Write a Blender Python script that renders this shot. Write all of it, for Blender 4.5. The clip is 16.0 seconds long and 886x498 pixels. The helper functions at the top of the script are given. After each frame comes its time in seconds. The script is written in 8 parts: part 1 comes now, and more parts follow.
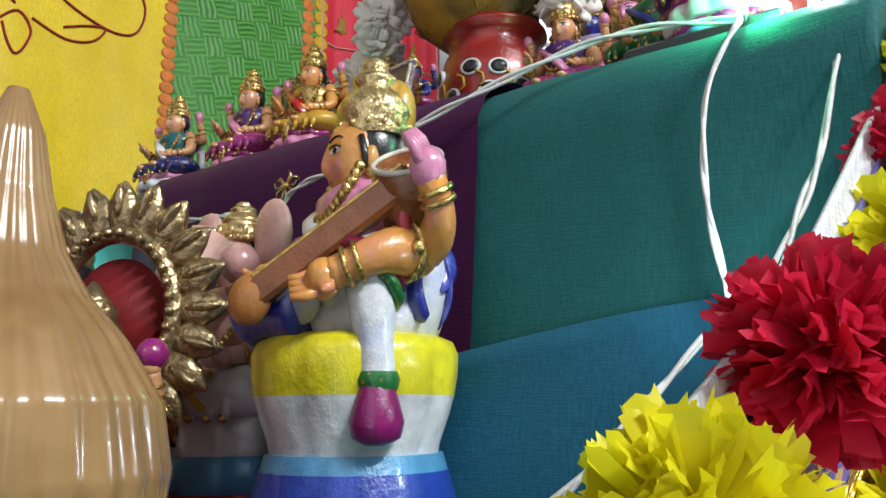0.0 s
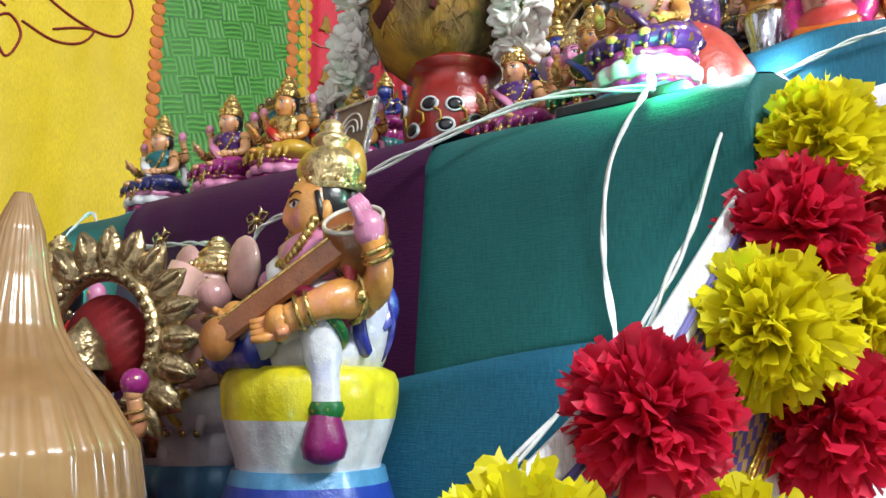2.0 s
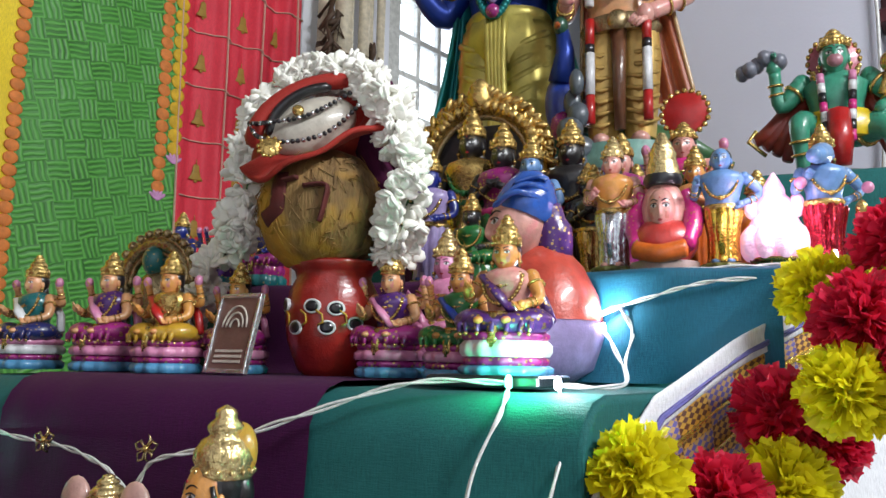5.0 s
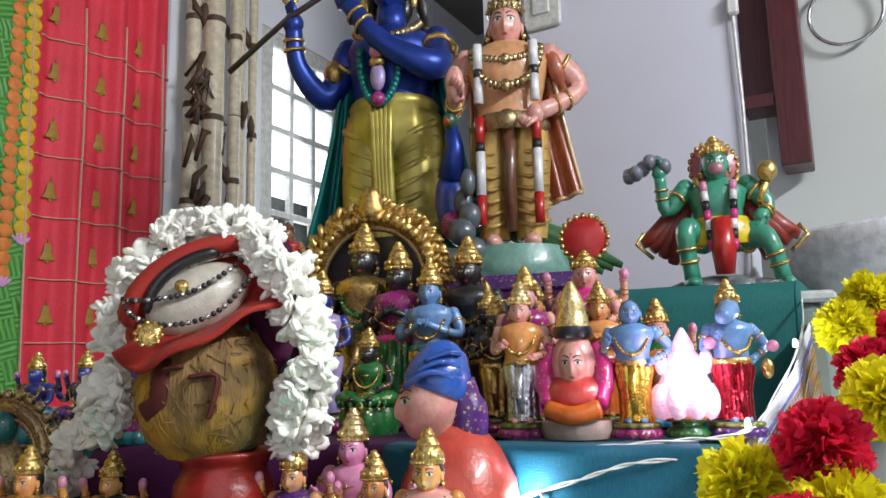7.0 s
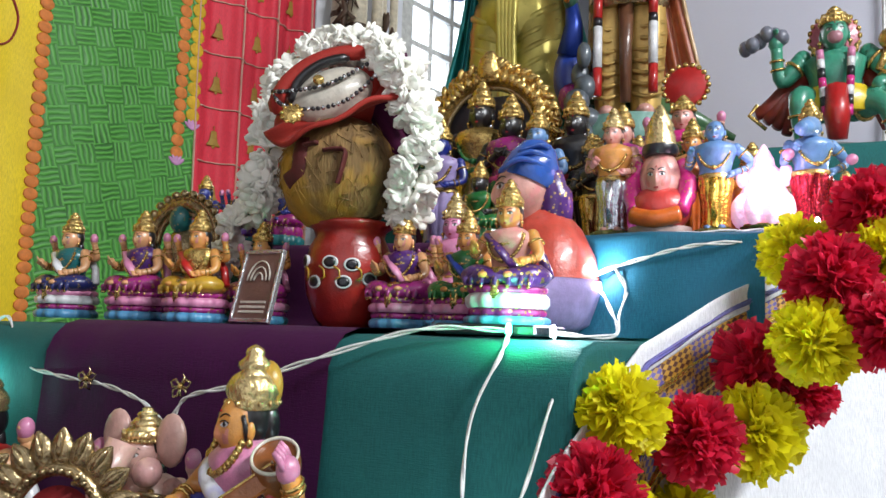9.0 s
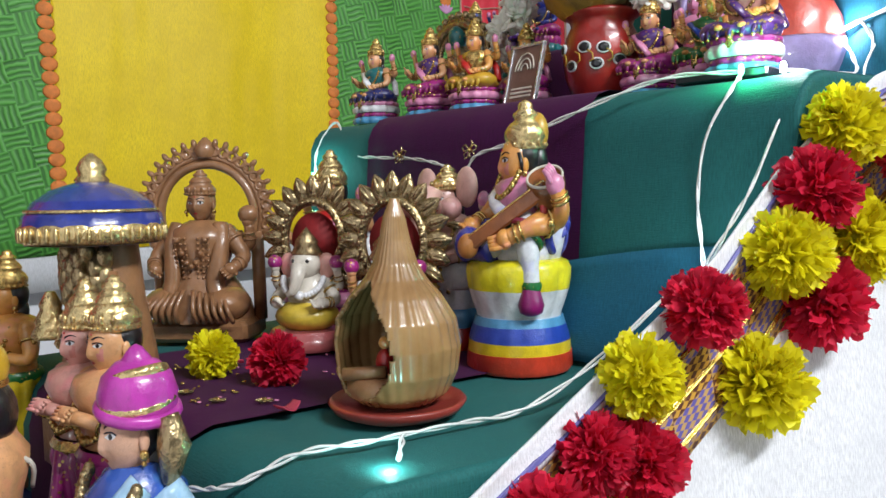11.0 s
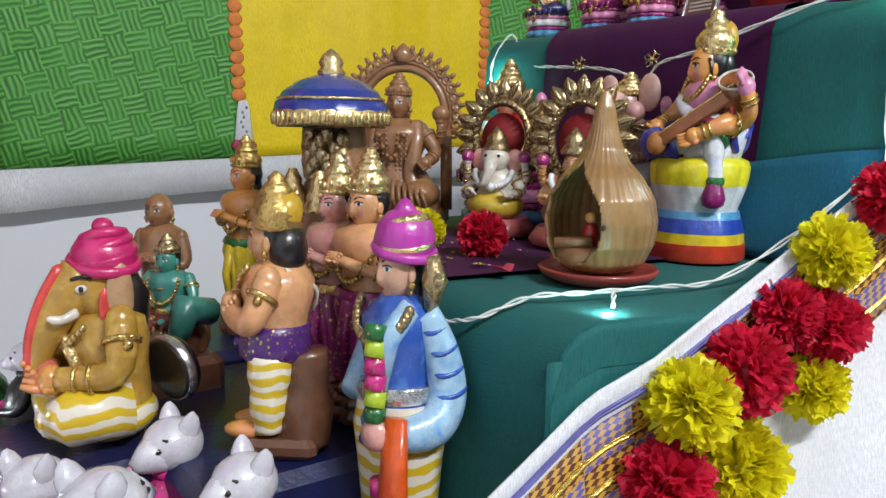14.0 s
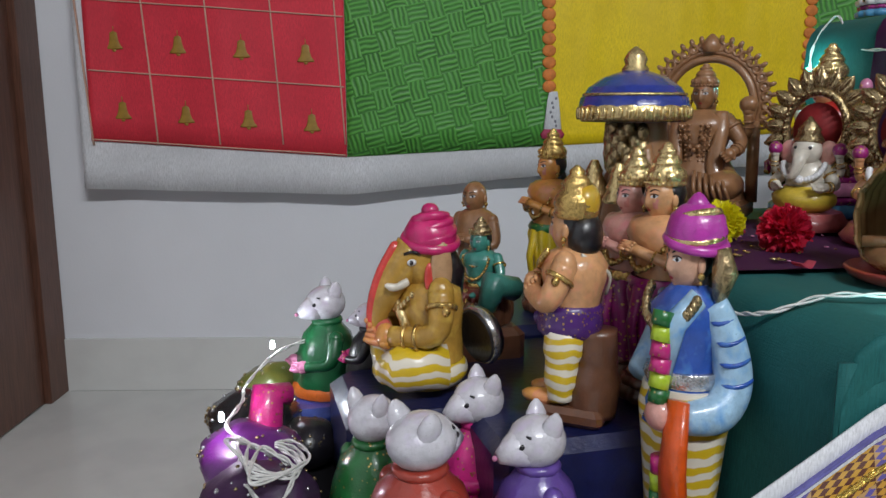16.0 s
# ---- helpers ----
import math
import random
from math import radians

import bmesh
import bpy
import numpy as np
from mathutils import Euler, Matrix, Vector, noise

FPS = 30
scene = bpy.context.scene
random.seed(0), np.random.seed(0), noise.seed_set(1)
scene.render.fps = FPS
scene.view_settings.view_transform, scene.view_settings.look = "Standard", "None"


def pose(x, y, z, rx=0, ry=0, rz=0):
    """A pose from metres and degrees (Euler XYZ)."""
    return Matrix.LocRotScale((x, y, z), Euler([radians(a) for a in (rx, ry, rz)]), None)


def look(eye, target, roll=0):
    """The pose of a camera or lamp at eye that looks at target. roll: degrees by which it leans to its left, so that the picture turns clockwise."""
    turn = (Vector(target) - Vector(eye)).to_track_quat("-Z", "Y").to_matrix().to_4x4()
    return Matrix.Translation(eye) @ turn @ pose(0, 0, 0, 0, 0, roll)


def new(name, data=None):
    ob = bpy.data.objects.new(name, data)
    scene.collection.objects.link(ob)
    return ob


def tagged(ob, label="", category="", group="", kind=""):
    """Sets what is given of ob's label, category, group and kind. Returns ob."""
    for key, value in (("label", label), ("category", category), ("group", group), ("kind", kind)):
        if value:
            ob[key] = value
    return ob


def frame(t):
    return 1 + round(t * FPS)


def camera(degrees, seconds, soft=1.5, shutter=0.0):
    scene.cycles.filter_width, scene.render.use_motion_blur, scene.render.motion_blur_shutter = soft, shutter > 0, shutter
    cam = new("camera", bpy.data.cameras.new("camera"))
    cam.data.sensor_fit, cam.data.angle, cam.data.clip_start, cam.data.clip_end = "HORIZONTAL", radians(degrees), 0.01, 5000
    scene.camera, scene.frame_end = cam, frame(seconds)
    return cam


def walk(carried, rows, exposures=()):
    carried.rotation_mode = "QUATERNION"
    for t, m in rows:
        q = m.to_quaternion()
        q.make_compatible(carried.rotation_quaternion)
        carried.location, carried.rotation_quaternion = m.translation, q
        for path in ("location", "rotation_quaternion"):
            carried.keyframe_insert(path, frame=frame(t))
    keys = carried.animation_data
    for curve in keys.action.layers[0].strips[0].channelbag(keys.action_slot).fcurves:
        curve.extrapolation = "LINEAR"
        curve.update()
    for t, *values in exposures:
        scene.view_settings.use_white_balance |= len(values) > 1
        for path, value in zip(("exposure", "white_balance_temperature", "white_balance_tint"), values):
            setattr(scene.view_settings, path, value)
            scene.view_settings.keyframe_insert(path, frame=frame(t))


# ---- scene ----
cam = camera(59.38, 16.0)
PATH = [
    (0, pose(-0.2520, -0.2057, 0.6538, 101.77, 0.41, -54.45)),
    (0.5, pose(-0.2595, -0.2148, 0.6612, 101.49, 0.25, -54.66)),
    (1, pose(-0.2700, -0.2256, 0.6657, 101.39, 0.18, -54.95)),
    (1.5, pose(-0.2808, -0.2426, 0.6687, 101.03, 0.18, -55.19)),
    (2, pose(-0.2900, -0.2660, 0.6757, 100.38, 0.16, -55.16)),
    (2.5, pose(-0.2992, -0.2887, 0.6819, 100.31, 0.28, -54.90)),
    (3, pose(-0.3106, -0.3040, 0.6992, 100.81, 0.32, -54.86)),
    (3.2, pose(-0.3217, -0.3120, 0.7124, 101.45, 0.10, -54.80)),
    (5.3, pose(-0.3847, -0.3038, 0.8971, 97.47, -0.61, -68.16)),
    (5.5, pose(-0.3807, -0.2956, 0.9119, 97.58, -0.02, -70.05)),
    (6, pose(-0.3772, -0.2628, 0.9456, 97.83, 0.66, -71.52)),
    (6.5, pose(-0.3739, -0.2469, 0.9745, 98.32, 0.83, -72.48)),
    (7, pose(-0.3618, -0.2601, 1.0264, 99.34, 1.38, -74.87)),
    (7.5, pose(-0.3734, -0.2749, 1.0241, 101.08, 1.66, -75.25)),
    (8, pose(-0.3965, -0.2808, 0.9752, 100.69, 0.93, -72.75)),
    (8.5, pose(-0.3895, -0.2849, 0.9184, 98.69, 0.04, -71.16)),
    (9, pose(-0.4332, -0.3316, 0.8557, 95.97, -1.84, -64.83)),
    (9.5, pose(-0.4606, -0.3945, 0.8425, 94.32, -1.73, -54.04)),
    (10, pose(-0.4827, -0.4220, 0.8075, 92.42, 0.04, -50.43)),
    (10.2, pose(-0.4915, -0.4193, 0.7892, 89.36, 0.66, -49.62)),
    (12.3, pose(-0.6314, -0.4322, 0.7378, 84.70, -0.68, -41.10)),
    (12.5, pose(-0.6386, -0.4311, 0.7361, 83.65, -0.50, -40.80)),
    (13, pose(-0.6536, -0.4320, 0.7289, 82.51, -0.60, -39.92)),
    (13.5, pose(-0.6623, -0.4338, 0.7219, 81.47, -0.68, -38.34)),
    (14, pose(-0.6757, -0.4394, 0.7156, 81.08, -1.00, -37.10)),
    (14.5, pose(-0.6912, -0.4538, 0.7116, 81.25, -2.03, -34.76)),
    (15, pose(-0.6985, -0.4657, 0.7094, 79.73, -2.15, -29.58)),
    (15.5, pose(-0.6981, -0.4803, 0.7152, 79.44, -1.59, -22.40)),
    (16, pose(-0.6954, -0.4930, 0.7270, 79.78, 0.07, -14.88)),
]
walk(cam, PATH, exposures=((0, -0.1), (2.0, 0.1), (3.2, 0.05), (5.3, -0.28), (8.5, -0.25), (9.5, -0.05), (12.3, -0.15), (14.5, -0.12), (15.0, -0.48), (15.5, -0.68), (16.0, -0.66)))

# ---- world and lights ----
world = bpy.data.worlds.new("world")
scene.world = world
world.use_nodes = True
world.node_tree.nodes["Background"].inputs[0].default_value = (0.75, 0.85, 1.0, 1)
world.node_tree.nodes["Background"].inputs[1].default_value = 4.0


def area_lamp(name, m, sx, sy, watts, colour):
    d = bpy.data.lights.new(name, "AREA")
    d.shape, d.size, d.size_y, d.energy, d.color = "RECTANGLE", sx, sy, watts, colour
    ob = new(name, d)
    ob.matrix_world = m
    return ob


def point_lamp(name, p, watts, colour, r=0.006):
    d = bpy.data.lights.new(name, "POINT")
    d.energy, d.color, d.shadow_soft_size = watts, colour, r
    ob = new(name, d)
    ob.location = p
    return ob


area_lamp("tube_light_lamp", look((-0.30, -1.90, 2.40), (-0.1, 0.5, 0.6)), 1.2, 0.08, 88, (0.93, 0.965, 1.0))
# daylight in the opening of the window on the long wall
area_lamp("window_daylight", look((2.34, 0.70, 1.58), (1.55, -0.15, 1.35)), 1.0, 1.1, 14, (0.90, 0.95, 1.0))

# ---- materials ----
MATS = {}


def nodes_of(name):
    m = bpy.data.materials.new(name)
    m.use_nodes = True
    t = m.node_tree
    return m, t, t.nodes["Principled BSDF"]


def mix_colour(t, fac, a, b):
    n = t.nodes.new("ShaderNodeMix")
    n.data_type = "RGBA"
    t.links.new(fac, n.inputs[0])
    for i, c in ((6, a), (7, b)):
        if isinstance(c, tuple):
            n.inputs[i].default_value = (*c, 1)
        else:
            t.links.new(c, n.inputs[i])
    return n.outputs[2]


def noise_out(t, scale, detail=3.0, rough=0.55, coord="Object", stretch=None):
    tc = t.nodes.new("ShaderNodeTexCoord")
    src = tc.outputs[coord]
    if stretch:
        mp = t.nodes.new("ShaderNodeMapping")
        mp.inputs["Scale"].default_value = stretch
        t.links.new(src, mp.inputs[0])
        src = mp.outputs[0]
    n = t.nodes.new("ShaderNodeTexNoise")
    n.inputs["Scale"].default_value, n.inputs["Detail"].default_value, n.inputs["Roughness"].default_value = scale, detail, rough
    t.links.new(src, n.inputs["Vector"])
    return n.outputs["Fac"]


def ramp(t, fac, lo, hi):
    r = t.nodes.new("ShaderNodeMapRange")
    r.inputs[1].default_value, r.inputs[2].default_value = lo, hi
    t.links.new(fac, r.inputs[0])
    return r.outputs[0]


def bump(t, b, height, strength, dist):
    n = t.nodes.new("ShaderNodeBump")
    n.inputs["Strength"].default_value, n.inputs["Distance"].default_value = strength, dist
    t.links.new(height, n.inputs["Height"])
    t.links.new(n.outputs[0], b.inputs["Normal"])


def dim(c, k):
    return tuple(min(1.0, v * k) for v in c)


def paint(r, g, b, rough=0.3, metal=0.0, coat=0.4, fleck=0.0, blush=None):
    """Hand-painted doll enamel: brush variation, small specks, uneven gloss."""
    key = ("paint", r, g, b, rough, metal, fleck, blush)
    if key not in MATS:
        m, t, s = nodes_of("paint")
        c = (r, g, b)
        big, fine = noise_out(t, 55, 3), noise_out(t, 420, 2)
        base = mix_colour(t, ramp(t, big, 0.35, 0.7), dim(c, 0.70), dim(c, 1.0))
        dark = tuple(v * 0.55 + 0.01 for v in c)
        base = mix_colour(t, ramp(t, fine, 0.66, 0.8), base, dark)
        stain = noise_out(t, 130, 4, 0.7)
        base = mix_colour(t, ramp(t, stain, 0.54, 0.86), base, dark)
        if blush:
            base = mix_colour(t, ramp(t, noise_out(t, 60, 2), 0.52, 0.80), base, blush)
        if fleck:
            vo = t.nodes.new("ShaderNodeTexVoronoi")
            vo.inputs["Scale"].default_value = 190
            tc = t.nodes.new("ShaderNodeTexCoord")
            t.links.new(tc.outputs["Object"], vo.inputs["Vector"])
            mask = ramp(t, vo.outputs["Distance"], fleck, fleck - 0.08)
            base = mix_colour(t, mask, base, (0.62, 0.42, 0.14))
            t.links.new(mask, s.inputs["Metallic"])
        t.links.new(base, s.inputs["Base Color"])
        s.inputs["Roughness"].default_value = rough
        if metal:
            s.inputs["Metallic"].default_value = metal
        s.inputs["Coat Weight"].default_value, s.inputs["Coat Roughness"].default_value = coat, 0.12
        bump(t, s, stain, 0.30, 0.003)
        MATS[key] = m
    return MATS[key]


def gold(r=0.62, g=0.42, b=0.14, rough=0.32):
    key = ("gold", r, g, b)
    if key not in MATS:
        m, t, s = nodes_of("gold_paint")
        fine = noise_out(t, 190, 3)
        t.links.new(mix_colour(t, ramp(t, fine, 0.30, 0.55), dim((r, g, b), 0.55), dim((r, g, b), 1.1)), s.inputs["Base Color"])
        s.inputs["Metallic"].default_value, s.inputs["Roughness"].default_value = 0.85, rough - 0.06
        bump(t, s, fine, 0.6, 0.003)
        MATS[key] = m
    return MATS[key]


def silk(r, g, b, rough=0.36):
    """Smooth metallic statue paint with soft brush tone."""
    key = ("silk", r, g, b)
    if key not in MATS:
        m, t, s = nodes_of("metallic_paint")
        soft, fine = noise_out(t, 24, 4), noise_out(t, 220, 2)
        col = mix_colour(t, ramp(t, soft, 0.3, 0.7), dim((r, g, b), 0.75), dim((r, g, b), 1.2))
        col = mix_colour(t, ramp(t, fine, 0.64, 0.85), col, dim((r, g, b), 0.5))
        t.links.new(col, s.inputs["Base Color"])
        s.inputs["Metallic"].default_value, s.inputs["Roughness"].default_value = 0.45, rough
        bump(t, s, soft, 0.2, 0.004)
        MATS[key] = m
    return MATS[key]


def cloth(name, c, scale=900, rough=0.85, sheen=0.03, spec=0.2):
    """Woven cloth: thread grain, soft large folds of tone."""
    m, t, s = nodes_of(name)
    thread = noise_out(t, scale, 2, stretch=(1, 1, 0.12))
    thread2 = noise_out(t, scale, 2, stretch=(0.12, 0.12, 1))
    soft = noise_out(t, 9, 3)
    col = mix_colour(t, ramp(t, soft, 0.3, 0.7), dim(c, 0.85), dim(c, 1.1))
    col = mix_colour(t, ramp(t, thread, 0.35, 0.7), col, dim(c, 0.72))
    t.links.new(col, s.inputs["Base Color"])
    s.inputs["Roughness"].default_value, s.inputs["Sheen Weight"].default_value = rough, sheen
    s.inputs["Specular IOR Level"].default_value = spec
    ad = t.nodes.new("ShaderNodeMath")
    ad.operation = "ADD"
    t.links.new(thread, ad.inputs[0])
    t.links.new(thread2, ad.inputs[1])
    bump(t, s, ad.outputs[0], 0.35, 0.001)
    return m


def plaster(name, c, rough=0.6):
    m, t, s = nodes_of(name)
    soft, fine = noise_out(t, 2.2, 4), noise_out(t, 160, 3)
    col = mix_colour(t, ramp(t, soft, 0.3, 0.7), dim(c, 0.94), dim(c, 1.03))
    t.links.new(col, s.inputs["Base Color"])
    s.inputs["Roughness"].default_value = rough
    bump(t, s, fine, 0.15, 0.002)
    return m


def glow(name, c, strength):
    m, t, s = nodes_of(name)
    s.inputs["Base Color"].default_value = (*c, 1)
    s.inputs["Emission Color"].default_value = (*c, 1)
    s.inputs["Emission Strength"].default_value = strength
    return m


def wood(name, c, rough=0.45):
    m, t, s = nodes_of(name)
    g = noise_out(t, 30, 4, stretch=(6, 6, 0.4))
    t.links.new(mix_colour(t, ramp(t, g, 0.3, 0.7), dim(c, 0.6), dim(c, 1.2)), s.inputs["Base Color"])
    s.inputs["Roughness"].default_value = rough
    bump(t, s, g, 0.2, 0.002)
    return m


def tile_material():
    m, t, s = nodes_of("floor_tile")
    info = t.nodes.new("ShaderNodeObjectInfo")
    vein = noise_out(t, 5, 6)
    col = mix_colour(t, ramp(t, vein, 0.45, 0.62), (0.74, 0.74, 0.72), (0.62, 0.62, 0.61))
    col = mix_colour(t, ramp(t, info.outputs["Random"], -1, 2), col, (0.7, 0.7, 0.69))
    t.links.new(col, s.inputs["Base Color"])
    s.inputs["Roughness"].default_value = 0.22
    return m


GREEN_CLOTH = cloth("green_cloth", (0.016, 0.125, 0.122), rough=0.7)
TEAL_CLOTH = cloth("teal_cloth", (0.014, 0.115, 0.190), rough=0.6)
PURPLE_CLOTH = cloth("purple_cloth", (0.054, 0.003, 0.050), rough=0.7)
BLACK_CLOTH = cloth("black_cloth", (0.006, 0.005, 0.008))
WHITE_CLOTH = cloth("white_cloth", (0.80, 0.81, 0.85))
YELLOW_CLOTH = cloth("yellow_cloth", (0.95, 0.68, 0.014), rough=0.45, spec=0.3)
RED_CLOTH = cloth("red_cloth", (0.80, 0.045, 0.075), rough=0.55, spec=0.3)
WALL_PAINT = plaster("wall_paint", (0.80, 0.81, 0.86))
LAVENDER_PAINT = plaster("lavender_paint", (0.66, 0.66, 0.76))
# dark only to soak up bounced light; for surfaces out of view
UNSEEN_PAINT = plaster("bounce_cut_paint", (0.16, 0.15, 0.14))
GREY_PAINT = plaster("grey_paint", (0.52, 0.54, 0.52))
MAROON_WOOD = wood("maroon_wood", (0.085, 0.018, 0.022), 0.35)
BROWN_WOOD = wood("brown_wood", (0.13, 0.055, 0.035), 0.4)
TILE = tile_material()
GROUT = plaster("grout", (0.20, 0.20, 0.20), 0.9)
GOLD = gold()
DULL_GOLD = gold(0.40, 0.30, 0.16)
WIRE_WHITE = paint(0.82, 0.82, 0.80, 0.35)
CHROME = paint(0.7, 0.7, 0.72, 0.12, 1.0)


# ---- mesh tools ----
class Clay:
    """Collects rounded pieces, each with its material, into one mesh."""

    def __init__(self):
        self.v, self.f, self.m, self.mats, self.flat = [], [], [], [], []

    def slot(self, mat):
        if mat not in self.mats:
            self.mats.append(mat)
        return self.mats.index(mat)

    def add(self, verts, faces, mat, m=None, flat=False):
        k, s = len(self.v), self.slot(mat)
        self.v += [tuple(m @ Vector(p)) for p in verts] if m is not None else [tuple(p) for p in verts]
        for f in faces:
            self.f.append([i + k for i in f])
            self.m.append(s)
            self.flat.append(flat)
        return self

    def lathe(self, rings, mat, at=(0, 0, 0), m=None, seg=20, squash=1.0, wave=0.0, lobes=0):
        """rings: (radius, z) pairs; wave and lobes flute the outline like petals."""
        vs, fs = [], []
        for r, z in rings:
            for i in range(seg):
                a = 2 * math.pi * i / seg
                k = r * (1 + wave * (2.2 * abs(math.cos(lobes * a / 2)) ** 0.6 - 1.2)) if lobes else r
                vs.append((at[0] + k * math.cos(a), at[1] + k * math.sin(a) * squash, at[2] + z))
        for j in range(len(rings) - 1):
            for i in range(seg):
                fs.append((j * seg + i, j * seg + (i + 1) % seg, (j + 1) * seg + (i + 1) % seg, (j + 1) * seg + i))
        self.add(vs, fs, mat, m)
        self.add(vs[:seg], [tuple(range(seg))[::-1]], mat, m, True)
        return self.add(vs[-seg:], [tuple(range(seg))], mat, m, True)

    def ball(self, c, r, mat, m=None, seg=14, rows=9, turn=None):
        r = r if isinstance(r, tuple) else (r, r, r)
        vs, fs = [], []
        for j in range(rows + 1):
            th = math.pi * j / rows
            for i in range(seg):
                a = 2 * math.pi * i / seg
                vs.append(Vector((r[0] * math.sin(th) * math.cos(a), r[1] * math.sin(th) * math.sin(a), -r[2] * math.cos(th))))
        if turn:
            e = Euler([radians(v) for v in turn]).to_matrix()
            vs = [e @ v for v in vs]
        vs = [v + Vector(c) for v in vs]
        for j in range(rows):
            for i in range(seg):
                fs.append((j * seg + i, j * seg + (i + 1) % seg, (j + 1) * seg + (i + 1) % seg, (j + 1) * seg + i))
        return self.add(vs, fs, mat, m)

    def tube(self, pts, radii, mat, m=None, seg=10, closed=False, squash=1.0):
        pts = [Vector(p) for p in pts]
        n = len(pts)
        radii = radii if isinstance(radii, (list, tuple)) else [radii] * n
        vs, fs = [], []
        side = None
        for j, p in enumerate(pts):
            d = (pts[(j + 1) % n if closed else min(j + 1, n - 1)] - pts[(j - 1) % n if closed else max(j - 1, 0)])
            d = d.normalized() if d.length > 1e-9 else Vector((0, 0, 1))
            if side is None:
                side = d.cross(Vector((0, 0, 1)) if abs(d.z) < 0.9 else Vector((1, 0, 0))).normalized()
            side = (side - d * side.dot(d)).normalized()
            up = d.cross(side)
            for i in range(seg):
                a = 2 * math.pi * i / seg
                vs.append(p + (side * math.cos(a) + up * math.sin(a) * squash) * radii[j])
        for j in range(n if closed else n - 1):
            for i in range(seg):
                b = (j + 1) % n
                fs.append((j * seg + i, j * seg + (i + 1) % seg, b * seg + (i + 1) % seg, b * seg + i))
        if not closed:
            fs.append(tuple(range(seg))[::-1])
            fs.append(tuple((n - 1) * seg + i for i in range(seg)))
        return self.add(vs, fs, mat, m)

    def box(self, c, s, mat, m=None, bev=0.1):
        b = min(s) * bev
        x, y, z = (v / 2 for v in s)
        vs, fs = [], []
        ring = [(x - b, y), (x, y - b), (x, -y + b), (x - b, -y), (-x + b, -y), (-x, -y + b), (-x, y - b), (-x + b, y)]
        for zz, k in ((-z, b), (-z + b, 0), (z - b, 0), (z, b)):
            for px_, py_ in ring:
                vs.append((c[0] + px_ * (1 - k / x), c[1] + py_ * (1 - k / y), c[2] + zz))
        for j in range(3):
            for i in range(8):
                fs.append((j * 8 + i, (j + 1) * 8 + i, (j + 1) * 8 + (i + 1) % 8, j * 8 + (i + 1) % 8))
        fs += [tuple(range(8)), tuple(24 + i for i in range(8))[::-1]]
        return self.add(vs, fs, mat, m, True)

    def move(self, start, m):
        """Turns everything added since index start by a matrix."""
        self.v[start:] = [tuple(m @ Vector(p)) for p in self.v[start:]]
        return self

    def hoop(self, p, d, r, th, mat, seg=14):
        """A ring of radius r round the axis d at p."""
        d = Vector(d).normalized()
        a = d.orthogonal().normalized()
        b = d.cross(a)
        return self.tube([Vector(p) + (a * math.cos(k) + b * math.sin(k)) * r for k in [2 * math.pi * i / seg for i in range(seg)]], th, mat, seg=6, closed=True)

    def sheet(self, fn, nu, nv, mat, thick=0.0):
        """A curved sheet from fn(u, v), u and v in 0..1."""
        vs = [fn(i / nu, j / nv) for j in range(nv + 1) for i in range(nu + 1)]
        fs = [(j * (nu + 1) + i, j * (nu + 1) + i + 1, (j + 1) * (nu + 1) + i + 1, (j + 1) * (nu + 1) + i) for j in range(nv) for i in range(nu)]
        return self.add(vs, fs, mat)

    def mesh(self, name, merge=False):
        me = bpy.data.meshes.new(name)
        me.from_pydata(self.v, [], self.f)
        for mt in self.mats:
            me.materials.append(mt)
        me.polygons.foreach_set("material_index", self.m)
        me.polygons.foreach_set("use_smooth", [not x for x in self.flat])
        me.update()
        bm = bmesh.new()
        bm.from_mesh(me)
        bmesh.ops.recalc_face_normals(bm, faces=bm.faces)
        bm.to_mesh(me)
        bm.free()
        return me

    def thing(self, name, label="", category="", group="", kind="", m=None, parent=None):
        ob = new(name, self.mesh(name))
        if m is not None:
            ob.matrix_basis = m
        if parent is not None:
            ob.parent = parent
        return tagged(ob, label, category, group, kind)


def empty(name, label, category, group="", kind="", m=None):
    ob = new(name)
    ob.empty_display_size = 0.02
    if m is not None:
        ob.matrix_basis = m
    return tagged(ob, label, category, group, kind)


def solid(ob, t, offset=-1.0):
    md = ob.modifiers.new("thick", "SOLIDIFY")
    md.thickness, md.offset = t, offset
    return ob


# ---- the room ----
# The long wall runs 13.65 degrees off the steps' own direction; U goes along it, N out of it.
U, N = Vector((0.9718, -0.2360, 0)), Vector((-0.2360, -0.9718, 0))
WALL_TURN = math.degrees(math.atan2(-0.2360, 0.9718))
WALL_C = 1.33


def on_wall(u, z, off=0.0):
    """A point u metres along the long wall, off metres out of it."""
    p = U * u - N * (WALL_C - off)
    return Vector((p.x, p.y, z))


def wall_box(name, u0, u1, z0, z1, d0, d1, mat, kind="structure", label="", category="", parent=None, bev=0.01):
    c = Clay()
    c.box(((u0 + u1) / 2, (d0 + d1) / 2, (z0 + z1) / 2), (abs(u1 - u0), abs(d1 - d0), z1 - z0), mat, bev=bev)
    m = Matrix.Translation(-N * WALL_C) @ pose(0, 0, 0, 0, 0, WALL_TURN)
    if parent is not None:
        m = Matrix.Identity(4)
    return c.thing(name, label, category, "", kind, m, parent)


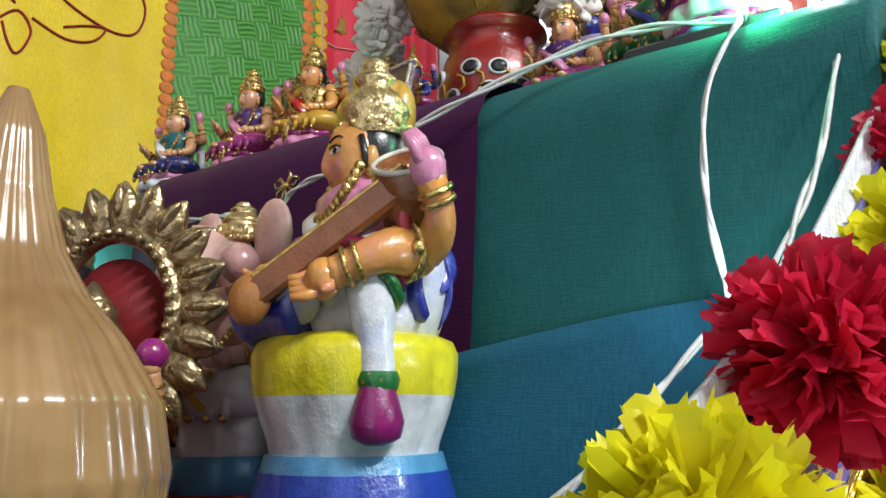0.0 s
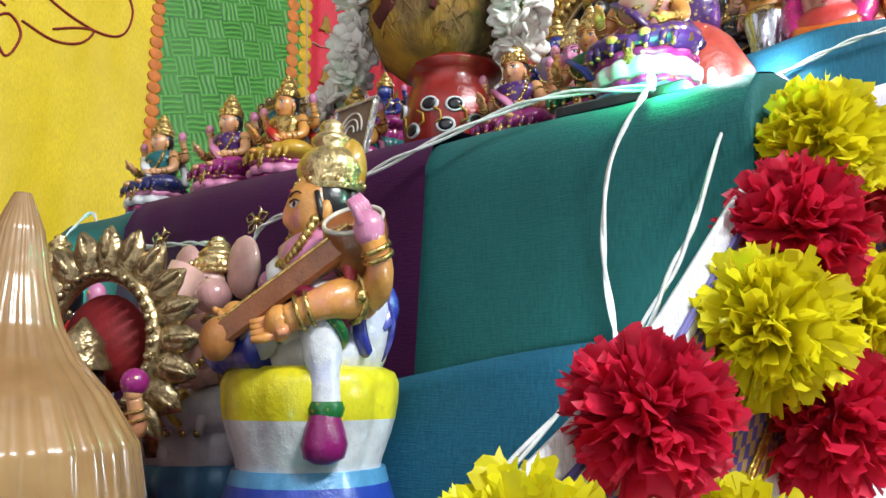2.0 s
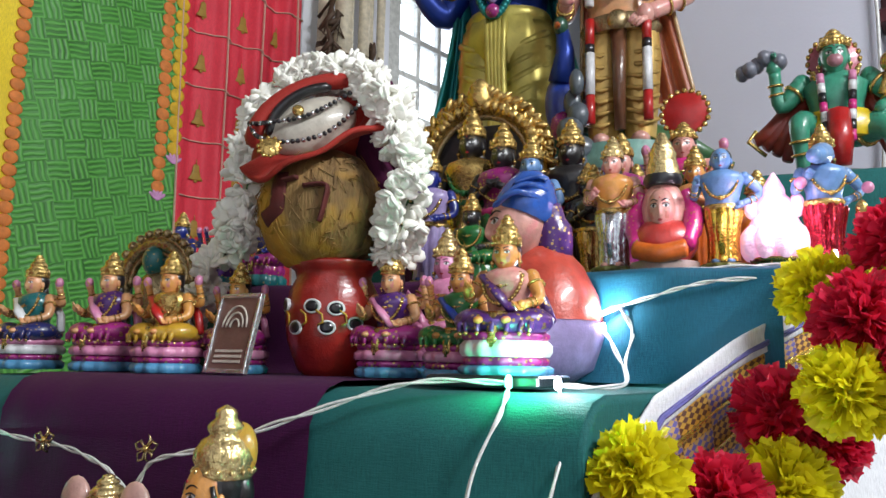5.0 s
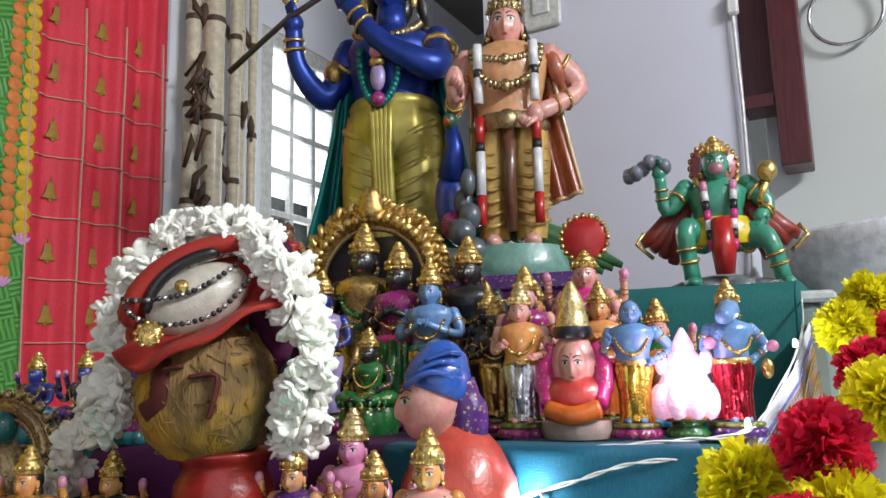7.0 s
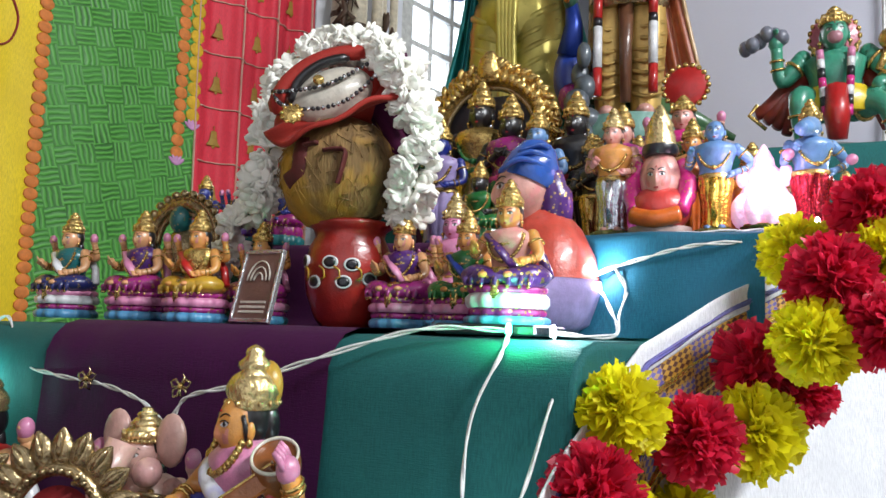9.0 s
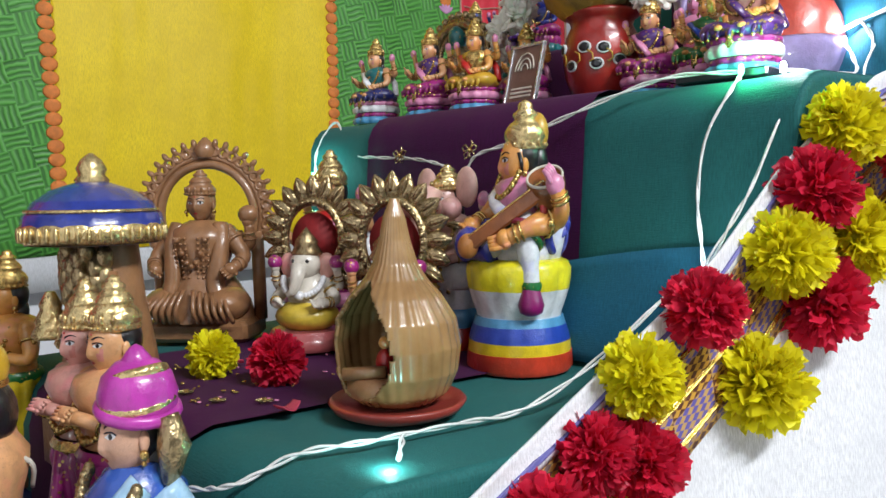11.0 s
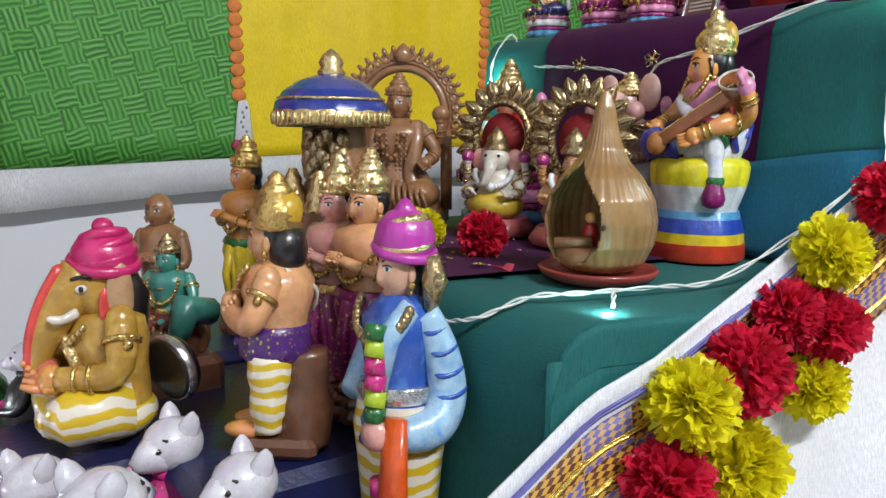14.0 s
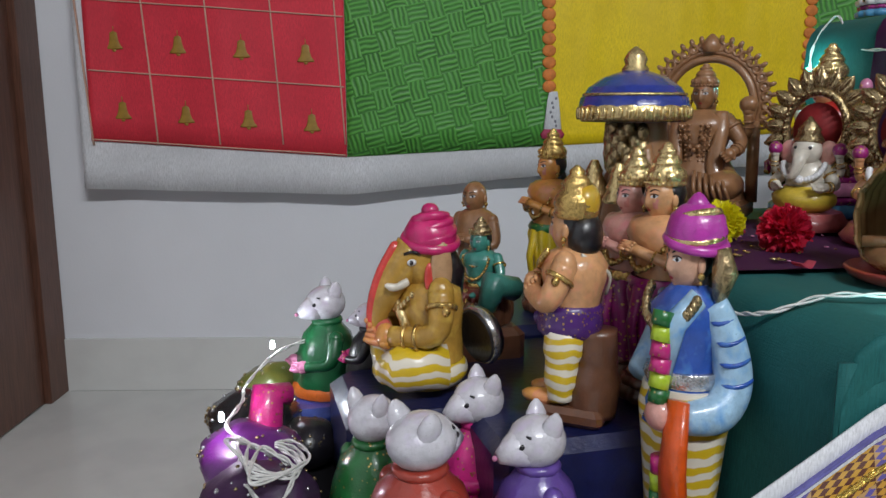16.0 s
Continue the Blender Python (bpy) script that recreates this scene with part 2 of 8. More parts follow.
ROOM = Matrix.Translation(-N * WALL_C) @ pose(0, 0, 0, 0, 0, WALL_TURN)  # local x along the wall, -y into the room
CEIL = 2.8
wall_box("wall_long", -1.53, 1.56, 0, CEIL, 0, 0.12, WALL_PAINT, label="white painted plaster wall behind the cloth banner", category="wall")
wall_box("wall_long_far", 2.75, 3.2, 0, CEIL, 0, 0.12, WALL_PAINT, label="white painted wall beyond the window", category="wall")
wall_box("wall_under_window", 1.56, 2.75, 0, 0.95, 0, 0.12, WALL_PAINT, label="white painted wall under the window", category="wall")
wall_box("wall_over_window", 1.56, 2.75, 2.2, CEIL, 0, 0.12, WALL_PAINT, label="white painted wall over the window", category="wall")
wall_box("wall_far", 3.2, 3.32, 0, CEIL, 0.12, -3.6, GREY_PAINT, label="far grey painted wall", category="wall")
wall_box("wall_partition", 1.49, 1.61, 0, CEIL, -0.84, -1.465, LAVENDER_PAINT, label="pale lavender painted wall behind the statues", category="wall")
wall_box("wall_grey", 1.62, 1.74, 0, CEIL, -1.50, -3.4, GREY_PAINT, label="grey-green painted wall with the towel ring", category="wall")
wall_box("wall_near", -1.65, -1.53, 0, CEIL, 0.12, -3.6, WALL_PAINT, label="white painted wall", category="wall")
# unseen wall and ceiling close the room, kept dark to lower the ambient light
wall_box("wall_behind", -1.74, 3.32, 0, CEIL, -3.6, -3.72, UNSEEN_PAINT, label="unseen back wall, darkened to cut bounced light", category="wall")
wall_box("ceiling", -1.74, 3.32, CEIL, CEIL + 0.1, 0.12, -3.72, UNSEEN_PAINT, label="unseen ceiling, darkened to cut bounced light", category="ceiling")
wall_box("baseboard", -1.53, 1.55, 0.0, 0.14, -0.012, 0, TILE, label="pale tile skirting along the wall", category="skirting")
floor = wall_box("floor", -1.74, 3.32, -0.1, -0.004, 0.12, -3.72, GROUT, label="pale glossy tiled floor", category="floor")

# ---- the stepped stand ----
Z = 0.65          # the level of the stand's own zero over the floor
TOP1, TOP2, TOP3, TOP4 = Z - 0.07, Z + 0.20, Z + 0.305, Z + 0.50
TOP0 = Z - 0.30


EDGE = [(-0.40, -0.050, -0.225), (-0.357, -0.061, -0.195), (-0.318, -0.071, -0.163), (-0.272, -0.082, -0.125), (-0.22, -0.096, -0.103), (-0.165, -0.109, -0.070), (-0.096, -0.126, -0.027), (-0.035, -0.141, 0.010), (0.016, -0.154, 0.046),
        (0.092, -0.172, 0.114), (0.214, -0.203, 0.193), (0.33, -0.255, 0.240), (0.42, -0.31, 0.275), (0.62, -0.41, 0.37), (0.95, -0.50, 0.47), (1.3, -0.60, 0.50)]


def side_y(x):
    """The right-hand side of the stand, which spreads towards the back."""
    return float(np.interp(x, [p[0] for p in EDGE], [p[1] for p in EDGE])) + 0.004


PROFILE = [(-0.305, 0.02), (-0.30, TOP1 - 0.05), (-0.288, TOP1 - 0.012), (-0.265, TOP1), (0.095, TOP1), (0.105, TOP1 + 0.03),
           (0.118, TOP2 - 0.03), (0.13, TOP2 - 0.008), (0.15, TOP2), (0.37, TOP2), (0.378, TOP3 - 0.03), (0.39, TOP3 - 0.006),
           (0.405, TOP3), (0.80, TOP3), (0.81, TOP4 - 0.02), (0.83, TOP4), (1.30, TOP4)]


def along_profile(s):
    d = [0.0]
    for a, b in zip(PROFILE, PROFILE[1:]):
        d.append(d[-1] + math.dist(a, b))
    w = s * d[-1]
    for i in range(len(PROFILE) - 1):
        if w <= d[i + 1] + 1e-9:
            k = (w - d[i]) / (d[i + 1] - d[i])
            return Vector((PROFILE[i][0] + k * (PROFILE[i + 1][0] - PROFILE[i][0]), 0, PROFILE[i][1] + k * (PROFILE[i + 1][1] - PROFILE[i][1])))
    return Vector((PROFILE[-1][0], 0, PROFILE[-1][1]))


def drape(v0, v1, lift, mat, nu, nv, fold):
    """Cloth laid over the steps from side fraction v0 to v1."""
    c = Clay()

    def fn(u, v):
        p = along_profile(u)
        right, left = side_y(p.x), 0.50
        y = right + (left - right) * (v0 + (v1 - v0) * v)
        n = noise.noise(Vector((p.x * 3, y * 9, p.z * 3))) * fold + noise.noise(Vector((p.x * 9, y * 25, p.z * 5))) * fold * 0.35
        return (p.x - abs(n) - lift, y, p.z + lift + 0.25 * abs(n))

    c.sheet(fn, nu, nv, mat)
    return c


stand = empty("stepped_stand", "wooden display steps draped in dark green cloth", "display stand")
drape(0, 1, 0.0, GREEN_CLOTH, 150, 60, 0.006).thing("green_drape", parent=stand, label="dark green cotton drape with soft folds")
lip = Clay()


def lip_fn(u, v):
    p = along_profile(u)
    a = min(1.0, v * 2.0) * math.pi / 2
    y, z = side_y(p.x) + 0.003 - 0.007 * math.sin(a), p.z - 0.006 + 0.007 * math.cos(a) - max(0.0, v - 0.5) * 0.05
    return (p.x - 0.002, y, max(0.01, z))


lip.sheet(lip_fn, 150, 10, GREEN_CLOTH)
lip.thing("rolled_edge", parent=stand, label="dark green cloth rolled over the edge")
skirt = Clay()


def skirt_fn(u, v):
    x = -0.305 + 1.5 * u
    top_z = float(np.interp(x, [p[0] for p in PROFILE], [p[1] for p in PROFILE])) if x > -0.265 else TOP1 - 0.02
    fold = 0.003 * math.sin(x * 60) * (1 - v)
    return (x, side_y(x) - 0.0035 + fold, 0.01 + (top_z - 0.014) * v)


skirt.sheet(skirt_fn, 160, 16, GREEN_CLOTH)
solid(skirt.thing("green_side", parent=stand, label="dark green cloth side"), 0.003, -1.0)
runner = drape(0.30, 0.80, 0.005, PURPLE_CLOTH, 150, 40, 0.006).thing("purple_runner", "deep purple cloth runner over the green drape", "cloth runner")

# a lower width of teal cloth overlaps the foot of the tall riser
overlap = Clay()


def overlap_fn(u, v):
    y = side_y(0.1) + (0.13 - side_y(0.1)) * u
    top = TOP1 + 0.125 - 0.030 * u + 0.004 * math.sin(u * 5)
    z = TOP1 + 0.006 + (top - TOP1 - 0.006) * v
    n = 0.004 * noise.noise(Vector((y * 14, z * 6, 3)))
    return (0.088 + (z - TOP1) * 0.12 + n - 0.004, y, z)


overlap.sheet(overlap_fn, 30, 10, TEAL_CLOTH)
solid(overlap.thing("teal_drape", parent=stand, label="blue-green cloth overlapping the riser"), 0.002)

third = Clay()


def third_fn(u, v):
    y = side_y(0.4) + (0.0 - side_y(0.4)) * u
    z = TOP2 + 0.004 + (TOP3 + 0.004 - TOP2 - 0.004) * min(1, v * 1.25)
    back = max(0.0, v - 0.8) * 0.25
    n = 0.012 * noise.noise(Vector((y * 10, z * 9, 7))) + 0.006 * math.sin(y * 45 + z * 20)
    return (0.366 + (z - TOP2) * 0.1 + n - 0.012 + back, y, z + (0.003 if back else 0))


third.sheet(third_fn, 60, 24, TEAL_CLOTH)
third.thing("teal_fold", parent=stand, label="rumpled blue-green cloth over the upper step")

platform = Clay()
platform.box((-0.52, 0.20, TOP0 / 2), (0.43, 0.62, TOP0), BLACK_CLOTH, bev=0.06)
platform.thing("low_platform", "low platform covered in black and dark blue cloth", "platform")

# ---- side of the stand: white sheet, brocade band, garland ----
def edge_at(x, dz=0.0):
    i = [p[0] for p in EDGE]
    return Vector((x, float(np.interp(x, i, [p[1] for p in EDGE])), Z + float(np.interp(x, i, [p[2] for p in EDGE])) + dz))


DOWN = Vector((0.06, -0.12, -0.98)).normalized()


def brocade_material():
    m, t, s = nodes_of("brocade")
    tc = t.nodes.new("ShaderNodeUVMap")
    mp = t.nodes.new("ShaderNodeMapping")
    mp.inputs["Scale"].default_value = (34, 3.2, 1)
    mp.inputs["Rotation"].default_value = (0, 0, 0)
    t.links.new(tc.outputs[0], mp.inputs[0])
    ck = t.nodes.new("ShaderNodeTexChecker")
    ck.inputs["Scale"].default_value = 1.0
    t.links.new(mp.outputs[0], ck.inputs[0])
    m2 = t.nodes.new("ShaderNodeMapping")
    m2.inputs["Scale"].default_value = (240, 24, 1)
    m2.inputs["Rotation"].default_value = (0, 0, 0.785)
    t.links.new(tc.outputs[0], m2.inputs[0])
    fine = t.nodes.new("ShaderNodeTexChecker")
    fine.inputs["Scale"].default_value = 1.0
    t.links.new(m2.outputs[0], fine.inputs[0])
    a = mix_colour(t, fine.outputs[1], (0.55, 0.30, 0.04), (0.10, 0.03, 0.02))
    b = mix_colour(t, fine.outputs[1], (0.11, 0.09, 0.34), (0.48, 0.30, 0.12))
    t.links.new(mix_colour(t, ck.outputs[1], a, b), s.inputs["Base Color"])
    s.inputs["Roughness"].default_value = 0.5
    bump(t, s, fine.outputs[1], 0.4, 0.0015)
    return m


def band(name, w0, w1, mat, label, lift=0.0, parent=None):
    c = Clay()
    lo, hi = -0.40, 0.95

    def fn(u, v):
        x = lo + (hi - lo) * u
        wob = 0.004 * noise.noise(Vector((x * 12, v * 2, 5)))
        return edge_at(x) + DOWN * (w0 + (w1 - w0) * v) + Vector((-0.5, -0.7, 0.3)) * (lift + 0.004 + wob)

    c.sheet(fn, 90, 6, mat)
    ob = c.thing(name, label=label, parent=parent)
    uv = ob.data.uv_layers.new(name="UVMap")
    for lp in ob.data.loops:
        i = lp.vertex_index
        uv.data[lp.index].uv = ((i % 91) / 90, (i // 91) / 6)
    return solid(ob, 0.002)


sash = empty("sash", "brocade sash with white border along the steps' edge", "sash")
band("white_border", -0.004, 0.019, WHITE_CLOTH, "plain white cotton border", 0.004, sash)
band("brocade_band", 0.0195, 0.105, brocade_material(), "gold and blue brocade weave", 0.002, sash)
BLUE_LINE = paint(0.16, 0.15, 0.45, 0.6)
band("border_stripe", 0.011, 0.0135, BLUE_LINE, "thin violet stripe", 0.007, sash)
for w in (0.036, 0.062, 0.092):
    band("gold_line", w, w + 0.0035, gold(0.7, 0.5, 0.12), "gold thread line", 0.0045, sash)

side = Clay()


def side_fn(u, v):
    x = -0.40 + 1.6 * u
    p = edge_at(x) + DOWN * 0.06 + Vector((0.012, 0.016, 0))
    fold = 0.012 * math.sin(x * 38) * v + 0.010 * noise.noise(Vector((x * 9, v * 2, 1))) * (0.3 + v)
    return (p.x, p.y - 0.016 - 0.10 * v + fold, p.z * (1 - v) + 0.004 * v)


side.sheet(side_fn, 140, 24, WHITE_CLOTH)
solid(side.thing("side_sheet", "white cotton sheet hanging over the stand's side in folds", "sheet"), 0.003, 1.0)


def petal_material(name, c):
    m, t, s = nodes_of(name)
    geo = t.nodes.new("ShaderNodeNewGeometry")
    col = mix_colour(t, geo.outputs["Random Per Island"], dim(c, 0.72), dim(c, 1.15))
    t.links.new(col, s.inputs["Base Color"])
    s.inputs["Roughness"].default_value = 0.42
    s.inputs["Subsurface Weight"].default_value = 0.0
    tr = t.nodes.new("ShaderNodeBsdfTranslucent")
    t.links.new(col, tr.inputs[0])
    mx = t.nodes.new("ShaderNodeMixShader")
    mx.inputs[0].default_value = 0.42
    t.links.new(s.outputs[0], mx.inputs[1])
    t.links.new(tr.outputs[0], mx.inputs[2])
    t.links.new(mx.outputs[0], t.nodes["Material Output"].inputs[0])
    return m


YELLOW_PETAL = petal_material("yellow_petal", (0.95, 0.82, 0.02))
RED_PETAL = petal_material("red_petal", (0.74, 0.022, 0.070))


def flower_mesh(name, mat, seed, r=0.036):
    """A pompom of crinkled plastic petals."""
    rng = random.Random(seed)
    c = Clay()
    c.ball((0, 0, 0), r * 0.45, mat, seg=8, rows=6)
    for _ in range(520):
        d = Vector((rng.gauss(0, 1), rng.gauss(0, 1), rng.gauss(0, 1))).normalized()
        a = d.orthogonal().normalized()
        a = Matrix.Rotation(rng.uniform(0, 6.28), 3, d) @ a
        b = d.cross(a)
        tip = r * rng.uniform(0.80, 1.13)
        w = r * rng.uniform(0.085, 0.16)
        lean = a * rng.uniform(-0.25, 0.25) * r
        p0, p1 = d * r * 0.4, d * tip * 0.78 + lean * 0.6
        vs = [p0 - b * w * 0.4, p0 + b * w * 0.4, p1 + b * w + a * w * 0.2, p1 - b * w - a * w * 0.15]
        for k in range(4):
            q = (k / 3 - 0.5) * 2
            vs.append(d * tip * rng.uniform(0.93, 1.06) + lean + b * w * 1.1 * q + a * w * rng.uniform(-0.5, 0.5))
        c.add(vs, [(0, 1, 2, 3), (3, 2, 7, 6), (3, 6, 5), (3, 5, 4)], mat)
    return c.mesh(name)


YEL = [flower_mesh("yellow_flower", YELLOW_PETAL, i) for i in range(2)]
REDF = [flower_mesh("red_flower", RED_PETAL, 10 + i) for i in range(2)]
BALLS_Y = [(0.138, -0.206, 0.151), (0.237, -0.291, 0.134), (0.230, -0.236, 0.06), (0.147, -0.213, 0.060), (0.060, -0.191, 0.052), (-0.082, -0.150, -0.024),
           (0.032, -0.184, -0.045), (-0.216, -0.128, -0.125), (-0.100, -0.155, -0.126), (-0.168, -0.138, -0.180), (0.334, -0.323, 0.285), (0.225, -0.334, 0.206),
           (0.285, -0.385, 0.272), (0.626, -0.475, 0.42), (0.675, -0.515, 0.455), (0.425, -0.456, 0.348)]
BALLS_R = [(0.098, -0.198, 0.100), (0.190, -0.252, 0.130), (0.275, -0.290, 0.186), (-0.028, -0.169, 0.018), (0.098, -0.204, 0.012), (-0.091, -0.157, -0.081),
           (-0.168, -0.138, -0.106), (-0.235, -0.126, -0.180), (0.240, -0.347, 0.256), (0.306, -0.380, 0.318), (0.225, -0.385, 0.218), (0.304, -0.318, 0.166),
           (0.635, -0.520, 0.405), (0.51, -0.47, 0.37), (-0.120, -0.140, -0.070)]
garland = empty("marigold_garland", "plastic marigold garland, yellow and red pompoms alternating", "garland")
rng = random.Random(4)
for pts, pool, lab in ((BALLS_Y, YEL, "yellow"), (BALLS_R, REDF, "red")):
    for i, p in enumerate(pts):
        ob = new(lab + "_flower", pool[i % 2])
        ob.parent = garland
        ob.matrix_basis = pose(p[0], p[1], p[2] + Z, rng.uniform(0, 360), rng.uniform(0, 360), rng.uniform(0, 360)) @ Matrix.Scale(rng.uniform(0.88, 1.02) * (0.78 if -0.13 < p[0] < 0.0 else 1.0), 4)

# ---- cloth banner on the long wall ----
MOTIF = paint(0.23, 0.012, 0.02, 0.6)
ORANGE_DOT, YELLOW_DOT = paint(0.82, 0.25, 0.05, 0.7, 0, 0), paint(0.80, 0.48, 0.02, 0.7, 0, 0)
BELL_GOLD = paint(0.42, 0.24, 0.03, 0.5, 0.0, 0.1)
CORD = cloth("cord", (0.72, 0.46, 0.36))
LILAC = paint(0.75, 0.35, 0.65, 0.6)


def weave_material():
    """Basket-weave print: patches of short ridges that turn by ninety degrees."""
    m, t, s = nodes_of("green_weave")
    tc = t.nodes.new("ShaderNodeTexCoord")
    mp = t.nodes.new("ShaderNodeMapping")
    mp.inputs["Rotation"].default_value = (0, 0.25, 0)
    t.links.new(tc.outputs["Object"], mp.inputs[0])
    ck = t.nodes.new("ShaderNodeTexChecker")
    ck.inputs["Scale"].default_value = 23
    w1 = t.nodes.new("ShaderNodeTexWave")
    w1.bands_direction, w1.inputs["Scale"].default_value, w1.inputs["Distortion"].default_value = "Z", 27, 3.5
    w2 = t.nodes.new("ShaderNodeTexWave")
    w2.bands_direction, w2.inputs["Scale"].default_value, w2.inputs["Distortion"].default_value = "X", 27, 3.5
    flat = t.nodes.new("ShaderNodeVectorMath")
    flat.operation = "MULTIPLY"
    flat.inputs[1].default_value = (1, 0, 1)
    t.links.new(mp.outputs[0], flat.inputs[0])
    off = t.nodes.new("ShaderNodeVectorMath")
    off.inputs[1].default_value = (0, 0.01, 0)
    t.links.new(flat.outputs[0], off.inputs[0])
    for n in (ck, w1, w2):
        t.links.new(off.outputs[0], n.inputs["Vector"])
    f = t.nodes.new("ShaderNodeMix")
    t.links.new(ck.outputs[1], f.inputs[0])
    t.links.new(w1.outputs["Fac"], f.inputs[2])
    t.links.new(w2.outputs["Fac"], f.inputs[3])
    col = mix_colour(t, ramp(t, f.outputs[0], 0.25, 0.8), (0.030, 0.150, 0.020), (0.110, 0.40, 0.060))
    blot = noise_out(t, 14, 3)
    col = mix_colour(t, ramp(t, blot, 0.35, 0.9), col, (0.09, 0.34, 0.06))
    t.links.new(col, s.inputs["Base Color"])
    s.inputs["Roughness"].default_value = 0.5
    bump(t, s, f.outputs[0], 0.5, 0.003)
    return m


WEAVE = weave_material()
B_U = [-1.40, -1.36, -0.753, -0.26, 0.37, 0.76, 1.13, 1.16]
B_LO = [0.0, 0.002, -0.038, -0.012, 0.02, 0.04, 0.05, 0.05]
B_HEM = [-0.112, -0.115, -0.131, -0.084, -0.06, -0.05, -0.04, -0.04]


def banner_out(u, z):
    """How far the banner stands off the wall: soft sway, pleats at its far end."""
    n = 0.010 * noise.noise(Vector((u * 3.1, z * 1.3, 2))) + 0.004 * math.sin(u * 16)
    k = min(1.0, max(0.0, (u - 0.74) / 0.06))
    n += k * (0.013 * math.sin((u - 0.74) * 52 + z * 1.5) + 0.005 * math.sin(u * 120))
    n += 0.006 * noise.noise(Vector((u * 9, z * 2.2, 9))) + 0.002 * noise.noise(Vector((u * 26, z * 7, 4)))
    return 0.057 + n


def bpt(u, z, lift=0.0):
    return Vector((u, -(banner_out(u, z) + lift), z))


banner = empty("cloth_banner", "printed cloth banner with red, green and yellow panels", "cloth banner", m=ROOM)


def panel(name, u0, u1, mat, label, z_top=2.3, lo=None, lift=0.0, nu=30, nv=30):
    c = Clay()

    def fn(a, b):
        u = u0 + (u1 - u0) * a
        z0 = Z + float(np.interp(u, B_U, lo or B_LO))
        z = z0 + (z_top - z0) * b
        return bpt(u, z, lift)

    c.sheet(fn, nu, nv, mat)
    return solid(c.thing(name, label=label, parent=banner), 0.0015)


panel("white_backing", -1.39, 1.14, WHITE_CLOTH, "white cotton backing with a hem", lo=B_HEM, nu=260)
panel("red_panel", -1.365, -0.753, RED_CLOTH, "red panel with printed bells", lift=0.003, nu=50)
panel("green_panel", -0.752, -0.262, WEAVE, "green basket-weave print", lift=0.003)
panel("yellow_panel", -0.261, 0.371, YELLOW_CLOTH, "plain bright yellow panel", lift=0.003, nu=90, nv=60)
panel("green_panel", 0.372, 0.745, WEAVE, "green basket-weave print", lift=0.003, nu=40)
panel("red_panel", 0.746, 1.125, RED_CLOTH, "red pleated panel with printed bells", lift=0.003, nu=90)

bell = Clay()
bell.lathe([(0.004, 0.030), (0.010, 0.026), (0.012, 0.006), (0.016, -0.010), (0.024, -0.022), (0.024, -0.026), (0.004, -0.027)], BELL_GOLD, seg=14, squash=0.08)
bell.ball((0, 0, -0.030), (0.006, 0.001, 0.005), BELL_GOLD, seg=8, rows=5)
bell.tube([(0, 0, 0.030), (0, 0, 0.048)], 0.0012, BELL_GOLD, seg=5)
BELL = bell.mesh("bell")


def grid_lines(u0, u1, du, rows, dz, slant):
    z_of = lambda u, k: Z + float(np.interp(u, B_U, B_LO)) + 0.004 + k * dz
    for k in range(rows):
        c = Clay()
        c.tube([bpt(u0 + (u1 - u0) * i / 60, z_of(u0 + (u1 - u0) * i / 60, k), 0.0045) for i in range(61)], 0.0062, CORD, seg=6, squash=0.3)
        c.thing("cord_line", parent=banner)
    n = int(round((u1 - u0) / du))
    for j in range(n + 1):
        c = Clay()
        c.tube([bpt(u0 + j * du - slant * i * 0.05, Z + float(np.interp(u0, B_U, B_LO)) - 0.01 + i * 0.05, 0.005) for i in range(26)], 0.0062, CORD, seg=6, squash=0.3)
        c.thing("cord_line", parent=banner)
    for k in range(rows):
        for j in range(n):
            u = u0 + (j + 0.5) * du - slant * (k + 0.5) * dz
            z = z_of(u, k) + dz * 0.44
            ob = new("bell", BELL)
            ob.parent = banner
            ob.matrix_basis = Matrix.Translation(bpt(u, z, 0.006)) @ Matrix.Diagonal((0.85, 1, 0.72, 1))


grid_lines(-1.36, -0.756, 0.151, 8, 0.163, 0.06)
grid_lines(0.755, 1.12, 0.1217, 9, 0.142, 0.02)


def flower_strip(u, z0, z1, pitch, mat, r, slant=0.0):
    c = Clay()
    n = int((z1 - z0) / pitch)
    for i in range(n):
        z = z0 + i * pitch
        c.ball(bpt(u - slant * (z - z0), z, 0.005), (r, 0.003, pitch * 0.52), mat, seg=12, rows=5)
    return c.thing("flower_strip", parent=banner, label="printed string of round marigolds", kind="stuff")


flower_strip(-0.262, Z + 0.13, 2.2, 0.028, ORANGE_DOT, 0.017, 0.03)
flower_strip(0.366, Z + 0.1, 2.2, 0.026, ORANGE_DOT, 0.016)
flower_strip(0.700, Z + 0.62, 2.2, 0.030, ORANGE_DOT, 0.018)
flower_strip(0.735, Z + 0.72, 2.2, 0.034, YELLOW_DOT, 0.020)
tas = Clay()
tas.lathe([(0.010, 0.09), (0.014, 0.07), (0.022, 0.0), (0.004, -0.004)], WHITE_CLOTH, at=(0, 0, 0), seg=14, squash=0.15)
tas.lathe([(0.021, 0.0), (0.03, -0.012), (0.026, -0.022), (0.003, -0.026)], paint(0.45, 0.03, 0.10, 0.6), at=(0, 0, 0), seg=14, squash=0.2)
for k in range(7):
    tas.ball((random.uniform(-0.012, 0.012), -0.003, 0.008 + 0.011 * k), (0.003, 0.001, 0.004), paint(0.25, 0.25, 0.3, 0.6), seg=6, rows=4)
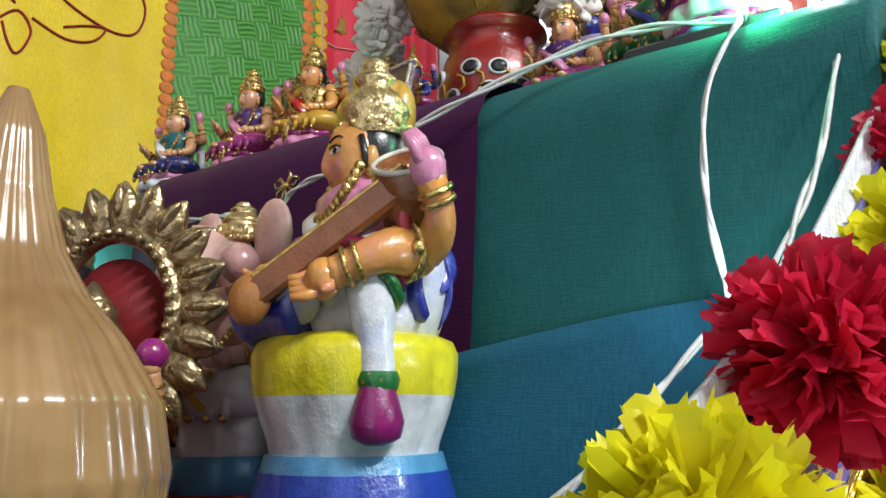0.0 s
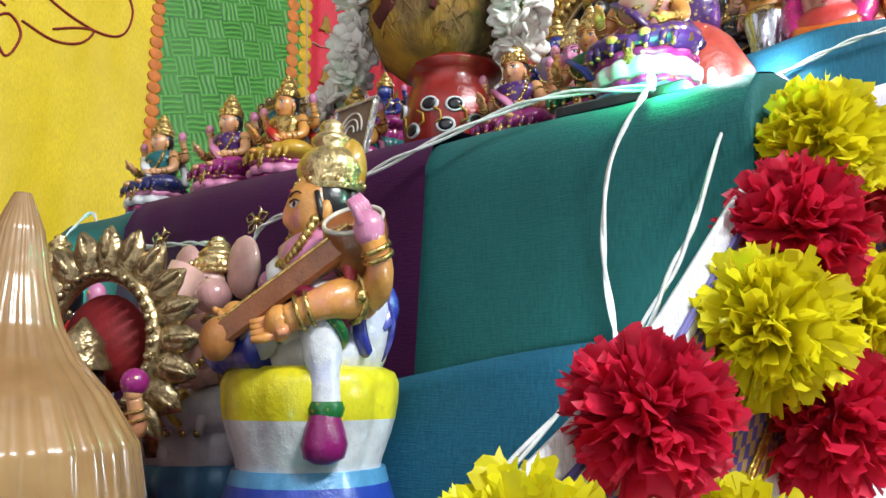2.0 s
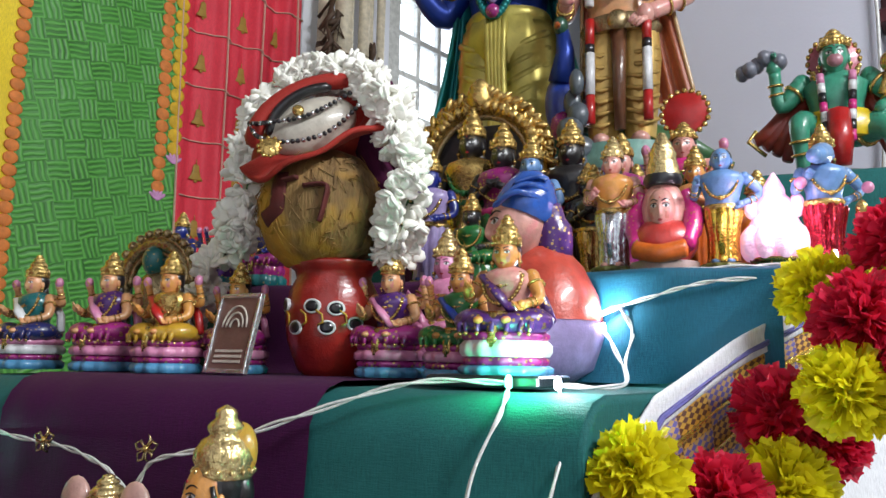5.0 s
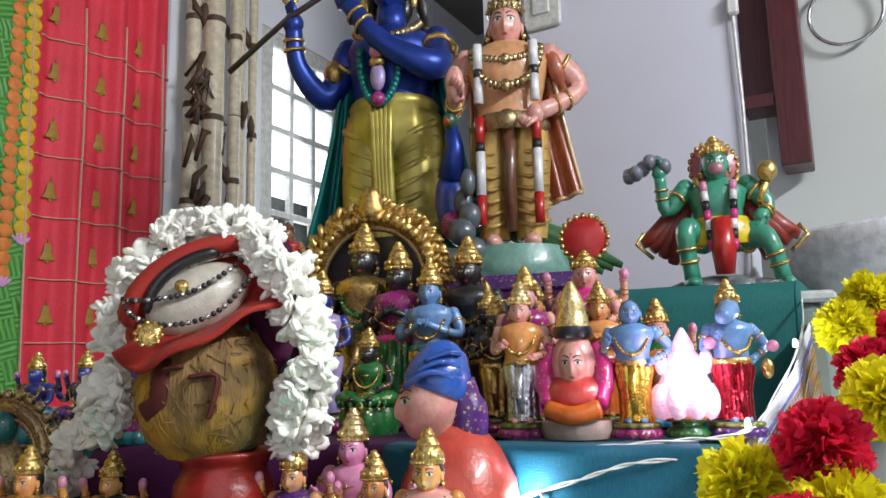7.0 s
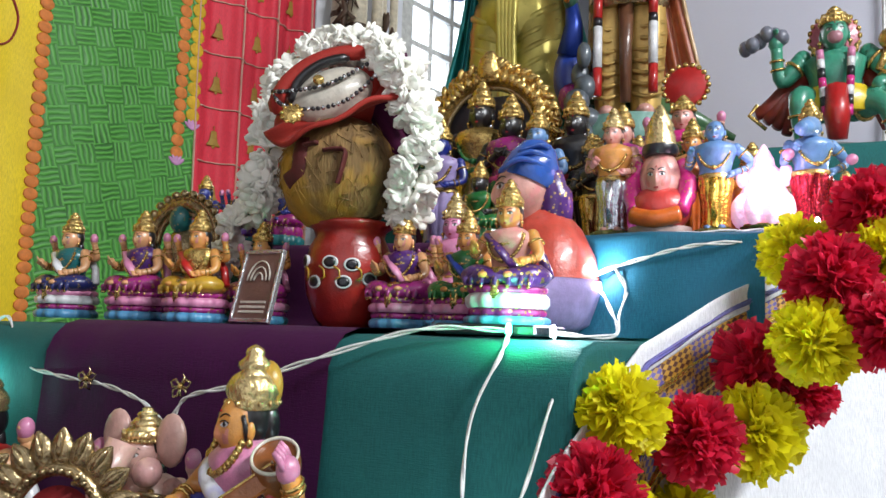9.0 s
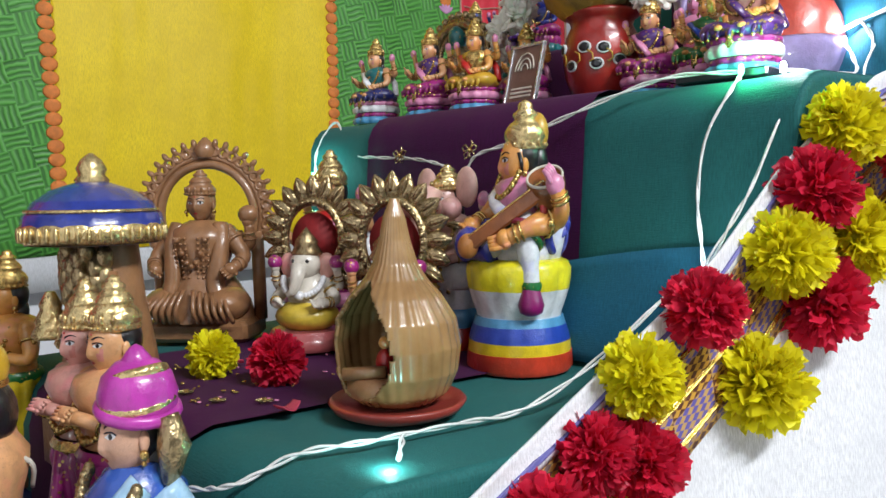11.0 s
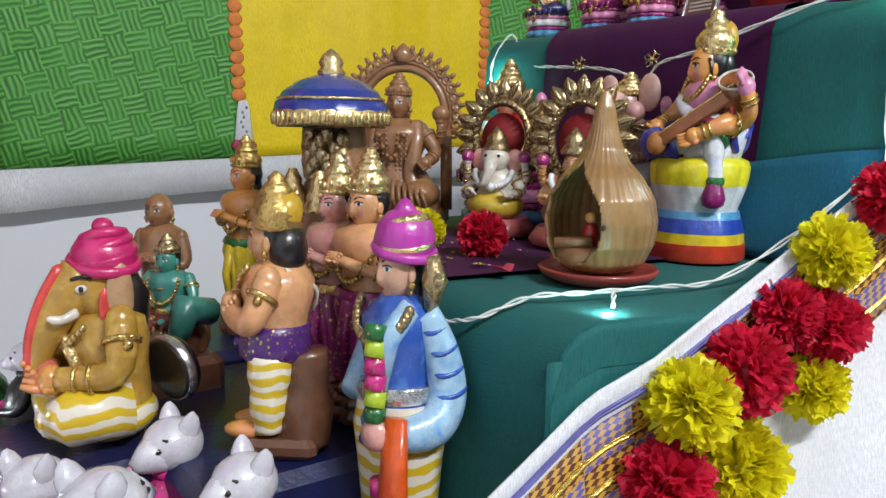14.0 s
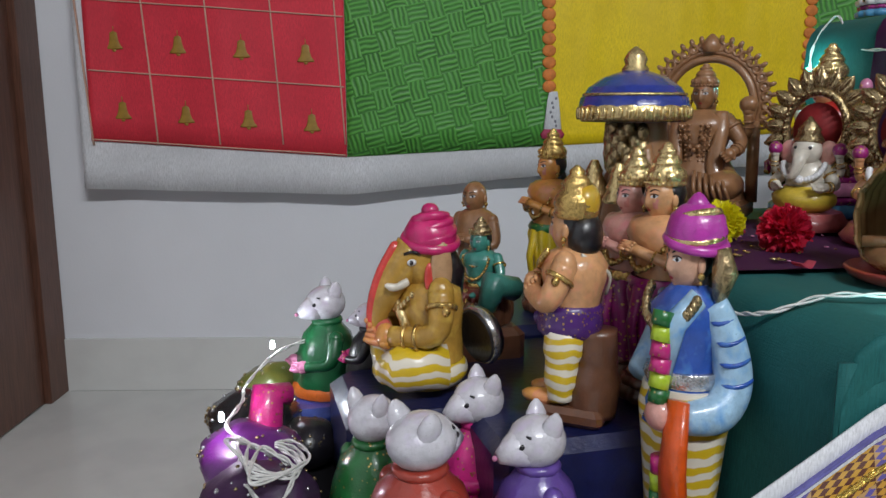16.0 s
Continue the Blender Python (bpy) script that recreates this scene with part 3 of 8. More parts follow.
tas.thing("tassel", m=Matrix.Translation(bpt(-0.252, Z + 0.028, 0.008)), parent=banner, label="white spotted tassel with pink tip")
for u, z in ((0.70, 0.595), (0.735, 0.69)):
    lotus = Clay()
    for a in (-50, -25, 0, 25, 50):
        lotus.ball((0.014 * math.sin(radians(a)), 0, -0.004 + 0.010 * math.cos(radians(a))), (0.005, 0.002, 0.014), LILAC, turn=(0, a, 0), seg=8, rows=6)
    lotus.thing("lotus", parent=banner, m=Matrix.Translation(bpt(u, Z + z, 0.006)), label="printed pink lotus")

PEN_RED = paint(0.36, 0.02, 0.03, 0.7, 0, 0)
# the dark red line drawing on the yellow panel
for pts in ([(0.10, 1.02), (0.16, 0.98), (0.22, 0.955), (0.27, 0.95), (0.30, 0.97), (0.31, 1.02), (0.29, 1.07)],
            [(0.04, 0.90), (0.075, 0.93), (0.10, 0.90), (0.09, 0.86), (0.075, 0.845), (0.06, 0.87), (0.05, 0.905)],
            [(0.10, 0.925), (0.16, 0.905), (0.21, 0.915), (0.235, 0.95), (0.20, 0.945), (0.15, 0.925)],
            [(-0.16, 1.05), (-0.10, 1.03), (-0.03, 0.985), (0.03, 0.965), (0.075, 0.94)], [(0.06, 1.0), (0.08, 0.985), (0.07, 0.97), (0.085, 0.96)]):
    c = Clay()
    ring_pts = [pts[0]] + pts + [pts[-1]]
    soft_pts = []
    for i in range(1, len(ring_pts) - 2):
        for f in (0.0, 0.2, 0.4, 0.6, 0.8):
            w = (-0.5 * f + f * f - 0.5 * f ** 3, 1 - 2.5 * f * f + 1.5 * f ** 3, 0.5 * f + 2 * f * f - 1.5 * f ** 3, -0.5 * f * f + 0.5 * f ** 3)
            soft_pts.append(tuple(sum(w[n] * ring_pts[i - 1 + n][j] for n in range(4)) for j in (0, 1)))
    c.tube([bpt(u, Z + z - 0.19, 0.0055) for u, z in soft_pts], 0.0042, PEN_RED, seg=6, squash=0.5)
    c.thing("drawn_line", parent=banner)

# ---- bamboo, window, fittings ----
BAMBOO = paint(0.76, 0.66, 0.48, 0.45, 0, 0.1)
BAMBOO_DARK = paint(0.10, 0.055, 0.03, 0.6, 0, 0)


def bamboo(u, d, r, lean, seed):
    rng = random.Random(seed)
    e = empty("bamboo_pole", "dried bamboo pole with dark nodes, leaning by the window", "bamboo pole", "bamboo poles", m=ROOM @ pose(u, -d, 0, 0, lean, 0))
    z = 0.0
    while z < 2.6:
        h = rng.uniform(0.20, 0.30)
        c = Clay()
        c.lathe([(r * 0.97, z), (r * 1.06, z + 0.006), (r, z + 0.02), (r * 0.97, z + h * 0.5), (r, z + h - 0.02), (r * 1.05, z + h - 0.004)], BAMBOO, seg=14)
        c.thing("segment", parent=e)
        if rng.random() < 0.75:
            k = Clay()
            k.lathe([(r * 0.9, z - 0.012), (r * 1.12, z), (r * 1.03, z + 0.014)], BAMBOO_DARK, seg=14)
            a = rng.uniform(0, 6.28)
            k.ball((r * math.cos(a), r * math.sin(a), z + 0.02), (r * 0.55, r * 0.55, rng.uniform(0.02, 0.05)), BAMBOO_DARK, seg=8, rows=6)
            k.tube([(r * math.cos(a), r * math.sin(a), z), (r * 1.9 * math.cos(a), r * 1.9 * math.sin(a), z + 0.03), (r * 2.2 * math.cos(a), r * 2.2 * math.sin(a), z + 0.06)], [0.008, 0.012, 0.003], BAMBOO_DARK, seg=6)
            k.thing("node", parent=e, label="dark charred node with a stub")
        z += h
    return e


bamboo(1.25, 0.10, 0.030, 0, 1)
bamboo(1.335, 0.09, 0.018, 0.3, 2)
bamboo(1.385, 0.08, 0.016, -0.3, 3)
bamboo(1.435, 0.07, 0.014, 0.2, 4)
bamboo(1.195, 0.06, 0.022, 0.4, 5)
dark = Clay()
for k in range(46):
    a = random.uniform(0.8, 1.9)
    u = random.uniform(1.16, 1.24)
    dark.tube([(u, -0.08, a), (u + random.uniform(-0.03, 0.05), -0.12, a + random.uniform(-0.06, 0.09)), (u + random.uniform(-0.03, 0.07), -0.10, a + random.uniform(-0.12, 0.14))], [0.006, 0.010, 0.002], BAMBOO_DARK, seg=6)
dark.thing("dried_leaves", "dark withered leaves hanging beside the bamboo", "dried leaves", kind="stuff", m=ROOM)

FRAME_WHITE = paint(0.76, 0.76, 0.72, 0.4)
window = empty("window_1", "white painted window with a grid of bars, daylight behind", "window", kind="structure", m=ROOM)
for u0, u1, z0, z1 in ((1.56, 1.62, 0.95, 2.2), (2.69, 2.75, 0.95, 2.2), (1.62, 2.69, 0.95, 1.01), (1.62, 2.69, 2.14, 2.2), (2.10, 2.16, 1.01, 2.14)):
    c = Clay()
    c.box(((u0 + u1) / 2, 0.03, (z0 + z1) / 2), (u1 - u0, 0.06, z1 - z0), FRAME_WHITE)
    c.thing("window_frame", parent=window)
for i in range(7):
    z = 1.14 + i * 0.145
    for u0, u1 in ((1.62, 2.10), (2.16, 2.69)):
        c = Clay()
        c.box(((u0 + u1) / 2, 0.03, z), (u1 - u0, 0.025, 0.022), FRAME_WHITE)
        c.thing("bar", parent=window)
for u in (1.74, 1.86, 1.98, 2.28, 2.42, 2.56):
    c = Clay()
    c.box((u, 0.031, 1.575), (0.022, 0.022, 1.13), FRAME_WHITE)
    c.thing("bar", parent=window)
mesh_dark = paint(0.10, 0.11, 0.10, 0.9, 0, 0)
for u0, u1 in ((1.62, 2.10), (2.16, 2.69)):
    c = Clay()
    c.box(((u0 + u1) / 2, 0.085, 1.33), (u1 - u0, 0.01, 0.64), mesh_dark)
    c.thing("insect_screen", parent=window, label="dark fine insect screen")

cab = empty("wall_shelf", "dark maroon wooden wall shelf beside the partition", "wall shelf", m=ROOM)
for name, c0, s0 in (("side_board", (1.55, -1.565, 1.86), (0.10, 0.062, 0.80)), ("back_board", (1.585, -1.495, 1.93), (0.03, 0.075, 0.60)), ("bottom_board", (1.55, -1.50, 1.615), (0.09, 0.066, 0.03))):
    c = Clay()
    c.box(c0, s0, MAROON_WOOD, bev=0.05)
    c.thing(name, parent=cab)

ring = empty("towel_ring", "round chrome towel ring on the grey wall", "towel ring", m=ROOM)
c = Clay()
c.tube([(1.595, -1.69 + 0.075 * math.cos(a), 1.815 + 0.075 * math.sin(a)) for a in [i * math.pi / 18 for i in range(36)]], 0.0045, CHROME, seg=8, closed=True)
c.thing("ring", parent=ring)
c = Clay()
c.lathe([(0.022, 0), (0.022, 0.006), (0.012, 0.012), (0.010, 0.03)], CHROME, m=pose(1.62, -1.69, 1.895, 0, -90, 0), seg=16)
c.ball((1.595, -1.69, 1.893), 0.012, CHROME)
c.thing("mount", parent=ring)

PORCELAIN = paint(0.82, 0.83, 0.86, 0.12)
basin = empty("washbasin", "white porcelain washbasin on the grey wall", "washbasin", m=ROOM @ pose(1.41, -1.76, 0, 0, 0, 0))
c = Clay()
c.lathe([(0.05, 1.06), (0.10, 1.08), (0.18, 1.15), (0.215, 1.235), (0.225, 1.268), (0.218, 1.275), (0.205, 1.262), (0.17, 1.18), (0.05, 1.12)], PORCELAIN, seg=36, squash=1.15)
c.thing("bowl", parent=basin)
c = Clay()
c.lathe([(0.055, 0.0), (0.06, 0.5), (0.08, 1.07)], PORCELAIN, seg=20)
c.thing("pedestal", parent=basin)

c = Clay()
c.box((1.482, -1.01, 1.965), (0.012, 0.10, 0.13), FRAME_WHITE, bev=0.3)
c.box((1.474, -1.01, 1.965), (0.008, 0.045, 0.06), paint(0.8, 0.8, 0.8, 0.3), bev=0.3)
c.thing("light_switch", "white plastic switch plate on the lavender wall", "light switch", m=ROOM)
cable = empty("power_cable", "white cable with a plug at the partition's corner", "cable", m=ROOM)
c = Clay()
c.tube([(1.478, -1.455, 2.3), (1.478, -1.452, 2.0), (1.478, -1.465, 1.86), (1.478, -1.47, 1.6), (1.478, -1.468, 1.35), (1.478, -1.45, 1.1)], 0.004, WIRE_WHITE, seg=8)
c.thing("cord", parent=cable)
c = Clay()
c.box((1.476, -1.467, 1.84), (0.02, 0.026, 0.05), WIRE_WHITE, bev=0.25)
c.thing("plug", parent=cable)

door = empty("door_1", "dark brown wooden door and frame in the side wall", "door", kind="structure", m=ROOM)
for name, c0, s0 in (("door_frame", (-1.515, -0.055, 1.05), (0.03, 0.10, 2.1)), ("door_leaf", (-1.522, -0.56, 1.03), (0.014, 0.90, 2.05)), ("door_frame", (-1.515, -1.065, 1.05), (0.03, 0.10, 2.1))):
    c = Clay()
    c.box(c0, s0, BROWN_WOOD, bev=0.05)
    c.thing(name, parent=door)

# ---- fairy lights ----
LED_WHITE, LED_GREEN, LED_PINK = glow("led_white", (0.8, 0.9, 1.0), 60), glow("led_green", (0.05, 1.0, 0.35), 40), glow("led_pink", (1.0, 0.5, 0.9), 40)


def light_string(name, pts, r=0.0011, leds=(), label="white twin-wire fairy light string"):
    e = empty(name, label, "fairy lights")
    pv = [Vector((p[0], p[1], p[2] + Z)) for p in pts]
    fine = []
    n = len(pv)
    for i in range(n - 1):
        p0, p1, p2, p3 = pv[max(i - 1, 0)], pv[i], pv[i + 1], pv[min(i + 2, n - 1)]
        for k in range(14):
            s = k / 14
            fine.append(0.5 * ((2 * p1) + (p2 - p0) * s + (2 * p0 - 5 * p1 + 4 * p2 - p3) * s * s + (3 * p1 - p0 - 3 * p2 + p3) * s ** 3))
    fine.append(pv[-1])
    for ph in (0.0, math.pi):
        c = Clay()
        tw = []
        for i, p in enumerate(fine):
            a = i * 0.45 + ph
            tw.append(p + Vector((math.cos(a) * 0.0010, math.sin(a * 0.7) * 0.0010, math.sin(a) * 0.0013)))
        c.tube(tw, r, WIRE_WHITE, seg=6)
        c.thing("wire", parent=e)
    for p, mat, w, col in leds:
        c = Clay()
        q = Vector((p[0], p[1], p[2] + Z))
        c.lathe([(0.0012, 0.0), (0.0026, 0.001), (0.0026, 0.006), (0.0015, 0.009), (0.0003, 0.0095)], mat, at=q, seg=10)
        c.thing("bulb", parent=e, label="lit fairy light bulb")
        if w:
            point_lamp("bulb_light", q + Vector((-0.008, -0.008, 0.012)), w, col, 0.004)
    return e


GRN, WHT, CYN = (0.05, 1.0, 0.4), (0.85, 0.93, 1.0), (0.3, 0.95, 0.9)
light_string("light_string", [(0.11, 0.475, 0.11), (0.115, 0.485, 0.16), (0.14, 0.47, 0.206), (0.125, 0.42, 0.16), (0.105, 0.34, 0.15), (0.10, 0.27, 0.145), (0.086, 0.205, 0.135), (0.083, 0.170, 0.118), (0.082, 0.150, 0.142),
                              (0.088, 0.10, 0.155), (0.10, 0.03, 0.18), (0.125, -0.05, 0.206), (0.15, -0.116, 0.207)],
             leds=[((0.098, 0.470, 0.125), LED_GREEN, 0.25, CYN), ((0.142, -0.118, 0.204), LED_GREEN, 0.28, GRN), ((0.155, -0.150, 0.203), LED_WHITE, 0.30, WHT)])
light_string("light_string", [(0.145, -0.118, 0.204), (0.110, -0.122, 0.185), (0.088, -0.110, 0.14), (0.075, -0.112, 0.09), (0.068, -0.120, 0.045), (0.05, -0.135, 0.03)],
             leds=[((0.052, -0.126, 0.030), LED_WHITE, 0.14, (0.6, 0.9, 1.0))])
light_string("light_string", [(0.16, -0.150, 0.205), (0.125, -0.162, 0.17), (0.085, -0.158, 0.115), (0.05, -0.150, 0.07), (0.01, -0.135, 0.02)])
light_string("light_string", [(0.16, -0.150, 0.206), (0.24, -0.18, 0.207), (0.33, -0.15, 0.24), (0.345, -0.135, 0.265), (0.345, -0.19, 0.285), (0.36, -0.24, 0.298), (0.375, -0.30, 0.300)],
             leds=[((0.342, -0.130, 0.262), LED_WHITE, 0.55, WHT), ((0.340, -0.140, 0.250), LED_PINK, 0, WHT)])
light_string("light_string", [(0.345, -0.155, 0.275), (0.35, -0.165, 0.25), (0.34, -0.16, 0.225), (0.32, -0.165, 0.21)])
light_string("light_string", [(0.37, -0.20, 0.310), (0.39, -0.27, 0.314), (0.42, -0.33, 0.318), (0.52, -0.37, 0.335), (0.70, -0.44, 0.42), (0.88, -0.47, 0.50), (0.92, -0.44, 0.508)],
             leds=[((0.60, -0.415, 0.40), LED_WHITE, 0.25, WHT), ((0.43, -0.34, 0.322), LED_WHITE, 0.06, WHT)])
light_string("light_string", [(-0.318, 0.060, -0.088), (-0.308, 0.034, -0.086), (-0.296, 0.012, -0.080), (-0.262, -0.010, -0.064), (-0.215, -0.030, -0.062), (-0.15, -0.045, -0.062), (-0.09, -0.06, -0.06), (-0.02, -0.09, -0.02), (0.03, -0.12, 0.03)])
light_string("light_string", [(-0.20, -0.04, -0.060), (-0.215, -0.052, -0.068), (-0.228, -0.062, -0.085)],
             leds=[((-0.225, -0.055, -0.080), LED_GREEN, 0.16, CYN)])

# ---- painted clay dolls: one mesh each, facing the front (-x) ----
SKIN, SKIN_PINK, SKIN_TAN, SKIN_DARK = paint(0.72, 0.37, 0.17, blush=(0.74, 0.30, 0.16)), paint(0.76, 0.38, 0.32, blush=(0.72, 0.22, 0.24)), paint(0.76, 0.34, 0.08, blush=(0.74, 0.27, 0.18)), paint(0.02, 0.018, 0.02)
BLUE_SKIN, SKY_SKIN, GREEN_SKIN = paint(0.02, 0.035, 0.26), paint(0.16, 0.32, 0.62), paint(0.05, 0.30, 0.19)
HAIR, WHITE, BLACK = paint(0.012, 0.01, 0.012), paint(0.80, 0.80, 0.82), paint(0.015, 0.013, 0.018)
MAGENTA, PINK, HOTPINK, PURPLE = paint(0.36, 0.02, 0.20, fleck=0.30), paint(0.72, 0.26, 0.45), paint(0.70, 0.03, 0.25, fleck=0.26), paint(0.085, 0.02, 0.18, fleck=0.30)
RED, ORANGE, YELLOW, OLIVE = paint(0.50, 0.015, 0.015), paint(0.75, 0.16, 0.02), paint(0.78, 0.56, 0.02), paint(0.14, 0.15, 0.03)
GREEN, TEAL, SKYBLUE, BLUE, NAVY = paint(0.015, 0.16, 0.035, fleck=0.24), paint(0.01, 0.16, 0.17, fleck=0.24), paint(0.10, 0.34, 0.60), paint(0.02, 0.06, 0.42), paint(0.02, 0.025, 0.14, fleck=0.24)
BROWN, CLAY_BROWN, LIPS = paint(0.15, 0.06, 0.03), paint(0.34, 0.165, 0.075), paint(0.45, 0.03, 0.04)
SILVER, LIGHT_GOLD = gold(0.62, 0.62, 0.64), gold(0.72, 0.55, 0.26)
OCHRE, LILAC_PAINT, CREAM = paint(0.60, 0.34, 0.03), paint(0.42, 0.33, 0.62), paint(0.76, 0.70, 0.60)
STEEL_GLITTER = gold(0.70, 0.72, 0.78, 0.25)
GOLD_GLITTER = gold(0.75, 0.50, 0.08, 0.25)
RED_GLITTER = gold(0.42, 0.02, 0.04, 0.3)


BLUSH = paint(0.70, 0.26, 0.22, 0.35)


def face_point(a, v, lift=0.0):
    """A doll's head of half width one; a turns from the nose, v runs from chin (-1) to crown (1)."""
    cr = math.sqrt(max(0.0, 1 - v * v))
    x, y, z = -math.cos(a) * cr, math.sin(a) * cr, v * 1.16
    low = max(0.0, -v)
    y *= 0.88 * (1 - 0.26 * low ** 1.5)
    x *= 0.98 - 0.06 * low
    f = abs(a)
    if f < 1.3:
        x -= math.exp(-(a / 0.15) ** 2) * float(np.interp(v, [-0.40, -0.30, -0.20, 0.20, 0.3], [0, 0.20, 0.19, 0.03, 0]))
        x -= 0.10 * math.exp(-(a / 0.40) ** 2) * math.exp(-((v + 0.80) / 0.15) ** 2)
        x -= 0.07 * math.exp(-(a / 0.24) ** 2) * math.exp(-((v + 0.52) / 0.08) ** 2)
        x += 0.06 * math.exp(-((f - 0.42) / 0.20) ** 2) * math.exp(-((v - 0.08) / 0.14) ** 2)
        x -= 0.05 * math.exp(-((f - 0.55) / 0.25) ** 2) * math.exp(-((v + 0.30) / 0.2) ** 2)
    n = Vector((-math.cos(a) * cr, math.sin(a) * cr, v))
    return Vector((x, y, z)) + n * lift


def face_patch(c, o, r, a0, v0, wa, hv, mat, lift, tilt=0.0, n=8):
    """An almond of paint on the head."""
    vs = []
    for i in range(n + 1):
        k = i / n * 2 - 1
        h = hv * (1 - k * k) ** 0.8
        for sgn in (-1, 1):
            vs.append(o + face_point(a0 + wa * k, v0 + tilt * k + sgn * h, lift) * r)
    c.add(vs, [(2 * i, 2 * i + 1, 2 * i + 3, 2 * i + 2) for i in range(n)], mat)


def plain_face(c, p, r, skin, brow=True):
    """The sculpted head with painted eyes, brows and lips; looks along -x."""
    o = Vector(p)
    seg, rows = 32, 20
    vs, fs, blush = [], [], []
    az = [math.pi * math.copysign(abs(q) ** 1.5, q) for q in [(-1 + 2 * i / seg) for i in range(seg)]]
    for j in range(rows + 1):
        v = math.sin(math.pi * (j / rows - 0.5))
        vs += [o + face_point(a, v) * r for a in az]
    warm = skin in (SKIN, SKIN_TAN, SKIN_PINK)
    for j in range(rows):
        v = math.sin(math.pi * ((j + 0.5) / rows - 0.5))
        for i in range(seg):
            q = (j * seg + i, j * seg + (i + 1) % seg, (j + 1) * seg + (i + 1) % seg, (j + 1) * seg + i)
            a = az[i]
            (blush if warm and ((abs(a) - 0.66) / 0.24) ** 2 + ((v + 0.26) / 0.20) ** 2 < 1 else fs).append(q)
    c.add(vs, fs + blush, skin)
    if blush:
        k = c.slot(BLUSH)
        for i in range(len(blush)):
            c.m[-1 - i] = k
    if not brow:
        return
    line = HAIR if skin is not SKIN_DARK else LIGHT_GOLD
    for s in (-1, 1):
        face_patch(c, o, r, s * 0.44, 0.10, 0.24, 0.075, WHITE, 0.012, s * 0.02)
        face_patch(c, o, r, s * 0.42, 0.10, 0.095, 0.075, HAIR, 0.024, n=6)
        c.tube([o + face_point(s * (0.20 + 0.07 * i), 0.135 + 0.075 * math.sin(math.pi * (0.15 + 0.8 * i / 7)), 0.015) * r for i in range(8)], r * 0.026, HAIR, seg=5)
        c.tube([o + face_point(s * (0.15 + 0.085 * i), 0.30 + 0.10 * math.sin(math.pi * i / 8), 0.012) * r for i in range(8)], [r * (0.040 - 0.0035 * i) for i in range(8)], line, seg=5)
    face_patch(c, o, r, 0, -0.51, 0.22, 0.055, LIPS, 0.014)
    c.ball(o + face_point(0, 0.46, 0.01) * r, r * 0.05, RED, seg=6, rows=4)


def head(c, p, r, skin, crown=GOLD, hair=HAIR, tall=2.2, ears=True, fat=1.0):
    """A rounded head with hair and a tiered crown; r is its half width."""
    x, y, z = p
    plain_face(c, p, r, skin)
    if hair:
        c.ball((x + r * 0.34, y, z + r * 0.20), (r * 0.90, r * 0.97, r * 1.08), hair, seg=16, rows=11)
        c.ball((x + r * 0.72, y, z - r * 0.75), (r * 0.46, r * 0.80, r * 0.85), hair, seg=12, rows=8)
    for s in (-1, 1):
        if ears:
            c.ball((x + r * 0.05, y + s * r * 0.90, z - r * 0.1), (r * 0.20, r * 0.12, r * 0.32), skin, seg=8, rows=6)
            c.ball((x - r * 0.02, y + s * r * 0.98, z - r * 0.48), r * 0.16, GOLD, seg=8, rows=6)
            c.ball((x - r * 0.02, y + s * r * 0.96, z - r * 0.72), r * 0.09, GOLD, seg=6, rows=5)
    if crown:
        k, t = r * 0.94 * fat, r * tall * 0.5
        c.lathe([(k * 1.02, 0), (k * 1.12, t * 0.08), (k * 1.02, t * 0.20), (k * 1.10, t * 0.30), (k * 1.10, t * 0.48), (k * 0.98, t * 0.70), (k * 0.74, t * 0.92), (k * 0.80, t * 1.0), (k * 0.80, t * 1.08), (k * 0.62, t * 1.32),
                 (k * 0.44, t * 1.46), (k * 0.52, t * 1.54), (k * 0.48, t * 1.64), (k * 0.26, t * 1.80), (k * 0.30, t * 1.86), (k * 0.16, t * 1.97), (k * 0.02, t * 2.0)], crown, at=(x + r * 0.18, y, z + r * 0.62), seg=20)
        for i in range(13):
            a = math.pi * (0.55 + 0.9 * i / 12)
            c.ball((x + r * 0.18 + k * 1.12 * math.cos(a), y + k * 1.12 * math.sin(a), z + r * 0.66 + t * 0.10), r * 0.085, crown, seg=6, rows=5)
        for i in range(5):
            a = math.pi * (0.7 + 0.6 * i / 4)
            c.ball((x + r * 0.18 + k * 1.08 * math.cos(a), y + k * 1.08 * math.sin(a), z + r * 0.62 + t * 0.46), (r * 0.10, r * 0.12, r * 0.22), crown, seg=8, rows=6)


def lotus_base(c, r, h, tiers):
    """Stacked round base; tiers of (height share, radius share, material)."""
    z = 0.0
    for hs, rs, mat in tiers:
        dz = h * hs
        c.lathe([(r * rs * 0.94, z), (r * rs, z + dz * 0.25), (r * rs * 1.0, z + dz * 0.7), (r * rs * 0.90, z + dz)], mat, seg=65, squash=1.0, wave=0.075, lobes=13)
        z += dz
    return z


def necklace(c, p, r, drop, mat, thick=0.05):
    """A string of beads hanging on the chest."""
    for i in range(21):
        a = math.pi * (i / 20)
        big = 1.5 if i == 10 else 1.0
        c.ball((p[0] - r * (0.55 + 0.5 * math.sin(a)), p[1] + r * 1.05 * math.cos(a), p[2] - drop * math.sin(a)), r * thick * 1.7 * big, mat, seg=6, rows=5)


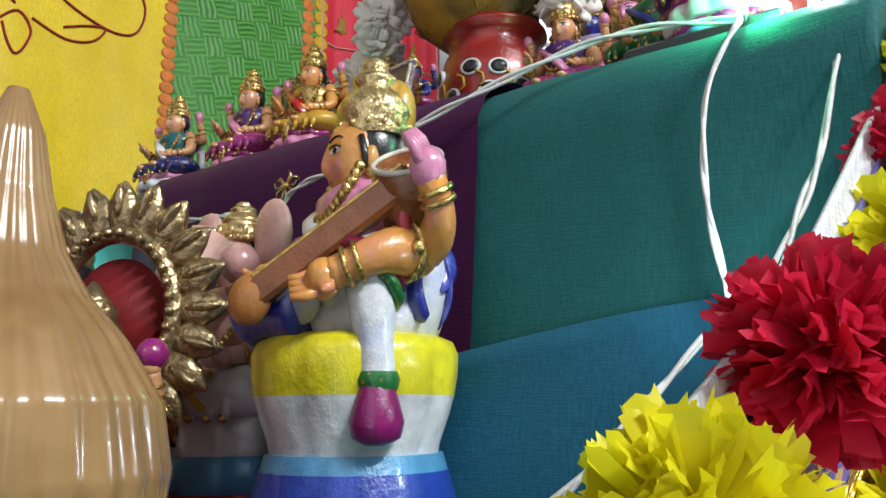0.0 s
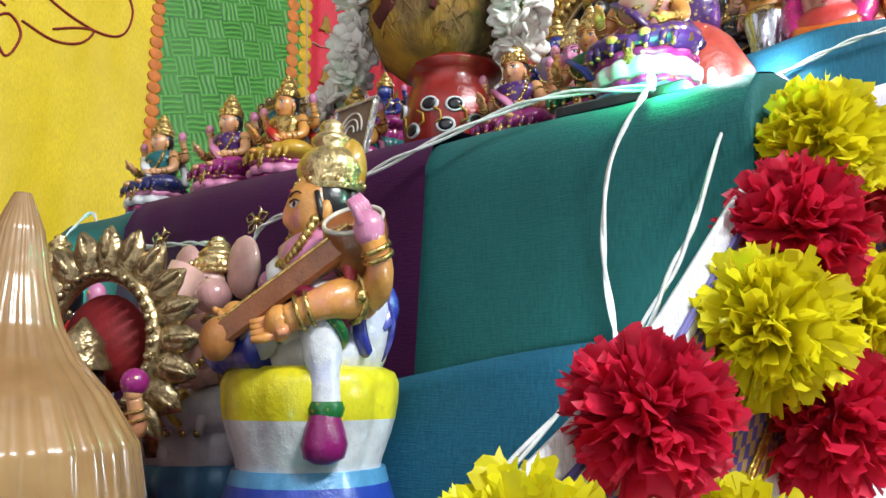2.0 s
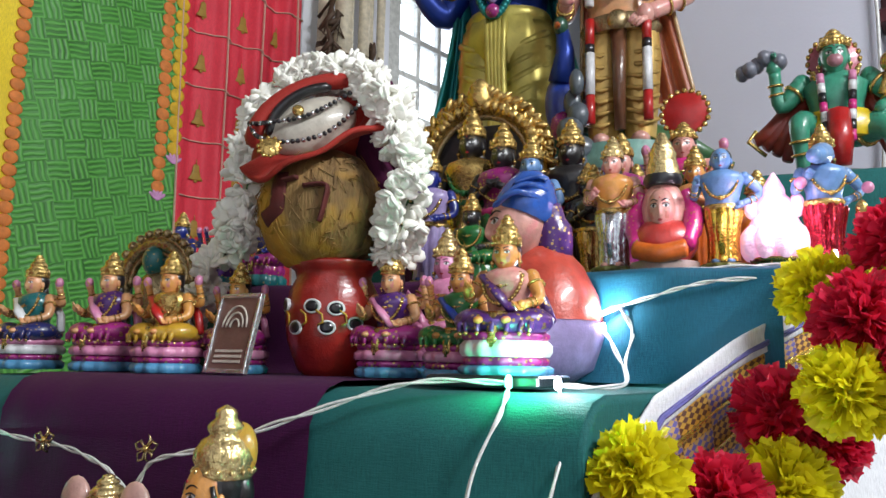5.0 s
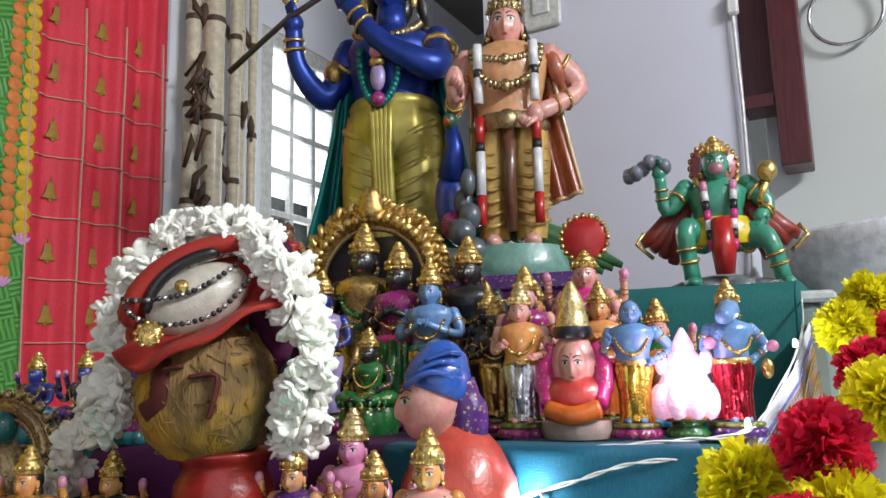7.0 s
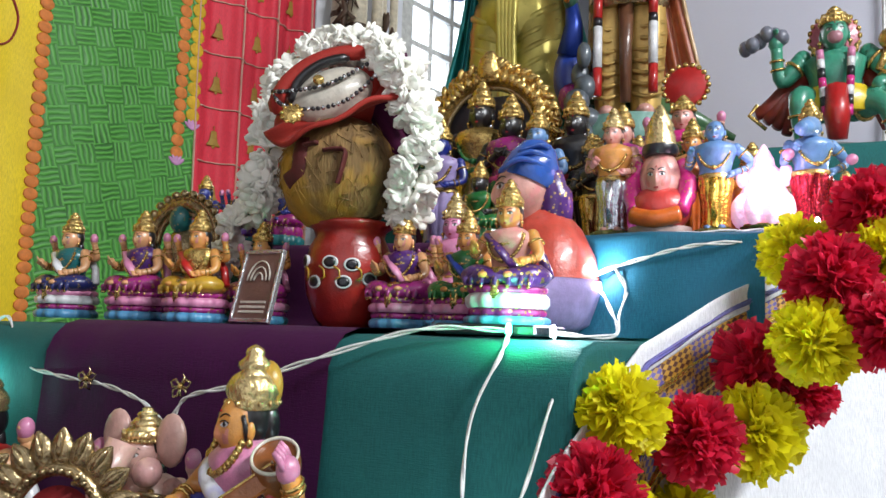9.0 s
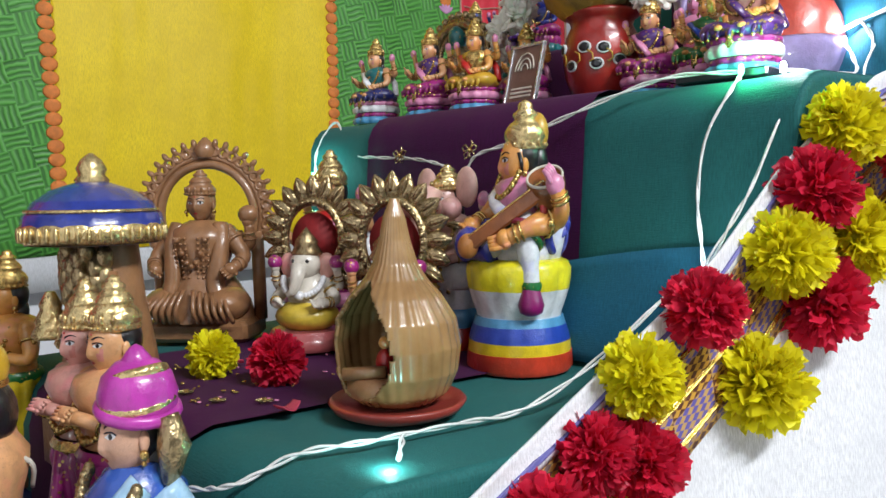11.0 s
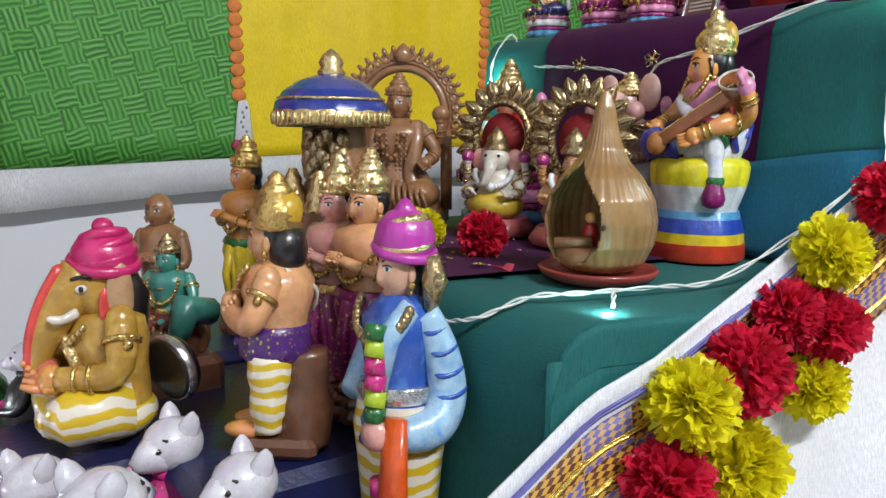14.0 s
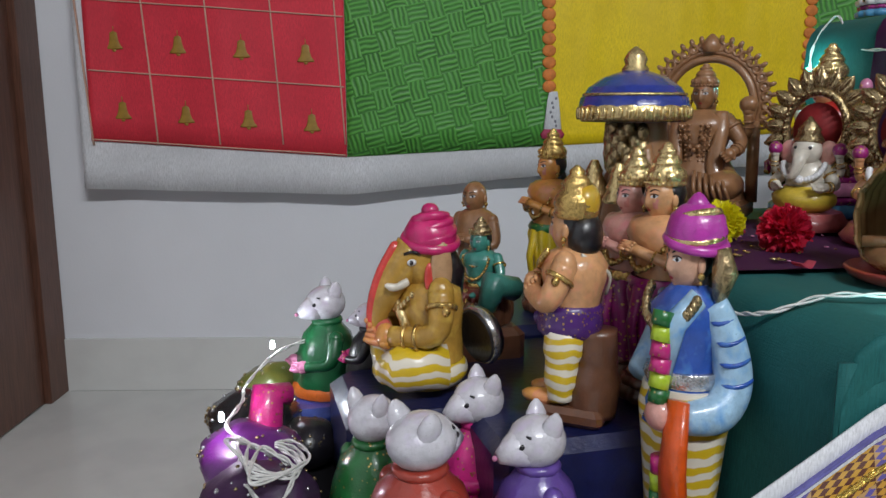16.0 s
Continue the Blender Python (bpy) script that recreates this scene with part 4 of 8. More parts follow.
def soft_line(pts, k=5):
    """A smooth line through the points."""
    pv, out = [Vector(p) for p in pts], []
    for i in range(len(pv) - 1):
        p0, p1, p2, p3 = pv[max(i - 1, 0)], pv[i], pv[i + 1], pv[min(i + 2, len(pv) - 1)]
        for j in range(k):
            f = j / k
            out.append(0.5 * ((2 * p1) + (p2 - p0) * f + (2 * p0 - 5 * p1 + 4 * p2 - p3) * f * f + (3 * p1 - p0 - 3 * p2 + p3) * f ** 3))
    return out + [pv[-1]]


def limb(c, pts, r0, r1, mat, bangle=GOLD, hand=None):
    """An arm or leg with rounded joints, rings and a small hand."""
    line = soft_line(pts)
    n = len(line)
    r0, r1 = r0 * 0.92, r1 * 0.86
    rad = [(r0 + (r1 - r0) * (i / (n - 1)) ** 0.8) * (1 + 0.10 * math.sin(2 * math.pi * i / (n - 1))) for i in range(n)]
    c.tube(line, rad, mat, seg=12)
    c.ball(line[0], r0 * 1.02, mat, seg=10, rows=7)
    d = (line[-1] - line[-3]).normalized()
    e, skin = line[-1], hand or mat
    a = d.orthogonal().normalized()
    b = d.cross(a)
    c.ball(e + d * r1 * 0.5, r1 * 1.22, skin, seg=10, rows=7)
    for k in range(4):
        q = e + d * r1 * 1.0 + a * r1 * (k - 1.5) * 0.55
        c.tube([q, q + d * r1 * 1.0 + b * r1 * 0.15, q + d * r1 * 1.7 + b * r1 * 0.5], [r1 * 0.36, r1 * 0.34, r1 * 0.22], skin, seg=6)
    c.tube([e + a * r1 * 0.8, e + a * r1 * 1.25 + d * r1 * 0.7 + b * r1 * 0.3], [r1 * 0.4, r1 * 0.25], skin, seg=6)
    if bangle:
        for i, k in ((n - 3, 1.12), (n - 4, 1.10)):
            c.hoop(line[i], line[min(i + 1, n - 1)] - line[i - 1], rad[i] * k, r1 * 0.20, bangle)
        i = 2
        c.hoop(line[i], line[i + 1] - line[i - 1], rad[i] * 1.06, r0 * 0.20, bangle)
        c.ball(line[i] + (line[i] - Vector((0, 0, line[i].z))).normalized() * rad[i] * 1.1, r0 * 0.34, bangle, seg=8, rows=6)


def seated(h, skin=SKIN, lower=MAGENTA, blouse=MAGENTA, crown=GOLD, tiers=None, arms=4, sash=None, base=0.22, wide=1.0, garland_mat=None, tall=2.2):
    """A cross-legged doll on a lotus base."""
    c = Clay()
    tiers = tiers or [(0.3, 1.0, SKYBLUE), (0.2, 0.94, MAGENTA), (0.3, 1.02, PINK), (0.2, 0.94, MAGENTA)]
    z = lotus_base(c, h * 0.225 * wide, h * base, tiers)
    c.ball((0, 0, z + h * 0.03), (h * 0.20 * wide, h * 0.235 * wide, h * 0.065), lower, seg=20, rows=10)
    for s in (-1, 1):
        c.ball((-h * 0.07, s * h * 0.16 * wide, z + h * 0.055), (h * 0.13, h * 0.10, h * 0.07), lower, seg=14, rows=9, turn=(0, 0, s * 35))
        c.tube([(-h * 0.02, s * h * 0.2 * wide, z + h * 0.06), (-h * 0.17, s * h * 0.10, z + h * 0.045), (-h * 0.185, -s * h * 0.06, z + h * 0.035)], [h * 0.065, h * 0.055, h * 0.035], lower, seg=10)
    c.tube([(-h * 0.19, 0, z + h * 0.09), (-h * 0.205, 0, z + h * 0.02), (-h * 0.215 * wide, 0, z - h * 0.08)], [h * 0.02, h * 0.035, h * 0.03], GOLD, seg=8, squash=0.5)
    for k in range(-3, 4):
        a = k * 0.20
        c.tube([(-h * 0.15 * math.cos(a), h * 0.17 * wide * math.sin(a * 2), z + h * 0.085), (-h * 0.215 * math.cos(a) * wide, h * 0.21 * wide * math.sin(a * 2), z + h * 0.03), (-h * 0.222 * math.cos(a) * wide, h * 0.20 * wide * math.sin(a * 2), z - h * 0.015)], [h * 0.012, h * 0.018, h * 0.012], lower, seg=6)
        c.ball((-h * 0.226 * math.cos(a) * wide, h * 0.20 * wide * math.sin(a * 2), z - h * 0.012), h * 0.013, GOLD, seg=6, rows=5)
    for s in (-1, 1):
        c.ball((-h * 0.20, s * h * 0.075, z + h * 0.055), (h * 0.045, h * 0.030, h * 0.022), skin, seg=10, rows=6)
    t = z + h * 0.05
    c.lathe([(h * 0.115, 0), (h * 0.095, h * 0.07), (h * 0.105, h * 0.15), (h * 0.13, h * 0.21), (h * 0.12, h * 0.26), (h * 0.05, h * 0.30)], blouse, at=(h * 0.02, 0, t), seg=18, squash=1.12)
    c.lathe([(h * 0.118, 0), (h * 0.122, h * 0.02), (h * 0.112, h * 0.04)], GOLD, at=(h * 0.02, 0, t + h * 0.02), seg=18, squash=1.1)
    sh = t + h * 0.245
    limb(c, [(h * 0.02, h * 0.135, sh), (-h * 0.02, h * 0.19, sh - h * 0.11), (-h * 0.14, h * 0.16, sh - h * 0.08)], h * 0.045, h * 0.028, skin)
    limb(c, [(h * 0.02, -h * 0.135, sh), (-h * 0.03, -h * 0.19, sh - h * 0.12), (-h * 0.14, -h * 0.14, sh - h * 0.16)], h * 0.045, h * 0.028, skin)
    if arms == 4:
        for s in (-1, 1):
            limb(c, [(h * 0.06, s * h * 0.13, sh), (h * 0.06, s * h * 0.22, sh - h * 0.03), (h * 0.02, s * h * 0.23, sh + h * 0.08)], h * 0.04, h * 0.026, skin)
            c.ball((h * 0.01, s * h * 0.235, sh + h * 0.12), (h * 0.03, h * 0.03, h * 0.04), PINK, seg=10, rows=8)
    hr = h * 0.080
    c.tube([(h * 0.02, 0, sh), (h * 0.0, 0, sh + h * 0.06)], h * 0.045, skin, seg=10)
    head(c, (-h * 0.005, 0, sh + h * 0.115), hr, skin, crown, tall=tall)
    necklace(c, (h * 0.0, 0, sh + h * 0.015), h * 0.09, h * 0.07, GOLD, 0.06)
    necklace(c, (h * 0.0, 0, sh + h * 0.0), h * 0.105, h * 0.15, garland_mat or GOLD, 0.07)
    if sash:
        c.tube([(-h * 0.06, h * 0.11, sh), (-h * 0.125, 0, sh - h * 0.10), (-h * 0.10, -h * 0.08, sh - h * 0.2)], h * 0.035, sash, seg=8, squash=0.5)
        c.tube([(h * 0.08, -h * 0.10, sh), (h * 0.10, -h * 0.17, sh - h * 0.12), (h * 0.06, -h * 0.23, sh - h * 0.24)], h * 0.03, sash, seg=8)
    return c


def standing(h, skin=SKIN, lower=YELLOW, chest=None, crown=GOLD, base=((0.6, 1.0, MAGENTA), (0.4, 0.9, OLIVE)), shawl=None, arms="front", slim=1.0, tall=2.2, hr=0.078, sash=None, drape_mat=None):
    """A standing doll on a small round base."""
    c = Clay()
    z = lotus_base(c, h * 0.17, h * 0.10, base)
    for s in (-1, 1):
        c.ball((-h * 0.055, s * h * 0.05, z + h * 0.012), (h * 0.06, h * 0.032, h * 0.025), skin, seg=10, rows=6)
    w = slim
    c.lathe([(h * 0.105 * w, 0), (h * 0.10 * w, h * 0.04), (h * 0.10 * w, h * 0.18), (h * 0.125 * w, h * 0.33), (h * 0.11 * w, h * 0.40)], lower, at=(0, 0, z + h * 0.015), seg=72, squash=1.15, wave=0.05, lobes=12)
    c.tube([(-h * 0.11 * w, 0, z + h * 0.38), (-h * 0.135 * w, h * 0.01, z + h * 0.22), (-h * 0.12 * w, 0, z + h * 0.06)], [h * 0.03, h * 0.028, h * 0.02], lower, seg=8, squash=0.6)
    c.lathe([(h * 0.118 * w, 0), (h * 0.13 * w, h * 0.02), (h * 0.115 * w, h * 0.045)], sash or GOLD, at=(0, 0, z + h * 0.37), seg=20, squash=1.15)
    t = z + h * 0.40
    c.lathe([(h * 0.10, 0), (h * 0.095, h * 0.06), (h * 0.115, h * 0.14), (h * 0.135, h * 0.19), (h * 0.12, h * 0.235), (h * 0.05, h * 0.27)], chest or skin, at=(0, 0, t), seg=18, squash=1.2)
    sh = t + h * 0.21
    if arms == "front":
        for s in (-1, 1):
            limb(c, [(0, s * h * 0.15, sh), (-h * 0.01, s * h * 0.185, sh - h * 0.13), (-h * 0.13, s * h * 0.11, sh - h * 0.14 + s * h * 0.04)], h * 0.042, h * 0.027, skin)
    elif arms == "join":
        for s in (-1, 1):
            limb(c, [(0, s * h * 0.15, sh), (-h * 0.03, s * h * 0.19, sh - h * 0.13), (-h * 0.16, s * h * 0.015, sh - h * 0.07)], h * 0.042, h * 0.026, skin)
    elif arms == "hip":
        limb(c, [(0, -h * 0.15, sh), (h * 0.02, -h * 0.25, sh - h * 0.12), (-h * 0.06, -h * 0.13, sh - h * 0.2)], h * 0.042, h * 0.027, skin)
        limb(c, [(0, h * 0.15, sh), (-h * 0.01, h * 0.19, sh - h * 0.13), (-h * 0.14, h * 0.16, sh - h * 0.06)], h * 0.042, h * 0.027, skin)
    c.tube([(0, 0, sh + h * 0.02), (-h * 0.01, 0, sh + h * 0.08)], h * 0.04, skin, seg=10)
    head(c, (-h * 0.012, 0, sh + h * 0.125), h * hr, skin, crown, tall=tall)
    necklace(c, (h * 0.0, 0, sh + h * 0.02), h * 0.095, h * 0.07, GOLD, 0.06)
    necklace(c, (h * 0.0, 0, sh + h * 0.01), h * 0.11, h * 0.17, shawl or GOLD, 0.07)
    if drape_mat:
        for s in (-1, 1):
            c.tube([(h * 0.03, s * h * 0.14, sh + h * 0.03), (h * 0.06, s * h * 0.20, sh - h * 0.12), (h * 0.05, s * h * 0.21, sh - h * 0.32), (h * 0.03, s * h * 0.19, z + h * 0.08)], [h * 0.04, h * 0.055, h * 0.05, h * 0.035], drape_mat, seg=10, squash=0.5)
    return c


def put(c, name, x, y, z, label, category="doll", group="", rz=0.0, s=1.0, slim=1.0):
    return c.thing(name, label, category, group, m=pose(x, y, z, 0, 0, rz) @ Matrix.Diagonal((s * slim, s * slim, s, 1)))


# -- second step: the seated goddess dolls in a row --
GODS = "seated goddess dolls"
put(seated(0.148, lower=NAVY, blouse=TEAL, tiers=[(0.3, 1.0, SKYBLUE), (0.2, 0.92, MAGENTA), (0.3, 1.0, WHITE), (0.2, 0.95, PINK)], sash=WHITE), "goddess_doll", 0.215, 0.468, TOP2 + 0.006, "seated goddess doll in blue sari on lotus base", group=GODS)
put(seated(0.146, lower=MAGENTA, blouse=PURPLE, sash=PINK), "goddess_doll", 0.215, 0.353, TOP2 + 0.006, "seated goddess doll in magenta sari on lotus base", group=GODS)
put(seated(0.142, skin=SKIN_TAN, lower=OCHRE, blouse=GOLD, sash=RED), "goddess_doll", 0.208, 0.263, TOP2 + 0.006, "seated goddess doll in golden sari on lotus base", group=GODS)
put(seated(0.132, skin=SKIN_TAN, lower=MAGENTA, blouse=BLACK, sash=PINK), "goddess_doll", 0.250, 0.212, TOP2 + 0.006, "seated goddess doll in black blouse behind a card", group=GODS)
put(seated(0.140, lower=MAGENTA, blouse=PURPLE, sash=PINK), "goddess_doll", 0.262, 0.042, TOP2 + 0.006, "seated goddess doll in purple sari beside the red pot", group=GODS)
put(seated(0.134, lower=GREEN, blouse=GREEN, skin=SKIN_TAN, sash=BLUE), "goddess_doll", 0.236, -0.040, TOP2 + 0.006, "seated goddess doll in green sari on lotus base", group=GODS)
put(seated(0.150, lower=PURPLE, blouse=SKIN_PINK, skin=SKIN_TAN, tiers=[(0.22, 1.05, SKYBLUE), (0.2, 0.95, MAGENTA), (0.38, 1.02, WHITE), (0.2, 0.97, MAGENTA)], arms=2, sash=PURPLE), "goddess_doll", 0.200, -0.095, TOP2 + 0.012, "seated doll in violet cloth on white lotus base", group=GODS)
slab = Clay()
slab.box((0.20, -0.09, TOP2 + 0.0075), (0.085, 0.09, 0.009), BLACK, bev=0.2)
slab.thing("base_slab", "small black slab under a doll", "slab")
put(seated(0.17, skin=PINK, lower=PINK, blouse=PINK, crown=LIGHT_GOLD, arms=2), "pink_doll", 0.305, 0.005, TOP2 + 0.006, "seated pink doll with gilt crown behind the others")
# the large round-bellied doll with a blue hood
c = Clay()
c.lathe([(0.030, 0), (0.050, 0.012), (0.060, 0.045), (0.058, 0.06)], LILAC_PAINT, seg=26)
c.lathe([(0.059, 0.06), (0.055, 0.085), (0.040, 0.115), (0.022, 0.135), (0.005, 0.14)], paint(0.62, 0.08, 0.05), seg=26)
k0 = len(c.v)
plain_face(c, (0, 0, 0), 0.031, SKIN_PINK)
c.lathe([(0.029, 0.0), (0.033, 0.008), (0.030, 0.026), (0.020, 0.044), (0.006, 0.052)], paint(0.03, 0.11, 0.46, 0.2), m=pose(0.004, 0, 0.010, 0, 20, 0), seg=24)
for i in range(3):
    c.tube(soft_line([(-0.030 + 0.010 * i, -0.022, 0.016 + 0.012 * i), (-0.008 + 0.010 * i, -0.034 + 0.004 * i, 0.030 + 0.009 * i), (0.026, -0.022, 0.022 + 0.012 * i)]), [0.002] + [0.005] * 9 + [0.002], paint(0.03, 0.11, 0.46, 0.2), seg=8, squash=0.6)
c.tube(soft_line([(0.028, -0.006, 0.020), (0.036, -0.006, -0.010), (0.034, 0, -0.050)]), [0.016] * 4 + [0.020] * 4 + [0.012] * 3, PURPLE, seg=12)
c.move(k0, pose(-0.012, 0.026, 0.156, 0, 0, -72))
put(c, "hooded_doll", 0.345, -0.082, TOP2 + 0.004, "round lilac and orange doll with a blue hood", rz=12, s=0.95)

# back row of the second step: bronze arch, little blue figures
c = Clay()
for r, th in ((0.050, 0.008), (0.040, 0.004), (0.058, 0.004)):
    c.tube([(0, r * math.cos(a), 0.085 + r * math.sin(a)) for a in [math.pi * i / 24 for i in range(25)]], th, DULL_GOLD, seg=10)
for i in range(15):
    a = math.pi * i / 14
    c.ball((0, 0.064 * math.cos(a), 0.085 + 0.064 * math.sin(a)), 0.006, DULL_GOLD, seg=8, rows=6)
for s in (-1, 1):
    c.tube([(0, s * 0.050, 0.085), (0, s * 0.050, 0.0)], 0.010, DULL_GOLD, seg=10)
c.box((0, 0, 0.012), (0.05, 0.13, 0.024), DULL_GOLD)
c.ball((0, 0, 0.06), (0.02, 0.028, 0.045), DULL_GOLD)
c.ball((-0.004, 0, 0.115), (0.014, 0.014, 0.018), TEAL)
put(c, "bronze_arch_shrine", 0.318, 0.395, TOP2 + 0.02, "aged bronze arch shrine behind the goddess dolls", "shrine")
for y, mat, x, z in ((0.455, SKYBLUE, 0.42, TOP3 + 0.006), (0.385, PURPLE, 0.42, TOP3 + 0.006), (0.315, MAGENTA, 0.42, TOP3 + 0.006)):
    put(seated(0.125, skin=BLUE_SKIN, lower=mat, blouse=NAVY, tiers=[(0.5, 1.0, TEAL), (0.5, 0.9, mat)]), "blue_deity_doll", x, y, z, "small blue seated deity doll with gilt crown", group="small blue deity dolls")

# -- the red pot with coconut, cap and jasmine --
POT_RED = paint(0.36, 0.018, 0.012, 0.28)
pot = empty("kalash_pot", "red painted clay pot with white-ringed holes", "pot", m=pose(0.275, 0.115, TOP2 + 0.005))
c = Clay()
c.lathe([(0.026, 0.0), (0.034, 0.008), (0.044, 0.035), (0.047, 0.060), (0.043, 0.084), (0.037, 0.096), (0.039, 0.103), (0.046, 0.108), (0.045, 0.112), (0.038, 0.112), (0.034, 0.104)], POT_RED, seg=40)
c.thing("body", parent=pot)
for a, z in ((188, 0.066), (216, 0.064), (163, 0.046), (206, 0.046), (240, 0.05), (140, 0.068)):
    r = 0.0468 if z > 0.055 else 0.0455
    m = Matrix.Translation((r * math.cos(radians(a)), r * math.sin(radians(a)), z)) @ pose(0, 0, 0, 0, 0, a) @ pose(0, 0, 0, 0, 90, 0)
    c = Clay()
    c.lathe([(0.0068, -0.002), (0.0070, 0.001), (0.0058, 0.0014), (0.005, 0.0008), (0.003, 0.0008)], WHITE, seg=18, m=m, squash=1.25)
    rim = c.thing("white_ring", parent=pot)
    c = Clay()
    # black disc paints the shade inside the hole; the pot wall stays closed
    c.lathe([(0.0052, -0.001), (0.0052, 0.0016), (0.002, 0.0017)], BLACK, seg=16, m=m, squash=1.25)
    c.thing("hole", parent=rim, label="black disc painted for the shade inside a hole")
for a in (178, 198, 225, 150):
    c = Clay()
    m = Matrix.Translation((0.0468 * math.cos(radians(a)), 0.0468 * math.sin(radians(a)), 0.054)) @ pose(0, 0, 0, 0, 0, a)
    c.tube([(0.001, -0.004, 0.008), (0.001, 0.002, 0.004), (0.001, 0.003, -0.003), (0.0005, -0.002, -0.006)], 0.0011, OCHRE, seg=6, m=m)
    c.thing("painted_curl", parent=pot, label="yellow painted curl")


def husk_material():
    m, t, s = nodes_of("coconut_husk")
    fibre = noise_out(t, 42, 5, 0.65, stretch=(1, 1, 0.18))
    patch = noise_out(t, 13, 3)
    col = mix_colour(t, ramp(t, fibre, 0.3, 0.72), (0.07, 0.035, 0.012), (0.36, 0.21, 0.07))
    col = mix_colour(t, ramp(t, patch, 0.50, 0.64), col, (0.46, 0.24, 0.02))
    t.links.new(col, s.inputs["Base Color"])
    s.inputs["Roughness"].default_value = 0.85
    bump(t, s, fibre, 0.9, 0.008)
    return m


HUSK = husk_material()
coco = empty("coconut", "husked coconut smeared with turmeric and kumkum", "coconut", m=pose(0.265, 0.125, TOP2 + 0.168))
c = Clay()
c.lathe([(0.004, -0.060), (0.034, -0.056), (0.052, -0.040), (0.061, -0.016), (0.063, 0.008), (0.056, 0.032), (0.040, 0.052), (0.018, 0.062), (0.002, 0.064)], HUSK, seg=40, wave=0.02, lobes=3)
c.thing("husk", parent=coco)
KUMKUM = paint(0.11, 0.012, 0.01, 0.8, 0, 0)


def on_nut(a, z, lift=0.0008):
    r = float(np.interp(z, [-0.056, -0.04, -0.016, 0.008, 0.032, 0.052], [0.034, 0.052, 0.061, 0.063, 0.056, 0.040])) * (1 + 0.02 * math.cos(3 * radians(a))) + lift
    return (r * math.cos(radians(a)), r * math.sin(radians(a)), z)


for marks in ([(169, 0.028), (171, 0.010), (168, -0.008), (152, -0.016)], [(196, 0.013), (216, 0.014), (215, -0.004), (211, -0.020)], [(176, 0.020), (190, 0.022)]):
    c = Clay()
    c.tube(soft_line([on_nut(a, z) for a, z in marks]), 0.0088, KUMKUM, seg=8, squash=0.25)
    c.thing("kumkum_mark", parent=coco, label="dark red smeared kumkum mark")
c = Clay()
rng = random.Random(8)
for _ in range(150):
    a, z = rng.uniform(90, 300), rng.uniform(-0.05, 0.045)
    da, dz = rng.uniform(-16, 16), rng.uniform(-0.02, 0.02)
    c.tube([on_nut(a, z, 0.001), on_nut(a + da * 0.5, z + dz * 0.5, rng.uniform(0.001, 0.005)), on_nut(a + da, max(-0.055, z + dz), 0.001)], 0.0005, HUSK, seg=4)
c.thing("husk_fibre", parent=coco, label="loose husk fibres", kind="stuff")

CAP_RED = cloth("cap_red", (0.36, 0.028, 0.020), rough=0.6)
cap = empty("hat", "red cloth cap with a pale oval and beads on the coconut", "hat", m=Matrix.Translation((0.256, 0.128, TOP2 + 0.250)) @ pose(0, 0, 0, 0, 0, 30) @ pose(0, 0, 0, -30, 14, 0))
# its front looks along -x, y runs to the low end, z up


def cap_arc(a0, a1, ry, rz, x, n=18, dz=0.0):
    return [(x - 0.010 * math.sin(a), ry * math.cos(a), dz + rz * math.sin(a)) for a in [a0 + (a1 - a0) * i / (n - 1) for i in range(n)]]


c = Clay()


def brim(u, v):
    a = math.pi * (1.0 + u)
    k = 0.58 + 0.50 * v
    ruffle = 0.006 * math.sin(9 * u) * v + 0.003 * math.sin(23 * u + 1) * v
    return (-0.016 - 0.040 * v * math.sin(math.pi * u) + 0.4 * ruffle, 0.082 * k * math.cos(a), -0.006 + 0.038 * k * math.sin(a) - ruffle - 0.004 * v)


c.sheet(brim, 60, 14, CAP_RED)
solid(c.thing("brim", parent=cap, label="flared red cloth brim"), 0.005)
c = Clay()
c.ball((0.010, 0, -0.002), (0.034, 0.074, 0.036), CAP_RED, seg=30, rows=18)
c.tube(cap_arc(0.10, 3.0, 0.066, 0.038, -0.014), [0.004] + [0.0085] * 16 + [0.004], CAP_RED, seg=10)
c.tube(cap_arc(0.3, 2.9, 0.072, 0.042, -0.006), [0.003] + [0.006] * 16 + [0.003], paint(0.34, 0.05, 0.03, 0.6, 0, 0), seg=8)
c.thing("crown", parent=cap, label="rounded red cloth crown with rolled edge")
c = Clay()
c.ball((-0.014, 0.006, -0.002), (0.024, 0.047, 0.029), paint(0.60, 0.55, 0.46, 0.35), seg=30, rows=20)
c.thing("pale_oval", parent=cap, label="pale plain oval inset")
c = Clay()
c.tube(cap_arc(0.15, 2.2, 0.048, 0.029, -0.020), [0.003] + [0.0052] * 16 + [0.002], HAIR, seg=10)
c.thing("dark_band", parent=cap, label="black band round the oval")
for strand in ([(-0.026, -0.062, 0.014), (-0.040, -0.020, 0.000), (-0.042, 0.014, -0.002), (-0.036, 0.044, 0.010), (-0.026, 0.058, 0.022)],
               [(-0.024, -0.066, 0.010), (-0.040, -0.034, -0.016), (-0.046, 0.006, -0.030), (-0.042, 0.040, -0.020), (-0.030, 0.060, 0.004), (-0.022, 0.060, 0.026)]):
    line = soft_line(strand, 7)
    for i, q in enumerate(line):
        c = Clay()
        c.ball(q, 0.0025, BLACK if i % 3 else SILVER, seg=8, rows=6)
        c.thing("bead", parent=cap)
c = Clay()
c.ball((-0.046, 0.058, -0.020), (0.004, 0.011, 0.010), GOLD, seg=14, rows=9)
